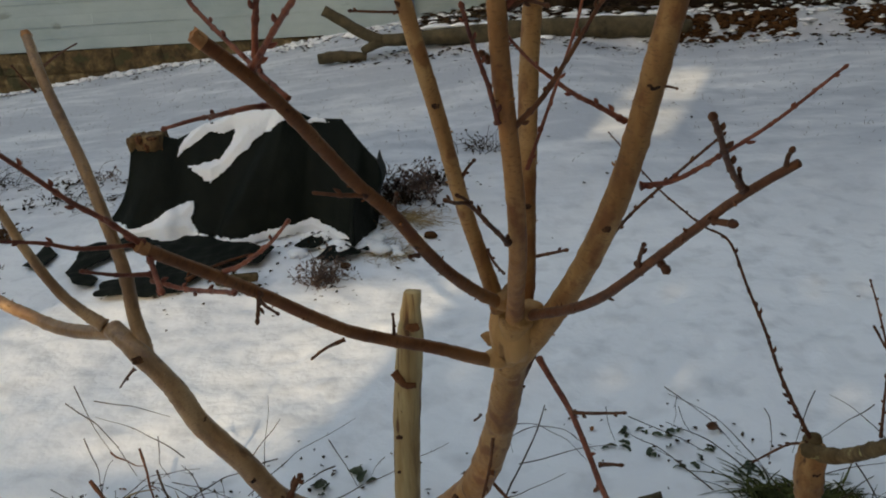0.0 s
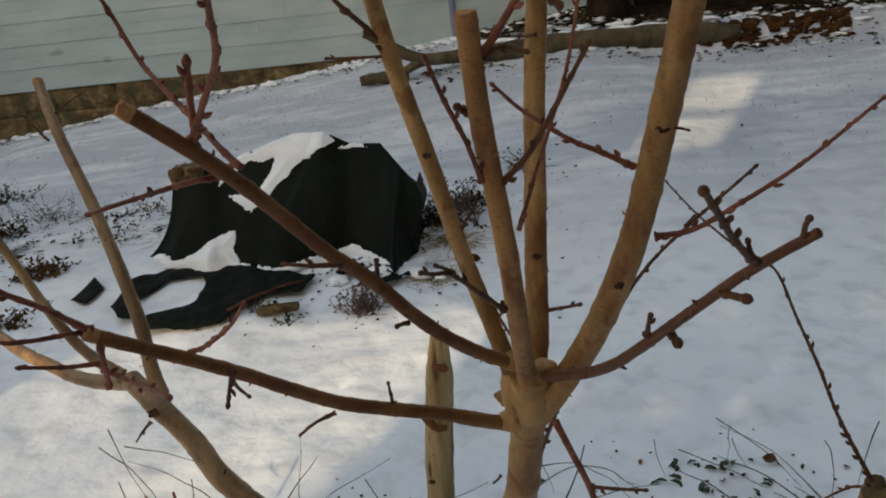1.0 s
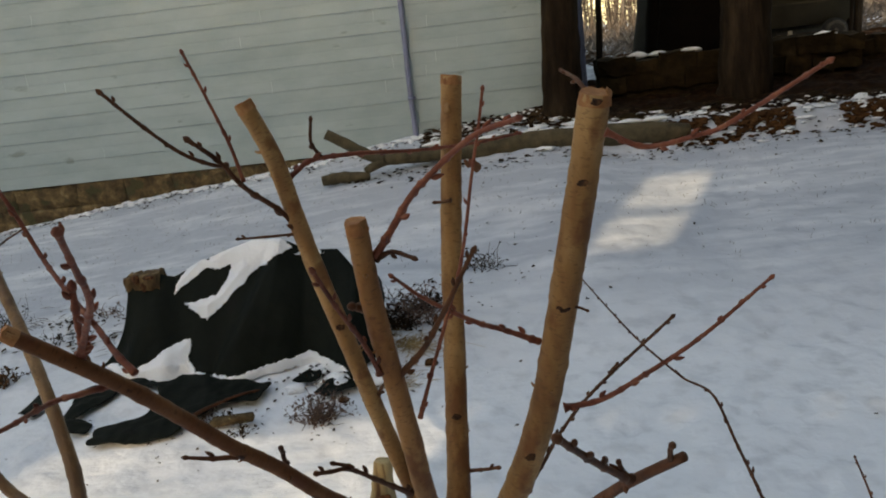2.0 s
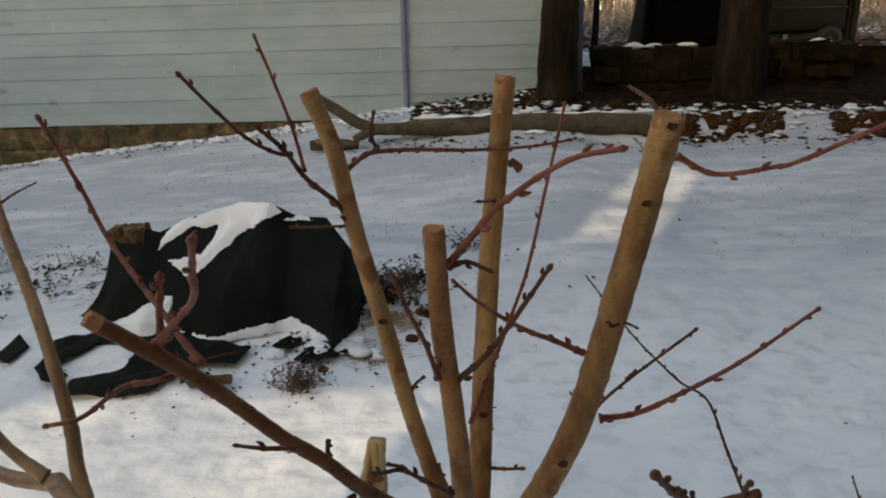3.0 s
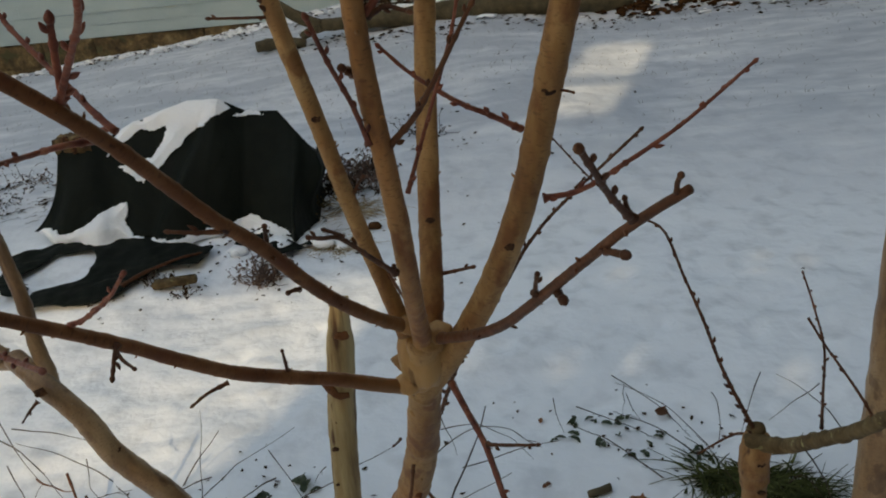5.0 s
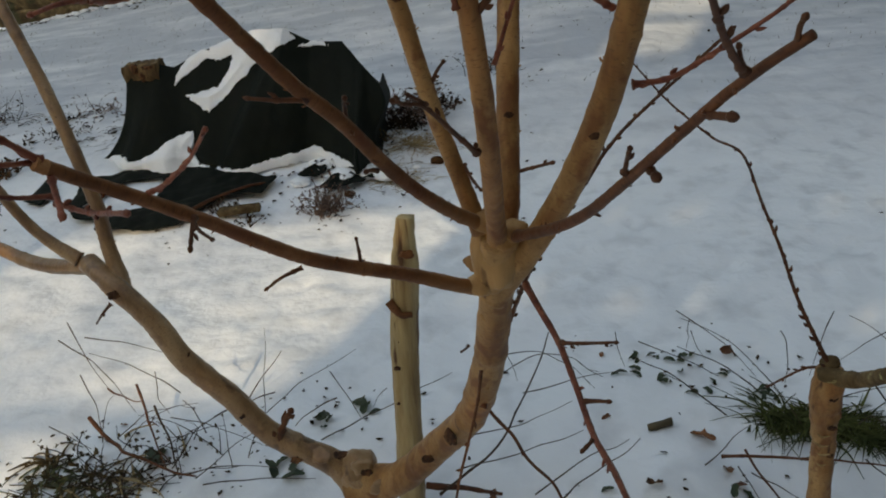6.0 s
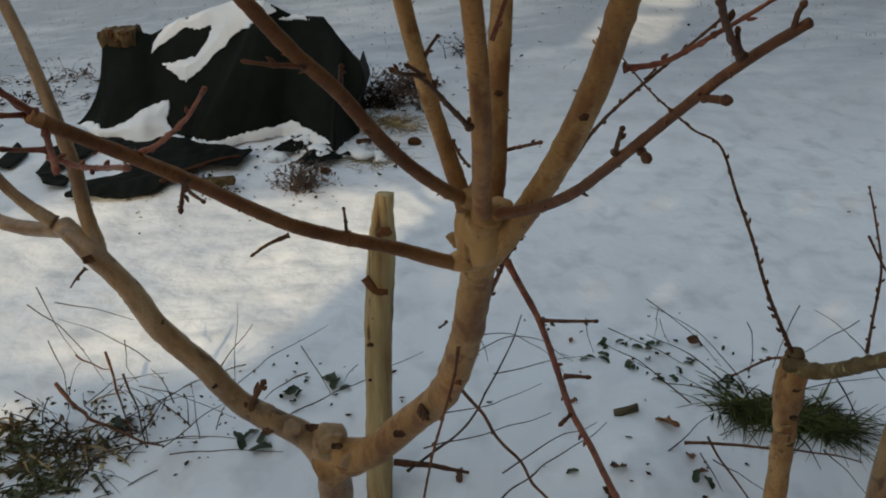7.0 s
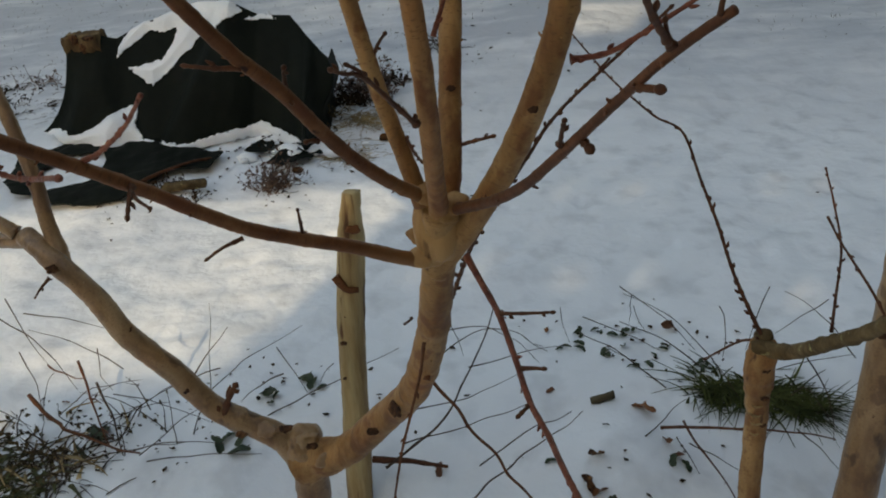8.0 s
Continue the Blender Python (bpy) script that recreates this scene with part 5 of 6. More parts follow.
tuft("dry_weed", "dark weeds at the edge of the bare bed", "weed", (-3.2, 4.9), 60, 0.07, 0.16, 1.2, 0.005, DRY, 12, 0.5)


def bush(name, label, centre, stalks, leaves, height, spread, seed, size=1.0, dead=None):
    """A tangle of bent stalks with shrivelled leaves hanging on them and crumbs of snow caught low."""
    r = random.Random(seed)
    weed = thing(name, (centre[0], centre[1], ground_z(*centre)), label, "weed")
    pieces, verts, faces = [], [], []
    for k in range(stalks):
        x, y = r.gauss(centre[0], spread * 0.6), r.gauss(centre[1], spread * 0.35)
        p = Vector((x, y, ground_z(x, y) - 0.01))
        pts = [p]
        way = Vector((r.gauss(0, 0.5), r.gauss(0, 0.4), 1)).normalized()
        for _ in range(3):
            way = (way + Vector((r.gauss(0, 0.5), r.gauss(0, 0.4), r.gauss(-0.1, 0.4)))).normalized()
            pts.append(pts[-1] + way * height * r.uniform(0.2, 0.5))
            pts[-1].z = max(pts[-1].z, p.z + 0.02)
        pieces.append(tube(pts, lambda s: 0.0030 * size * (1 - 0.6 * s), 5, 0.03, 0.1, k))
        for _ in range(leaves // stalks + 1):
            c = pts[r.randrange(1, 4)] + Vector((r.gauss(0, 0.015), r.gauss(0, 0.015), r.gauss(0, 0.012)))
            o, s = len(verts), r.uniform(0.006, 0.016) * size
            u = Vector((r.gauss(0, 1), r.gauss(0, 1), r.gauss(0, 1))).normalized()
            w = u.orthogonal().normalized()
            fold = u.cross(w) * s * 0.4
            verts += [c - u * s, c + w * s * 0.5 + fold, c + u * s, c - w * s * 0.5 + fold, c]
            faces += [(o, o + 1, o + 4), (o + 1, o + 2, o + 4), (o + 2, o + 3, o + 4), (o + 3, o, o + 4)]
    v, f = join_mesh(pieces)
    tagged(mesh_part("stalk_tangle", v, f, dead if dead == WEED_RED else DRY, weed), kind="stuff")
    tagged(mesh_part("foliage", verts, faces, dead or LITTER, weed, smooth=False), kind="stuff")


def make_litter():
    """Dead leaves and crumbs on the snow: small bent flakes."""
    r = random.Random(21)
    verts, faces = [], []

    def flake(x, y, s):
        a = r.uniform(0, 6.283)
        z = ground_z(x, y) + 0.004
        o = len(verts)
        for k in range(6):
            b = a + k * 1.047
            l = s * (1.0 if k % 3 == 0 else 0.55) * r.uniform(0.7, 1.2)
            verts.append(Vector((x + l * math.cos(b), y + l * math.sin(b), z + s * r.uniform(0, 0.6))))
        verts.append(Vector((x, y, z + s * 0.5)))
        faces.extend((o + k, o + (k + 1) % 6, o + 6) for k in range(6))

    def cloud(n, cx, cy, sx, sy, s0, s1):
        for _ in range(n):
            flake(r.gauss(cx, sx), r.gauss(cy, sy), r.uniform(s0, s1))

    cloud(22, 0.72, 2.25, 0.14, 0.13, 0.005, 0.013)
    cloud(16, 0.55, 2.38, 0.22, 0.12, 0.004, 0.013)
    cloud(90, -0.95, 2.02, 0.20, 0.10, 0.004, 0.011)
    cloud(40, -0.35, 2.2, 0.25, 0.1, 0.005, 0.014)
    cloud(12, 0.45, 1.78, 0.3, 0.12, 0.005, 0.013)
    cloud(60, -0.75, 4.0, 0.35, 0.2, 0.006, 0.02)
    cloud(45, -1.3, 3.6, 0.5, 0.15, 0.004, 0.014)
    for _ in range(16):
        cloud(12, r.gauss(-2.5, 0.5), r.gauss(5.1, 0.3), 0.09, 0.05, 0.008, 0.030)
    cloud(110, -3.3, 4.8, 0.25, 0.25, 0.010, 0.034)
    cloud(60, -0.2, 5.0, 0.4, 0.4, 0.006, 0.022)
    cloud(28, 0.8, 4.6, 1.4, 1.2, 0.005, 0.014)
    cloud(60, -0.5, 6.5, 2.5, 1.0, 0.008, 0.02)
    for _ in range(520):
        x = r.uniform(-6.5, 0.0)
        flake(x, 9.35 - abs(r.gauss(0, 0.22)), r.uniform(0.012, 0.035))
    for _ in range(420):
        flake(r.uniform(-1.2, 4.5), r.gauss(7.95, 0.16), r.uniform(0.012, 0.04))
    for _ in range(2600):
        flake(r.uniform(-0.5, 5.8), r.gauss(9.05, 0.35), r.uniform(0.02, 0.07))
    tagged(mesh_part("leaf_litter", verts, faces, LITTER, smooth=False), "dead leaves and crumbs of earth scattered on the snow", "litter", kind="stuff")


make_litter()
bush("dry_weed", "matted dead leaves and stalks under the brambles", (-1.12, 1.95), 30, 150, 0.11, 0.15, 17, 0.8, DEAD)
bush("dry_weed", "dead leaves caught between thin stems", (-0.90, 2.03), 14, 60, 0.13, 0.13, 18, 0.7, DEAD)
bush("dry_weed", "small clump of dry reddish stalks in snow", (-0.715, 3.72), 60, 300, 0.14, 0.060, 7, 0.85, WEED_RED)
bush("dry_weed", "tangle of dry brown stalks and leaves beside the tarpaulin", (-0.36, 4.82), 80, 520, 0.18, 0.17, 8, 1.05, WEED_RED)
for wx, wy, n, leaves, h, wide, sd, size, m in ((-2.74, 4.50, 40, 320, 0.09, 0.13, 61, 1.25, LEAF_RUST), (-2.55, 3.86, 22, 150, 0.07, 0.09, 62, 1.1, LEAF_RUST), (-3.22, 5.48, 26, 60, 0.20, 0.13, 63, 0.9, LITTER),
                                                (-3.42, 5.22, 46, 260, 0.13, 0.16, 64, 1.3, LITTER), (-2.62, 5.10, 24, 90, 0.07, 0.20, 65, 1.0, LITTER), (-2.48, 5.42, 24, 70, 0.10, 0.20, 66, 0.9, WEED_RED), (-3.9, 6.0, 30, 120, 0.14, 0.2, 67, 1.2, LITTER)):
    bush("dry_weed", "low clump of dead stalks and rusty leaves in thin snow", (wx, wy), n, leaves, h, wide, sd, size, m)
for wx, wy, n, leaves, h, wide, sd, size, m in ((-1.22, 3.79, 18, 110, 0.06, 0.05, 71, 0.8, LITTER), (-1.07, 3.64, 10, 60, 0.035, 0.04, 72, 0.7, LITTER), (-0.60, 4.40, 34, 240, 0.07, 0.11, 73, 1.0, DEAD), (-0.78, 4.12, 14, 60, 0.06, 0.05, 74, 0.8, LITTER), (-0.40, 4.66, 40, 280, 0.08, 0.12, 75, 1.2, LITTER), (-0.20, 4.95, 20, 110, 0.07, 0.10, 76, 1.3, LITTER)):
    bush("dry_weed", "dead leaves and stalks flattened beside the tarpaulin", (wx, wy), n, leaves, h, wide, sd, size, m)
bush("dry_weed", "sparse dry weed with small leaves", (0.05, 5.50), 26, 60, 0.16, 0.13, 9)


def make_stubble():
    """Tips of the lawn's grass that stand out of the thin snow, in drifts."""
    r = random.Random(61)
    verts, faces = [], []
    for _ in range(7000):
        x, y = r.uniform(-7.0, 5.5), r.uniform(4.9, 9.2)
        thin = 0.5 + 0.9 * noise.noise(Vector((x * 0.7, y * 1.6, 4))) + 0.5 * noise.noise(Vector((x * 2.3, y * 5, 7)))
        if r.random() > thin * smooth(4.9, 6.6, y) + 0.12:
            continue
        z, h, a = ground_z(x, y, False) - 0.004, r.uniform(0.012, 0.032), r.uniform(0, 6.28)
        w, o = r.uniform(0.0015, 0.003), len(verts)
        verts += [Vector((x - w, y, z)), Vector((x + w, y, z)), Vector((x + h * math.cos(a), y + h * math.sin(a), z + h))]
        faces.append((o, o + 1, o + 2))
    tagged(mesh_part("lawn_stubble", verts, faces, STUBBLE, smooth=False), "tips of dull grass showing through thin snow", "grass", kind="stuff")


make_stubble()


def make_crumbs():
    r = random.Random(91)
    rows = []
    for k in range(420):
        x = r.uniform(-7, 0.8)
        y = 9.36 - abs(r.gauss(0, 0.12))
        rows.append((x, y, ground_z(x, y) + 0.01, r.uniform(0.010, 0.038), k * 1.3, 0.6))
    for k in range(260):
        x, y = r.uniform(-0.6, 5.6), r.gauss(8.70, 0.26)
        rows.append((x, y, ground_z(x, y) + 0.012, 0.008 + 0.06 * r.random() ** 2, k * 1.1, 0.35))
    v, f = stone_field(rows)
    tagged(mesh_part("snow_crumbs", v, f, SNOW_LUMP), "lumps and crumbs of snow along the wall and bank", "snow", kind="stuff")


make_crumbs()


def leaf(name, place, size, mat, label, seed, tilt=25):
    """One lobed leaf, cupped, with a stalk."""
    r = random.Random(seed)
    bm = bmesh.new()
    ring = []
    n = 20
    mid = bm.verts.new((0, 0, 0.1))
    for k in range(n):
        a = 2 * math.pi * k / n
        d = (0.55 + 0.45 * abs(math.cos(a)) ** 0.7) * (1 + 0.07 * math.sin(a * 5 + seed)) * r.uniform(0.88, 1.08)
        ring.append(bm.verts.new((d * math.cos(a), 0.62 * d * math.sin(a), 0.45 * (math.sin(a) ** 2) * r.uniform(0.6, 1.2) + 0.12 * math.cos(a))))
    for k in range(n):
        bm.faces.new((mid, ring[k], ring[(k + 1) % n]))
    bm.transform(Matrix.Translation((place[0], place[1], ground_z(place[0], place[1]) + size * 0.35)) @ pose(0, 0, 0, r.uniform(-tilt, tilt), r.uniform(-tilt, tilt), r.uniform(0, 360)) @ Matrix.Diagonal((size, size, size, 1)))
    return tagged(part(name, bm, mat), label, "leaf")


leaf("fallen_leaf", (0.753, 2.389), 0.036, LEAF_BROWN, "curled rust-brown oak leaf lying on the snow", 1, 40)
leaf("fallen_leaf", (0.59, 2.00), 0.042, BARK_DARK, "curled dark brown leaf lying on the snow", 2, 40)
leaf("fallen_leaf", (0.43, 1.74), 0.028, BARK_DARK, "curled dark brown leaf lying on the snow", 3, 40)
leaf("fallen_leaf", (0.46, 1.72), 0.026, LEAF_GREEN, "dull green leaf lying on the snow", 4, 30)
leaf("fallen_leaf", (0.435, 1.831), 0.034, KNOT, "curled dark brown leaf lying on the snow", 31, 40)
leaf("fallen_leaf", (0.402, 1.762), 0.030, KNOT, "curled dark brown leaf lying on the snow", 32, 40)
leaf("fallen_leaf", (0.630, 1.824), 0.022, LEAF_GREEN, "dull green leaf lying on the snow", 33, 30)
leaf("fallen_leaf", (0.660, 1.814), 0.020, LEAF_GREEN, "dull green leaf lying on the snow", 34, 30)
leaf("fallen_leaf", (0.319, 1.840), 0.018, LEAF_GREEN, "dull green leaf lying on the snow", 35, 30)
for i in range(50):
    r = random.Random(100 + i)
    cx, cy = ((0.51, 2.385), (0.59, 2.365), (0.71, 2.265), (0.77, 2.19), (0.595, 2.205), (0.80, 2.16), (-0.43, 2.14), (-0.35, 2.18), (0.56, 2.26), (-0.54, 1.96), (0.44, 2.30), (-0.92, 2.05))[i % 12]
    leaf("ground_leaf", (r.gauss(cx, 0.028), r.gauss(cy, 0.022)), r.uniform(0.010, 0.020) * (1.7 if cx < 0 else 1), LEAF_GREEN, "small dull green leaf in the snow", 200 + i, 30)


for i, (x, y, s) in enumerate(((0.38, 2.43, 0.016), (0.347, 2.09, 0.014), (0.63, 1.89, 0.024), (0.03, 1.85, 0.022), (-1.07, 2.18, 0.014), (0.645, 1.84, 0.02))):
    leaf("fallen_leaf", (x, y), s, (BARK_DARK, LEAF_BROWN)[i % 2], "small shrivelled brown leaf lying on the snow", 500 + i, 40)


def make_chip():
    chip = thing("wood_chip", (0.487, 2.045, ground_z(0.487, 2.045)), "short split chip of brown wood lying on snow", "wood")
    bm = box_bm(-0.034, 0.034, -0.010, 0.010, -0.006, 0.008, 0.002)
    bmesh.ops.subdivide_edges(bm, edges=bm.edges[:], cuts=2)
    for v in bm.verts:
        v.co += Vector((0.006, 0.003, 0.003)) * noise.noise(v.co * 60)
    bm.transform(pose(0.487, 2.045, ground_z(0.487, 2.045) + 0.008, 0, -6, 12))
    part("split_wood", bm, LOG_BARK, chip)


make_chip()


def dead_leaf(place, size, on):
    """A withered leaf that still hangs on its twig."""
    verts, faces = [], []
    for k in range(9):
        t = k / 8
        w = size * 0.42 * math.sin(math.pi * (0.06 + 0.92 * t)) * (1 + 0.25 * noise.noise(Vector((k * 0.9, size * 50, 0))))
        c = Vector(place) + Vector((0.35 * size * math.sin(t * 2.2), 0.1 * size * t, -size * t))
        verts += [c + Vector((-w, 0.3 * w, 0.1 * w)), c + Vector((0, -0.35 * w, 0)), c + Vector((w * 0.8, 0.5 * w, -0.2 * w))]
    for k in range(8):
        for q in (0, 1):
            i = k * 3 + q
            faces.append((i, i + 1, i + 4, i + 3))
    mesh_part("withered_leaf", verts, faces, LEAF_BROWN, on, "withered brown leaf hanging on")


dead_leaf((0.158, 1.260, 1.468), 0.020, limb_n)
dead_leaf((0.151, 1.255, 1.468), 0.012, limb_n)


def stem(pts, r0, on, mat=DRY):
    """A dry stem that bends a little at every joint, with a bud or a thorn there and a small fork near the tip."""
    r = random.Random(int(pts[0][0] * 997 + pts[-1][2] * 331 + r0 * 1e5))
    line, share = catmull([Vector(p) for p in pts], 0.045)
    way = [line[0]]
    for i in range(1, len(line)):
        zig = 0.0014 + 0.35 * r0
        way.append(line[i] + Vector((r.gauss(0, zig), r.gauss(0, zig), r.gauss(0, zig))))
    pieces = [tube(way, lambda s: r0 * (1 - 0.6 * s), 6, 0.012, 0.15, r0 * 1000 + pts[0][0], True, 0.05, 0.25)]
    for i in range(1, len(way) - 1):
        if r.random() < 0.45:
            ahead = (way[i + 1] - way[i]).normalized()
            out = (ahead + Vector((r.gauss(0, 0.7), r.gauss(0, 0.7), r.gauss(0.2, 0.6)))).normalized()
            reach = r.uniform(0.004, 0.009) if r.random() < 0.8 or i < len(way) // 2 else r.uniform(0.02, 0.05)
            pieces.append(tube([way[i], way[i] + out * reach * 0.5, way[i] + out * reach + ahead * reach * 0.3], lambda s: (0.8 - 0.45 * s) * max(r0 * 0.7, 0.0011), 5, 0.004, 0.1, i))
    v, f = join_mesh(pieces)
    return mesh_part("stem", v, f, mat, on)


def make_brambles():
    left = thing("bramble", (-0.9, 2.0, 0), "tangle of thin dry bramble stems in the snow", "bramble")
    for i in range(11):
        r = random.Random(300 + i)
        x, y = r.gauss(-0.88, 0.16), r.gauss(2.0, 0.10)
        a, h, l = r.uniform(-0.3, 3.4), r.uniform(0.02, 0.15), r.uniform(0.15, 0.45)
        end = Vector((x + l * math.cos(a), y + 0.5 * l * math.sin(a), h))
        b = Vector((x, y, ground_z(x, y) - 0.01))
        stem([b, b.lerp(end, 0.5) + Vector((0, 0, 0.05 * r.uniform(-0.3, 1))), end], r.uniform(0.0012, 0.0028), left)
    stem([(-1.083, 2.044, 0.13), (-1.02, 2.00, 0.085), (-0.96, 1.96, 0.078), (-0.85, 1.91, 0.045), (-0.742, 1.873, 0.05)], 0.0062, left, TWIG)
    stem([(-0.93, 2.06, 0.22), (-0.90, 2.01, 0.17), (-0.88, 1.97, 0.12), (-0.83, 1.90, 0.05)], 0.0042, left, TWIG)
    stem([(-1.02, 2.07, 0.205), (-0.97, 2.05, 0.19), (-0.91, 2.03, 0.18)], 0.0030, left, TWIG)
    stem([(-1.13, 2.16, 0.37), (-1.08, 2.12, 0.27), (-1.02, 2.07, 0.205)], 0.0018, left)
    stem([(-0.62, 2.12, 0.03), (-0.585, 2.10, 0.20), (-0.55, 2.08, 0.36)], 0.0016, left)
    stem([(-0.66, 2.1, 0.02), (-0.50, 2.12, 0.15), (-0.33, 2.14, 0.24)], 0.0016, left)
    stem([(-0.76, 1.95, 0.26), (-0.90, 2.0, 0.325), (-1.03, 2.05, 0.33)], 0.0016, left)
    mid = thing("bramble", (0.05, 1.85, 0), "thin dark bramble stems bent under the tree", "bramble")
    stem([(0.020, 1.56, 0.50), (0.092, 1.500, 0.424), (0.133, 1.450, 0.392), (0.183, 1.400, 0.348), (0.235, 1.34, 0.30), (0.32, 1.25, 0.20)], 0.0042, mid, TWIG)
    stem([(-0.10, 1.80, 0.02), (0.05, 1.83, 0.14), (0.14, 1.86, 0.30), (0.19, 1.88, 0.42)], 0.0036, mid)
    stem([(0.12, 1.86, 0.27), (0.24, 1.9, 0.27), (0.37, 1.95, 0.26)], 0.0016, mid)
    stem([(-0.02, 1.95, 0.16), (0.10, 1.95, 0.29), (0.22, 1.96, 0.31), (0.33, 1.98, 0.22)], 0.0018, mid)
    stem([(0.08, 1.62, 0.04), (0.2, 1.7, 0.09), (0.4, 1.84, 0.13)], 0.0024, mid)
    stem([(-0.06, 1.85, 0.05), (0.10, 1.87, 0.08), (0.27, 1.92, 0.10)], 0.002, mid)
    stem([(-0.134, 1.817, 0.035), (-0.04, 1.80, 0.04), (0.052, 1.788, 0.035)], 0.0095, mid, TWIG)
    right = thing("bramble", (0.75, 2.05, 0), "dry bramble stems and sticks round the small tree", "bramble")
    for i in range(6):
        r = random.Random(400 + i)
        x, y = r.gauss(0.85, 0.16), r.gauss(2.08, 0.14)
        a, h, l = r.uniform(-0.4, 3.5), r.uniform(0.04, 0.22), r.uniform(0.12, 0.3)
        b = Vector((x, y, ground_z(x, y) - 0.01))
        end = Vector((x + l * math.cos(a), y + 0.5 * l * math.sin(a), h))
        stem([b, b.lerp(end, 0.5) + Vector((0, 0, 0.06 * r.uniform(-0.2, 1))), end], r.uniform(0.0012, 0.0024), right)
    stem([(0.60, 1.86, 0.05), (0.80, 1.84, 0.05), (1.02, 1.80, 0.04)], 0.0042, right, TWIG)
    stem([(0.66, 1.87, 0.06), (0.70, 1.75, 0.03), (0.72, 1.62, 0.02)], 0.0034, right, TWIG)

    stem([(0.585, 2.34, 0.191), (0.728, 2.3, 0.083), (0.849, 2.24, -0.05)], 0.0016, right)
    stem([(0.481, 2.36, 0.079), (0.639, 2.3, 0.025), (0.808, 2.25, -0.053)], 0.0016, right)
    stem([(0.412, 2.36, 0.117), (0.415, 2.35, 0.069), (0.447, 2.34, -0.01)], 0.0014, right)
    stem([(0.629, 2.36, 0.149), (0.628, 2.36, 0.082), (0.625, 2.36, 0.039)], 0.0013, right)
    stem([(0.635, 2.36, 0.108), (0.653, 2.36, 0.053), (0.689, 2.36, -0.006)], 0.0013, right)
    stem([(0.846, 2.22, 0.178), (0.872, 2.22, 0.106), (0.872, 2.22, -0.032)], 0.0016, right)
    stem([(0.954, 2.15, 0.274), (0.931, 2.15, 0.181), (0.908, 2.15, 0.071)], 0.0017, right)
    stem([(1.095, 2.1, 0.254), (1.007, 2.05, 0.24), (0.921, 2.0, 0.222)], 0.0016, right)
    stem([(0.941, 1.85, 0.247), (1.011, 1.86, 0.133), (1.064, 1.88, -0.042)], 0.0022, right)
    stem([(0.94, 1.9, 0.098), (0.974, 1.9, 0.124), (1.018, 1.9, 0.067), (1.064, 1.9, -0.009)], 0.0018, right)
    stem([(0.663, 2.15, -0.008), (0.669, 2.15, -0.035), (0.659, 2.15, -0.068)], 0.0014, right)
    stem([(0.549, 2.1, 0.007), (0.571, 2.1, -0.028), (0.598, 2.1, -0.054)], 0.0014, right)
    stem([(0.573, 1.9, -0.01), (0.635, 1.95, 0.005), (0.709, 2.02, 0.012)], 0.0018, right)
    stem([(0.64, 1.85, 0.025), (0.66, 1.82, -0.0), (0.685, 1.8, -0.052)], 0.0018, right)
    stem([(0.674, 1.85, 0.003), (0.731, 1.82, -0.013), (0.792, 1.8, -0.05)], 0.0018, right)
    stem([(0.919, 1.8, 0.074), (0.959, 1.76, 0.045), (1.002, 1.72, 0.007)], 0.0018, right)
    stem([(0.074, 1.98, 0.302), (0.176, 1.98, 0.303), (0.251, 1.98, 0.256), (0.297, 1.98, 0.201)], 0.0014, mid)
    stem([(0.077, 1.98, 0.341), (0.096, 1.98, 0.277), (0.112, 1.98, 0.223)], 0.0014, mid)
    stem([(-0.013, 1.85, 0.16), (0.111, 1.87, 0.168), (0.239, 1.9, 0.208)], 0.0016, mid)
    stem([(0.13, 1.55, 0.233), (0.234, 1.6, 0.273), (0.344, 1.68, 0.265)], 0.0018, mid)
    stem([(-0.966, 1.95, 0.441), (-0.842, 1.9, 0.45), (-0.737, 1.86, 0.439)], 0.0017, left)
    stem([(-1.12, 2.08, 0.361), (-1.017, 2.06, 0.273), (-0.935, 2.03, 0.148)], 0.0018, left)
    stem([(-1.104, 2.1, 0.234), (-1.064, 2.06, 0.15), (-1.029, 2.0, 0.077)], 0.0018, left)
    stem([(-1.176, 2.0, 0.137), (-1.129, 2.0, 0.1), (-1.065, 1.98, 0.071)], 0.0016, left)
    stem([(-0.889, 2.1, 0.232), (-0.886, 2.08, 0.157), (-0.863, 2.06, 0.118)], 0.0016, left)
    stem([(-0.496, 1.9, 0.281), (-0.619, 1.93, 0.218), (-0.786, 1.97, 0.116)], 0.0017, left)
    stem([(-0.855, 1.98, 0.203), (-0.823, 1.95, 0.111), (-0.798, 1.9, 0.023)], 0.0036, left)
    stem([(-0.427, 2.2, 0.137), (-0.378, 2.17, 0.067), (-0.331, 2.13, -0.016)], 0.0018, left)
    stem([(-0.394, 2.1, 0.113), (-0.46, 2.08, 0.089), (-0.512, 2.05, 0.065)], 0.0024, left)
    stem([(-0.994, 2.0, 0.087), (-0.904, 2.03, 0.145), (-0.769, 2.06, 0.147)], 0.0017, left)
    stem([(-0.83, 2.0, 0.148), (-0.694, 1.98, 0.125), (-0.574, 1.95, 0.074)], 0.0015, left)
    stem([(-0.775, 1.9, 0.033), (-0.638, 1.88, 0.076), (-0.514, 1.86, 0.074)], 0.0018, left)
    stem([(-0.718, 1.85, 0.04), (-0.552, 1.84, 0.058), (-0.413, 1.83, 0.06)], 0.0018, left)
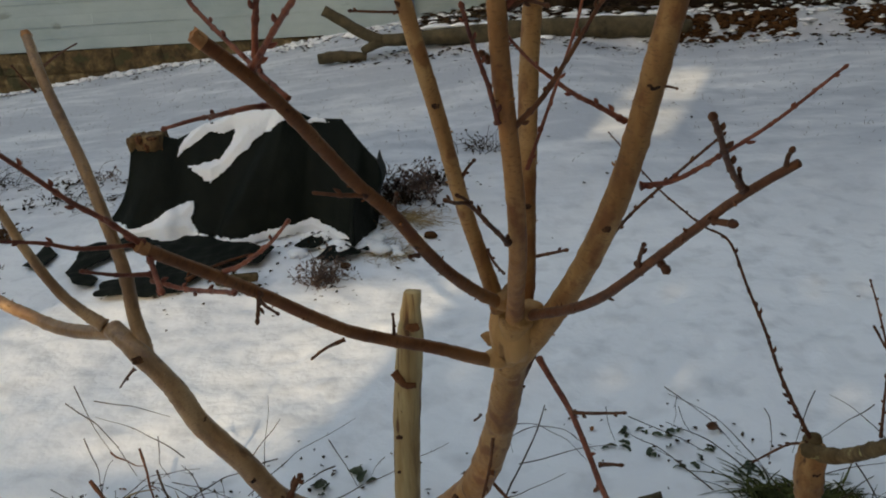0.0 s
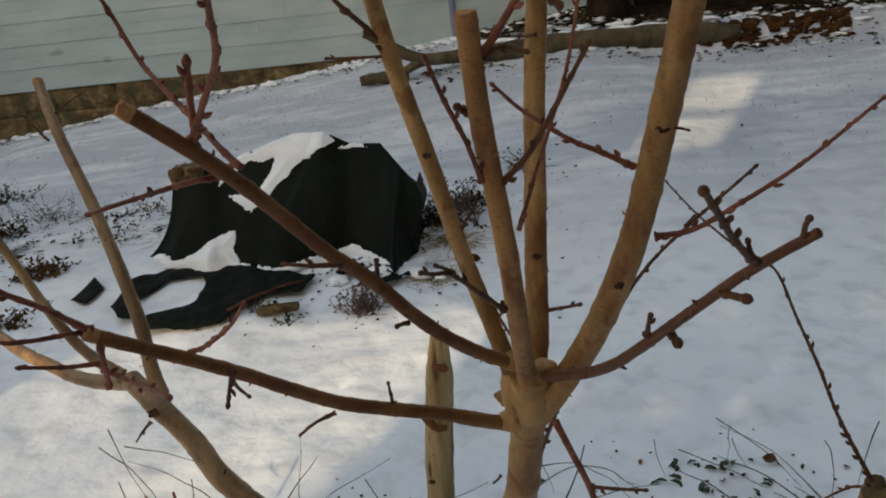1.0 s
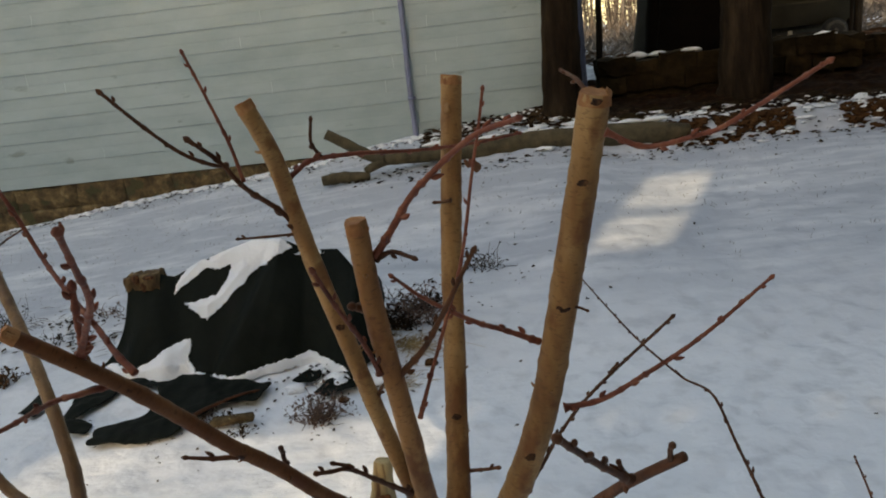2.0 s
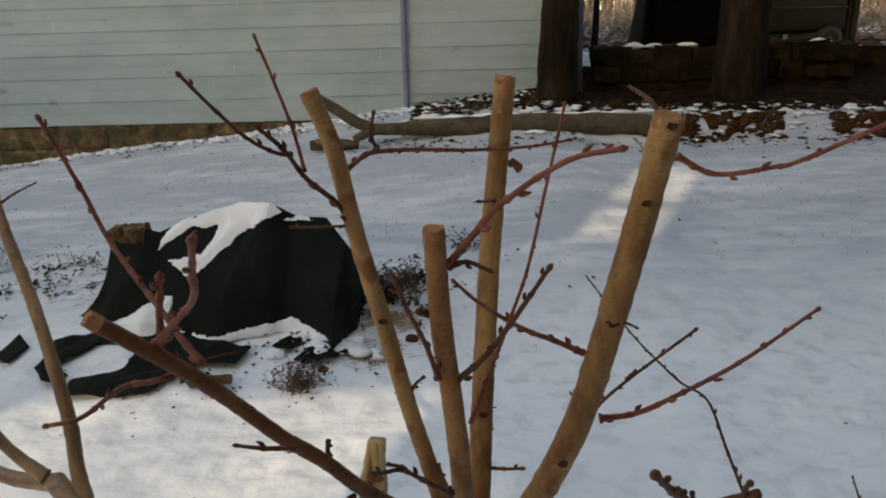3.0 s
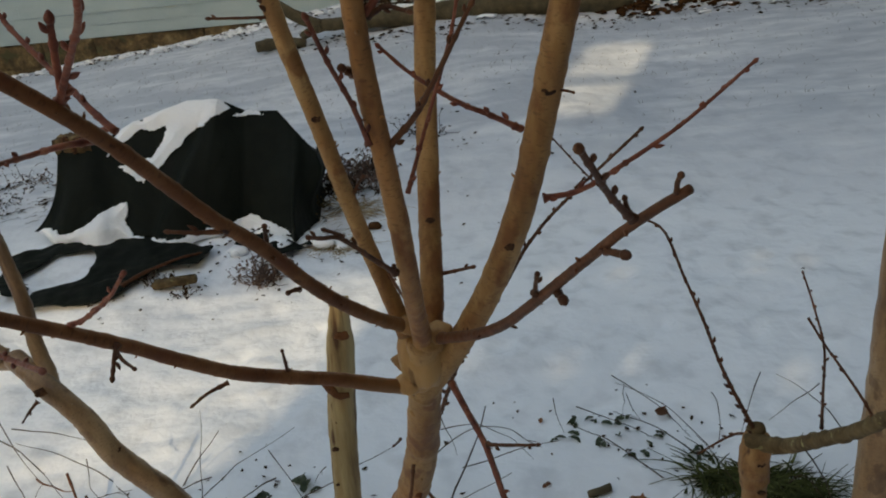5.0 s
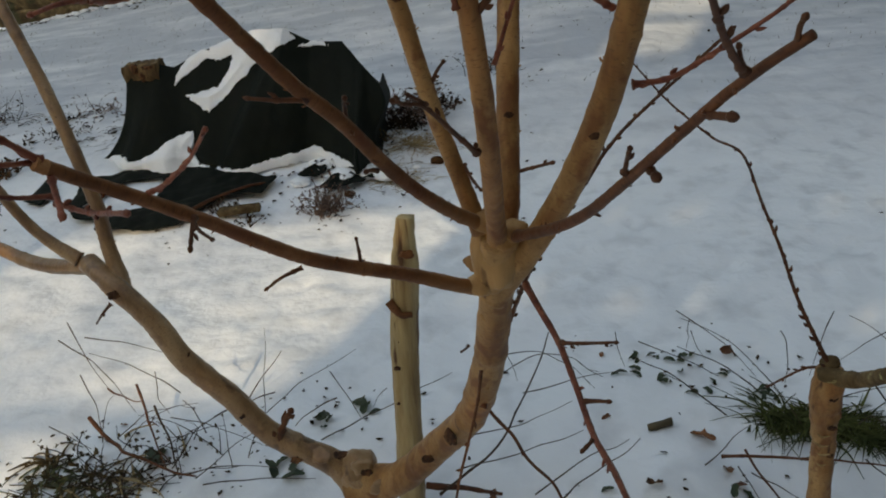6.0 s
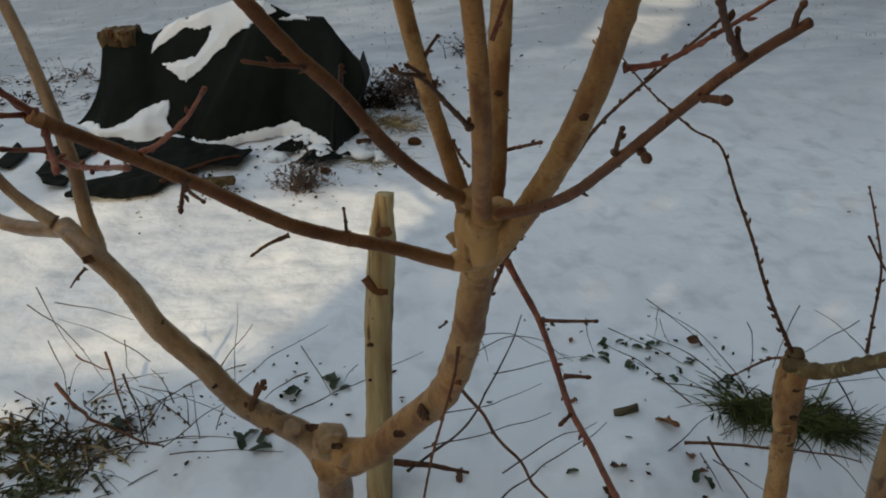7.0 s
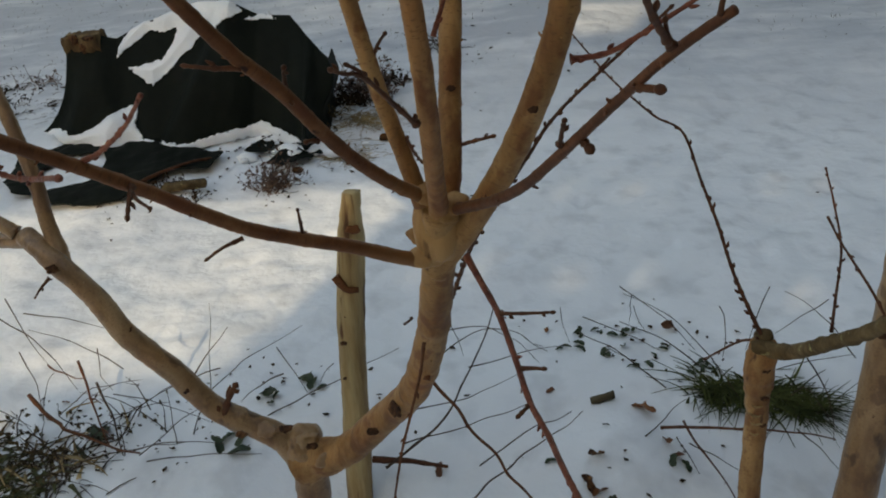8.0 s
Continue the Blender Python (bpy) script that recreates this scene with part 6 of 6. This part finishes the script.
    stem([(-0.758, 1.9, 0.019), (-0.655, 1.95, 0.082), (-0.572, 1.98, 0.113)], 0.0017, left)
    stem([(-0.242, 2.05, 0.172), (-0.267, 2.05, 0.143), (-0.287, 2.05, 0.114)], 0.0014, left)


make_brambles()


# ---- the fallen branch and the bank ----
def make_fallen():
    fallen = thing("fallen_log", (0.3, 8.1, 0.5), "fallen grey-brown log with a forked end, snow along it", "log")
    v, f = tube([(-0.882, 8.00, 0.613), (-0.486, 8.05, 0.610), (-0.061, 8.10, 0.605), (0.476, 8.13, 0.612), (1.173, 8.12, 0.605), (1.70, 8.11, 0.585), (2.05, 8.12, 0.56)], lambda s: 0.055 + 0.050 * smooth(0, 0.5, s) - 0.035 * smooth(0.9, 1.0, s), 14, 0.06, 0.16, 1.2)
    mesh_part("stem", v, f, LOG_BARK, fallen)
    v, f = tube([(-0.80, 8.0, 0.613), (-0.95, 8.0, 0.68), (-1.101, 8.00, 0.777), (-1.307, 7.98, 0.914)], lambda s: 0.055 - 0.008 * s, 12, 0.05, 0.12, 2.2)
    mesh_part("fork", v, f, LOG_BARK, fallen)
    v, f = tube([(-0.80, 8.0, 0.61), (-0.92, 7.97, 0.56), (-0.98, 7.95, 0.53)], lambda s: 0.055 - 0.02 * s, 12, 0.05, 0.12, 3.2)
    mesh_part("fork", v, f, LOG_BARK, fallen)
    verts, faces = [], []
    for k in range(9):
        r = random.Random(k)
        x = -0.3 + 0.26 * k
        p = tube([(x - 0.14, 8.12 + 0.012 * k, 0.69), (x, 8.12 + 0.012 * k, 0.705), (x + 0.12 + r.uniform(0, 0.06), 8.13 + 0.012 * k, 0.69)], lambda s: 0.045 * math.sin(math.pi * (0.1 + 0.8 * s)), 8, 0.04, 0.3, k)
        o = len(verts)
        verts += [Vector((q.x, q.y, 0.69 + (q.z - 0.69) * 0.55)) for q in p[0]]
        faces += [tuple(i + o for i in face) for face in p[1]]
    mesh_part("snow_patch", verts, faces, SNOW_LUMP, fallen)
    piece = thing("bark_piece", (-1.17, 8.0, 0.45), "short weathered piece of split wood on snow", "wood")
    v, f = tube([(-1.40, 7.98, 0.475), (-1.18, 7.98, 0.49), (-0.95, 7.97, 0.475)], lambda s: 0.055 - 0.02 * abs(s - 0.4), 10, 0.05, 0.25, 8.8)
    mesh_part("split_wood", v, f, LOG_BARK, piece)


make_fallen()


def make_bank():
    """Clods of bare earth along the edge of the terrace."""
    r = random.Random(31)
    clods, crumbs, rubble = [], [], []
    for i in range(1500):
        x = 1.7 + r.uniform(0, 4.6)
        y = 8.12 + r.gauss(0, 0.06) + 0.08 * noise.noise(Vector((x * 2, 0, 0)))
        if noise.noise(Vector((x * 1.7, 3, 0))) + 0.5 * noise.noise(Vector((x * 6, y * 6, 1))) > -0.15:
            clods.append((x, y, ground_z(x, y) + 0.006, r.uniform(0.006, 0.040), i * 1.7, 0.6))
    for i in range(150):
        x, y = r.uniform(1.4, 6.2), 8.14 + r.gauss(0, 0.10)
        crumbs.append((x, y, ground_z(x, y) + 0.012, r.uniform(0.008, 0.045), i * 1.1, 0.35))
    for i in range(160):
        x, y = r.uniform(1.0, 5.8), r.gauss(9.3, 0.28)
        rubble.append((x, y, ground_z(x, y), r.uniform(0.025, 0.10), i * 2.3, 0.6))
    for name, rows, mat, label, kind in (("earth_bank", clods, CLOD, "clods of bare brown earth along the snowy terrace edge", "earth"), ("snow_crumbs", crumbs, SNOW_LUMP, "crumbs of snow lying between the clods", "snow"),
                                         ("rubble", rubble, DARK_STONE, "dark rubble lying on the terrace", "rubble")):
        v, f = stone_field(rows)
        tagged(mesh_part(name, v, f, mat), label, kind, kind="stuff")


make_bank()


def make_soil():
    """Bare soil of the terrace, which comes through the thin snow in patches."""
    nx, ny = 150, 60
    verts = []
    for j in range(ny + 1):
        for i in range(nx + 1):
            x, y = 0.6 + 6.0 * i / nx, 8.45 + 2.4 * j / ny
            q = Vector((x, y, 0))
            edge = smooth(8.45, 9.0, y) * smooth(0.6, 1.2, x)
            lift = 0.05 * (noise.noise(q * 2.3) + 0.6 * noise.noise(q * 7) + 0.4 * noise.noise(q * 17)) + 0.045 * edge - 0.018 + 0.03 * smooth(9.0, 9.4, y) + 0.02 * smooth(2.2, 3.2, x)
            verts.append((x, y, ground_z(x, y) + lift))
    w = nx + 1
    faces = [(j * w + i, j * w + i + 1, (j + 1) * w + i + 1, (j + 1) * w + i) for j in range(ny) for i in range(nx)]
    tagged(mesh_part("soil", verts, faces, EARTH), "bare dark soil showing through snow on the terrace", "soil", kind="structure")


make_soil()


def make_low_walls():
    for name, x0, x1, y, z1, rows in (("low_wall_near", 1.5, 4.2, 10.0, 1.20, 3), ("low_wall_far", 3.4, 7.5, 10.6, 1.10, 3)):
        wall = thing(name, ((x0 + x1) / 2, y, 0.7), "low dark dry-stone wall with snow on top", "wall", kind="structure")
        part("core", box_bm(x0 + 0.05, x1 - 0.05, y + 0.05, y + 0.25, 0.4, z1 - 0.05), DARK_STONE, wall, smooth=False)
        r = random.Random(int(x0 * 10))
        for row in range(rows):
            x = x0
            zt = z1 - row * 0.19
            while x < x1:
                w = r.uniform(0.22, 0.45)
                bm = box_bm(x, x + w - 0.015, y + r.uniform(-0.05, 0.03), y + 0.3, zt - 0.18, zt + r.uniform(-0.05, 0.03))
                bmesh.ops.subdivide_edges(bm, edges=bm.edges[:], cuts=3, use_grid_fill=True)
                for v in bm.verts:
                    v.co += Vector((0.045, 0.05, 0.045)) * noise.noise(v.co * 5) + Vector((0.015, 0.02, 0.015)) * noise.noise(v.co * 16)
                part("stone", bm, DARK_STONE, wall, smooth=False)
                x += w
        verts, faces = [], []
        for k in range(int((x1 - x0) / 0.3)):
            a = x0 + 0.3 * k + r.uniform(0, 0.1)
            p = tube([(a, y + 0.12, z1 + 0.005), (a + 0.12, y + 0.10, z1 + 0.02), (a + r.uniform(0.2, 0.3), y + 0.12, z1 + 0.005)], lambda s: 0.034 * math.sin(math.pi * (0.1 + 0.8 * s)), 8, 0.05, 0.4, k)
            if r.random() < 0.75:
                continue
            o = len(verts)
            verts += p[0]
            faces += [tuple(i + o for i in face) for face in p[1]]
        mesh_part("snow_patch", verts, faces, SNOW_LUMP, wall)


make_low_walls()


def big_trunk(x, y, r0, height, seed, label):
    t = thing("large_tree", (x, y, ground_z(x, y)), label, "tree")
    g = ground_z(x, y)
    v, f = tube([(x - 0.02, y, g - 0.1), (x, y, g + 0.4), (x + 0.03, y, g + 1.5), (x + 0.02, y + 0.05, g + height)], lambda s: r0 * (1 - 0.3 * s) + r0 * 0.22 * math.exp(-s * 30), 24, 0.07, 0.12, seed)
    mesh_part("trunk", v, f, OLD_BARK, t)
    # Unseen limbs and twigs overhead, made dense to dim the far snow.
    r = random.Random(int(seed * 10))
    pieces = []
    for k in range(18):
        a, z = 2.4 * k + r.uniform(-0.4, 0.4), g + height * r.uniform(0.55, 0.98)
        l = r.uniform(2.6, 4.8)
        p = Vector((x + 0.02, y + 0.04, z))
        q = p + Vector((math.cos(a) * l, math.sin(a) * l, l * r.uniform(0.25, 0.8)))
        mid = p.lerp(q, 0.5) + Vector((0, 0, 0.2))
        v, f = tube([p, mid, q], lambda s: r0 * 0.40 * (1 - 0.75 * s), 9, 0.12, 0.1, k)
        mesh_part("limb", v, f, OLD_BARK, t)
        for _ in range(13):
            s = r.uniform(0.2, 1.0)
            c = p.lerp(mid, s * 2) if s < 0.5 else mid.lerp(q, s * 2 - 1)
            e = c + Vector((r.gauss(0, 0.6), r.gauss(0, 0.6), r.uniform(0.1, 0.9)))
            pieces.append(tube([c, c.lerp(e, 0.5) + Vector((0, 0, 0.05)), e], lambda s: 0.034 * (1 - 0.6 * s), 5, 0.3, 0.0, k))
            for _ in range(16):
                c2 = c.lerp(e, r.uniform(0.2, 1.0))
                e2 = c2 + Vector((r.gauss(0, 0.4), r.gauss(0, 0.4), r.gauss(0.1, 0.3)))
                pieces.append(tube([c2, e2], lambda s: 0.030 * (1 - 0.6 * s), 3, 0.9, 0.0, k))
    v, f = join_mesh(pieces)
    tagged(mesh_part("shade_crown", v, f, OLD_BARK, t), kind="stuff")


big_trunk(1.00, 8.95, 0.20, 6.0, 1.1, "large dark-barked trunk at the corner of the house")
big_trunk(2.95, 9.35, 0.26, 6.5, 2.7, "large dark trunk standing on the terrace")


def make_trailer():
    tr = thing("parked_trailer", (4.6, 12.4, 1.0), "dark olive utility trailer parked behind low walls", "trailer")
    body = part("body", box_bm(3.75, 5.15, 12.0, 13.4, 1.28, 2.5, 0.03), PANEL, tr)
    for z in (1.55, 1.95):
        part("rib", box_bm(3.74, 5.16, 11.985, 12.0, z, z + 0.04, 0.004), PANEL, body)
    part("chassis", box_bm(3.8, 5.1, 12.2, 13.2, 1.16, 1.27, 0.01), STEEL, tr)
    for x in (4.93,):
        bm = bmesh.new()
        bmesh.ops.create_cone(bm, cap_ends=True, segments=28, radius1=0.17, radius2=0.17, depth=0.12)
        bmesh.ops.bevel(bm, geom=[e for e in bm.edges if abs(e.calc_face_angle(0)) > 1], offset=0.03, segments=3, affect="EDGES")
        bm.transform(pose(x, 11.98, 1.17, 90, 0, 0))
        wheel = part("wheel", bm, RUBBER, tr)
        v, f = tube([(x + 0.115 * math.cos(a), 11.918, 1.17 + 0.115 * math.sin(a)) for a in [k * math.pi / 10 for k in range(21)]], lambda s: 0.020, 8, 0.02, 0.0)
        mesh_part("rim", v, f, STEEL, wheel, "dull grey wheel rim")
        bm = bmesh.new()
        bmesh.ops.create_cone(bm, cap_ends=True, segments=16, radius1=0.035, radius2=0.028, depth=0.03)
        bm.transform(pose(x, 11.912, 1.17, 90, 0, 0))
        part("hub", bm, STEEL, wheel)
    for x, z in ((4.22, 1.13), (4.36, 1.17)):
        part("prop", box_bm(x, x + 0.05, 12.05, 12.10, z - 0.12, z + 0.06, 0.006), WALL, tr, "pale prop under the body")
    cov = thing("covered_machine", (3.05, 12.3, 1.0), "tall dark covered machine in the shade", "machine")
    bm = box_bm(2.46, 3.85, 11.9, 13.2, 0.9, 2.7, 0.12)
    bmesh.ops.subdivide_edges(bm, edges=bm.edges[:], cuts=4, use_grid_fill=True)
    for v in bm.verts:
        v.co += Vector((0.05, 0.05, 0.04)) * noise.noise(v.co * 2.2)
        v.co.x += 0.12 * (v.co.z - 1.2) * (v.co.x < 2.9)
    part("cover", bm, DARK_SHEET, cov)


make_trailer()


def make_far():
    """Sunlit brush, leaf-strewn snow and thin trees beyond the terrace."""
    for i, (x, y, r0) in enumerate(((5.25, 12.3, 0.05), (5.42, 12.5, 0.04), (5.75, 13.2, 0.06), (2.15, 14.5, 0.06))):
        t = thing("thin_tree", (x, y, ground_z(x, y)), "thin bare tree trunk behind the walls", "tree", "thin trees behind the terrace")
        g = ground_z(x, y)
        v, f = tube([(x, y, g - 0.1), (x + 0.04, y, g + 1.2), (x - 0.03, y, g + 3.6)], lambda s: r0 * (1 - 0.5 * s), 10, 0.12, 0.12, i)
        mesh_part("trunk", v, f, OLD_BARK, t)
    r = random.Random(77)
    verts, faces = [], []
    for _ in range(9000):
        y = 14.5 + 30 * r.random() ** 1.6
        x = r.uniform(0.08, 0.60) * y
        if noise.noise(Vector((x * 0.9, y * 0.5, 3))) < -0.12:
            continue
        g = ground_z(x, y)
        h = r.uniform(0.1, 1.0) ** 1.6 * (0.10 + (y - 14) / 14)
        a, l = r.uniform(0, 6.28), r.uniform(0.1, 0.8)
        w, o = r.uniform(0.012, 0.04), len(verts)
        side = Vector((w, 0, 0))
        for t in (0, 0.5, 1):
            c = Vector((x + l * t * math.cos(a), y + l * t * math.sin(a), g + h * t * (1.25 - 0.5 * t)))
            verts += [c - side * (1 - 0.7 * t), c + side * (1 - 0.7 * t)]
        faces += [(o, o + 1, o + 3, o + 2), (o + 2, o + 3, o + 5, o + 4)]
    tagged(mesh_part("brush", verts, faces, BRUSH), "sunlit tan brush and dry grass beyond the yard", "brush", kind="stuff")
    rows = []
    for i in range(900):
        y = r.uniform(12.6, 30)
        x = r.uniform(0.10, 0.55) * y
        if noise.noise(Vector((x * 0.8, y * 0.7, 9))) > -0.15:
            rows.append((x, y, ground_z(x, y), r.uniform(0.04, 0.16), i * 1.3, 0.35))
    v, f = stone_field(rows)
    tagged(mesh_part("fallen_leaves", v, f, CLOD), "heaps of brown fallen leaves on the far snow", "leaves", kind="stuff")
    pieces = []
    for k in range(520):
        y = r.uniform(32, 60)
        x, h = r.uniform(0.02, 0.60) * y, r.uniform(3.0, 7.5)
        g = ground_z(x, y)
        lean = Vector((r.gauss(0, 0.35), r.gauss(0, 0.3), h))
        p = Vector((x, y, g - 0.1))
        pieces.append(tube([p, p + lean * 0.5 + Vector((r.gauss(0, 0.12), 0, 0)), p + lean], lambda s: 0.055 * (1 - 0.7 * s), 4, 1.2, 0.0, k))
        for _ in range(7):
            c = p + lean * r.uniform(0.15, 0.95)
            e = c + Vector((r.gauss(0, 0.8), r.gauss(0, 0.5), r.uniform(0.1, 1.1)))
            pieces.append(tube([c, e], lambda s: 0.030 * (1 - 0.6 * s), 3, 0.8, 0.0, k))
    v, f = join_mesh(pieces)
    tagged(mesh_part("thicket", v, f, BRUSH), "far thicket of bare sunlit saplings", "thicket", kind="stuff")


make_far()


def make_screen_tree():
    """An unseen tall bare tree far behind, added so its twigs break up the low sun."""
    x, y = -42.0, -60.0
    old = thing("screen_tree", (x, y, 0), "unseen tall bare tree added to thin the low sun", "tree")
    v, f = tube([(x, y, -0.3), (x + 0.2, y, 14), (x + 0.6, y, 30)], lambda s: 0.7 * (1 - 0.75 * s), 12, 1.0, 0.08, 3.3)
    mesh_part("trunk", v, f, OLD_BARK, old)
    r = random.Random(5)
    pieces = []
    # Twigs fill only the stretch that the sun's rays to the left snow cross.
    for k in range(2200):
        c = Vector((r.uniform(-52.0, -29.6), y + r.gauss(0, 1.5), r.uniform(21, 35)))
        e = c + Vector((r.gauss(0, 0.9), r.gauss(0, 0.6), r.uniform(0.4, 1.8)))
        e.x = min(e.x, -29.4)
        pieces.append(tube([c, e], lambda s: 0.075 * (1 - 0.5 * s), 4, 3.0, 0.0, k))
    for k in range(26):
        a = Vector((x + 0.3, y, r.uniform(10, 28)))
        e = Vector((r.uniform(-52, -30), y + r.gauss(0, 1.5), a.z + r.uniform(3, 7)))
        pieces.append(tube([a, a.lerp(e, 0.5) + Vector((0, 0, 0.5)), e], lambda s: 0.22 * (1 - 0.8 * s), 6, 1.5, 0.0, k))
    v, f = join_mesh(pieces)
    tagged(mesh_part("shade_crown", v, f, OLD_BARK, old), kind="stuff")


make_screen_tree()
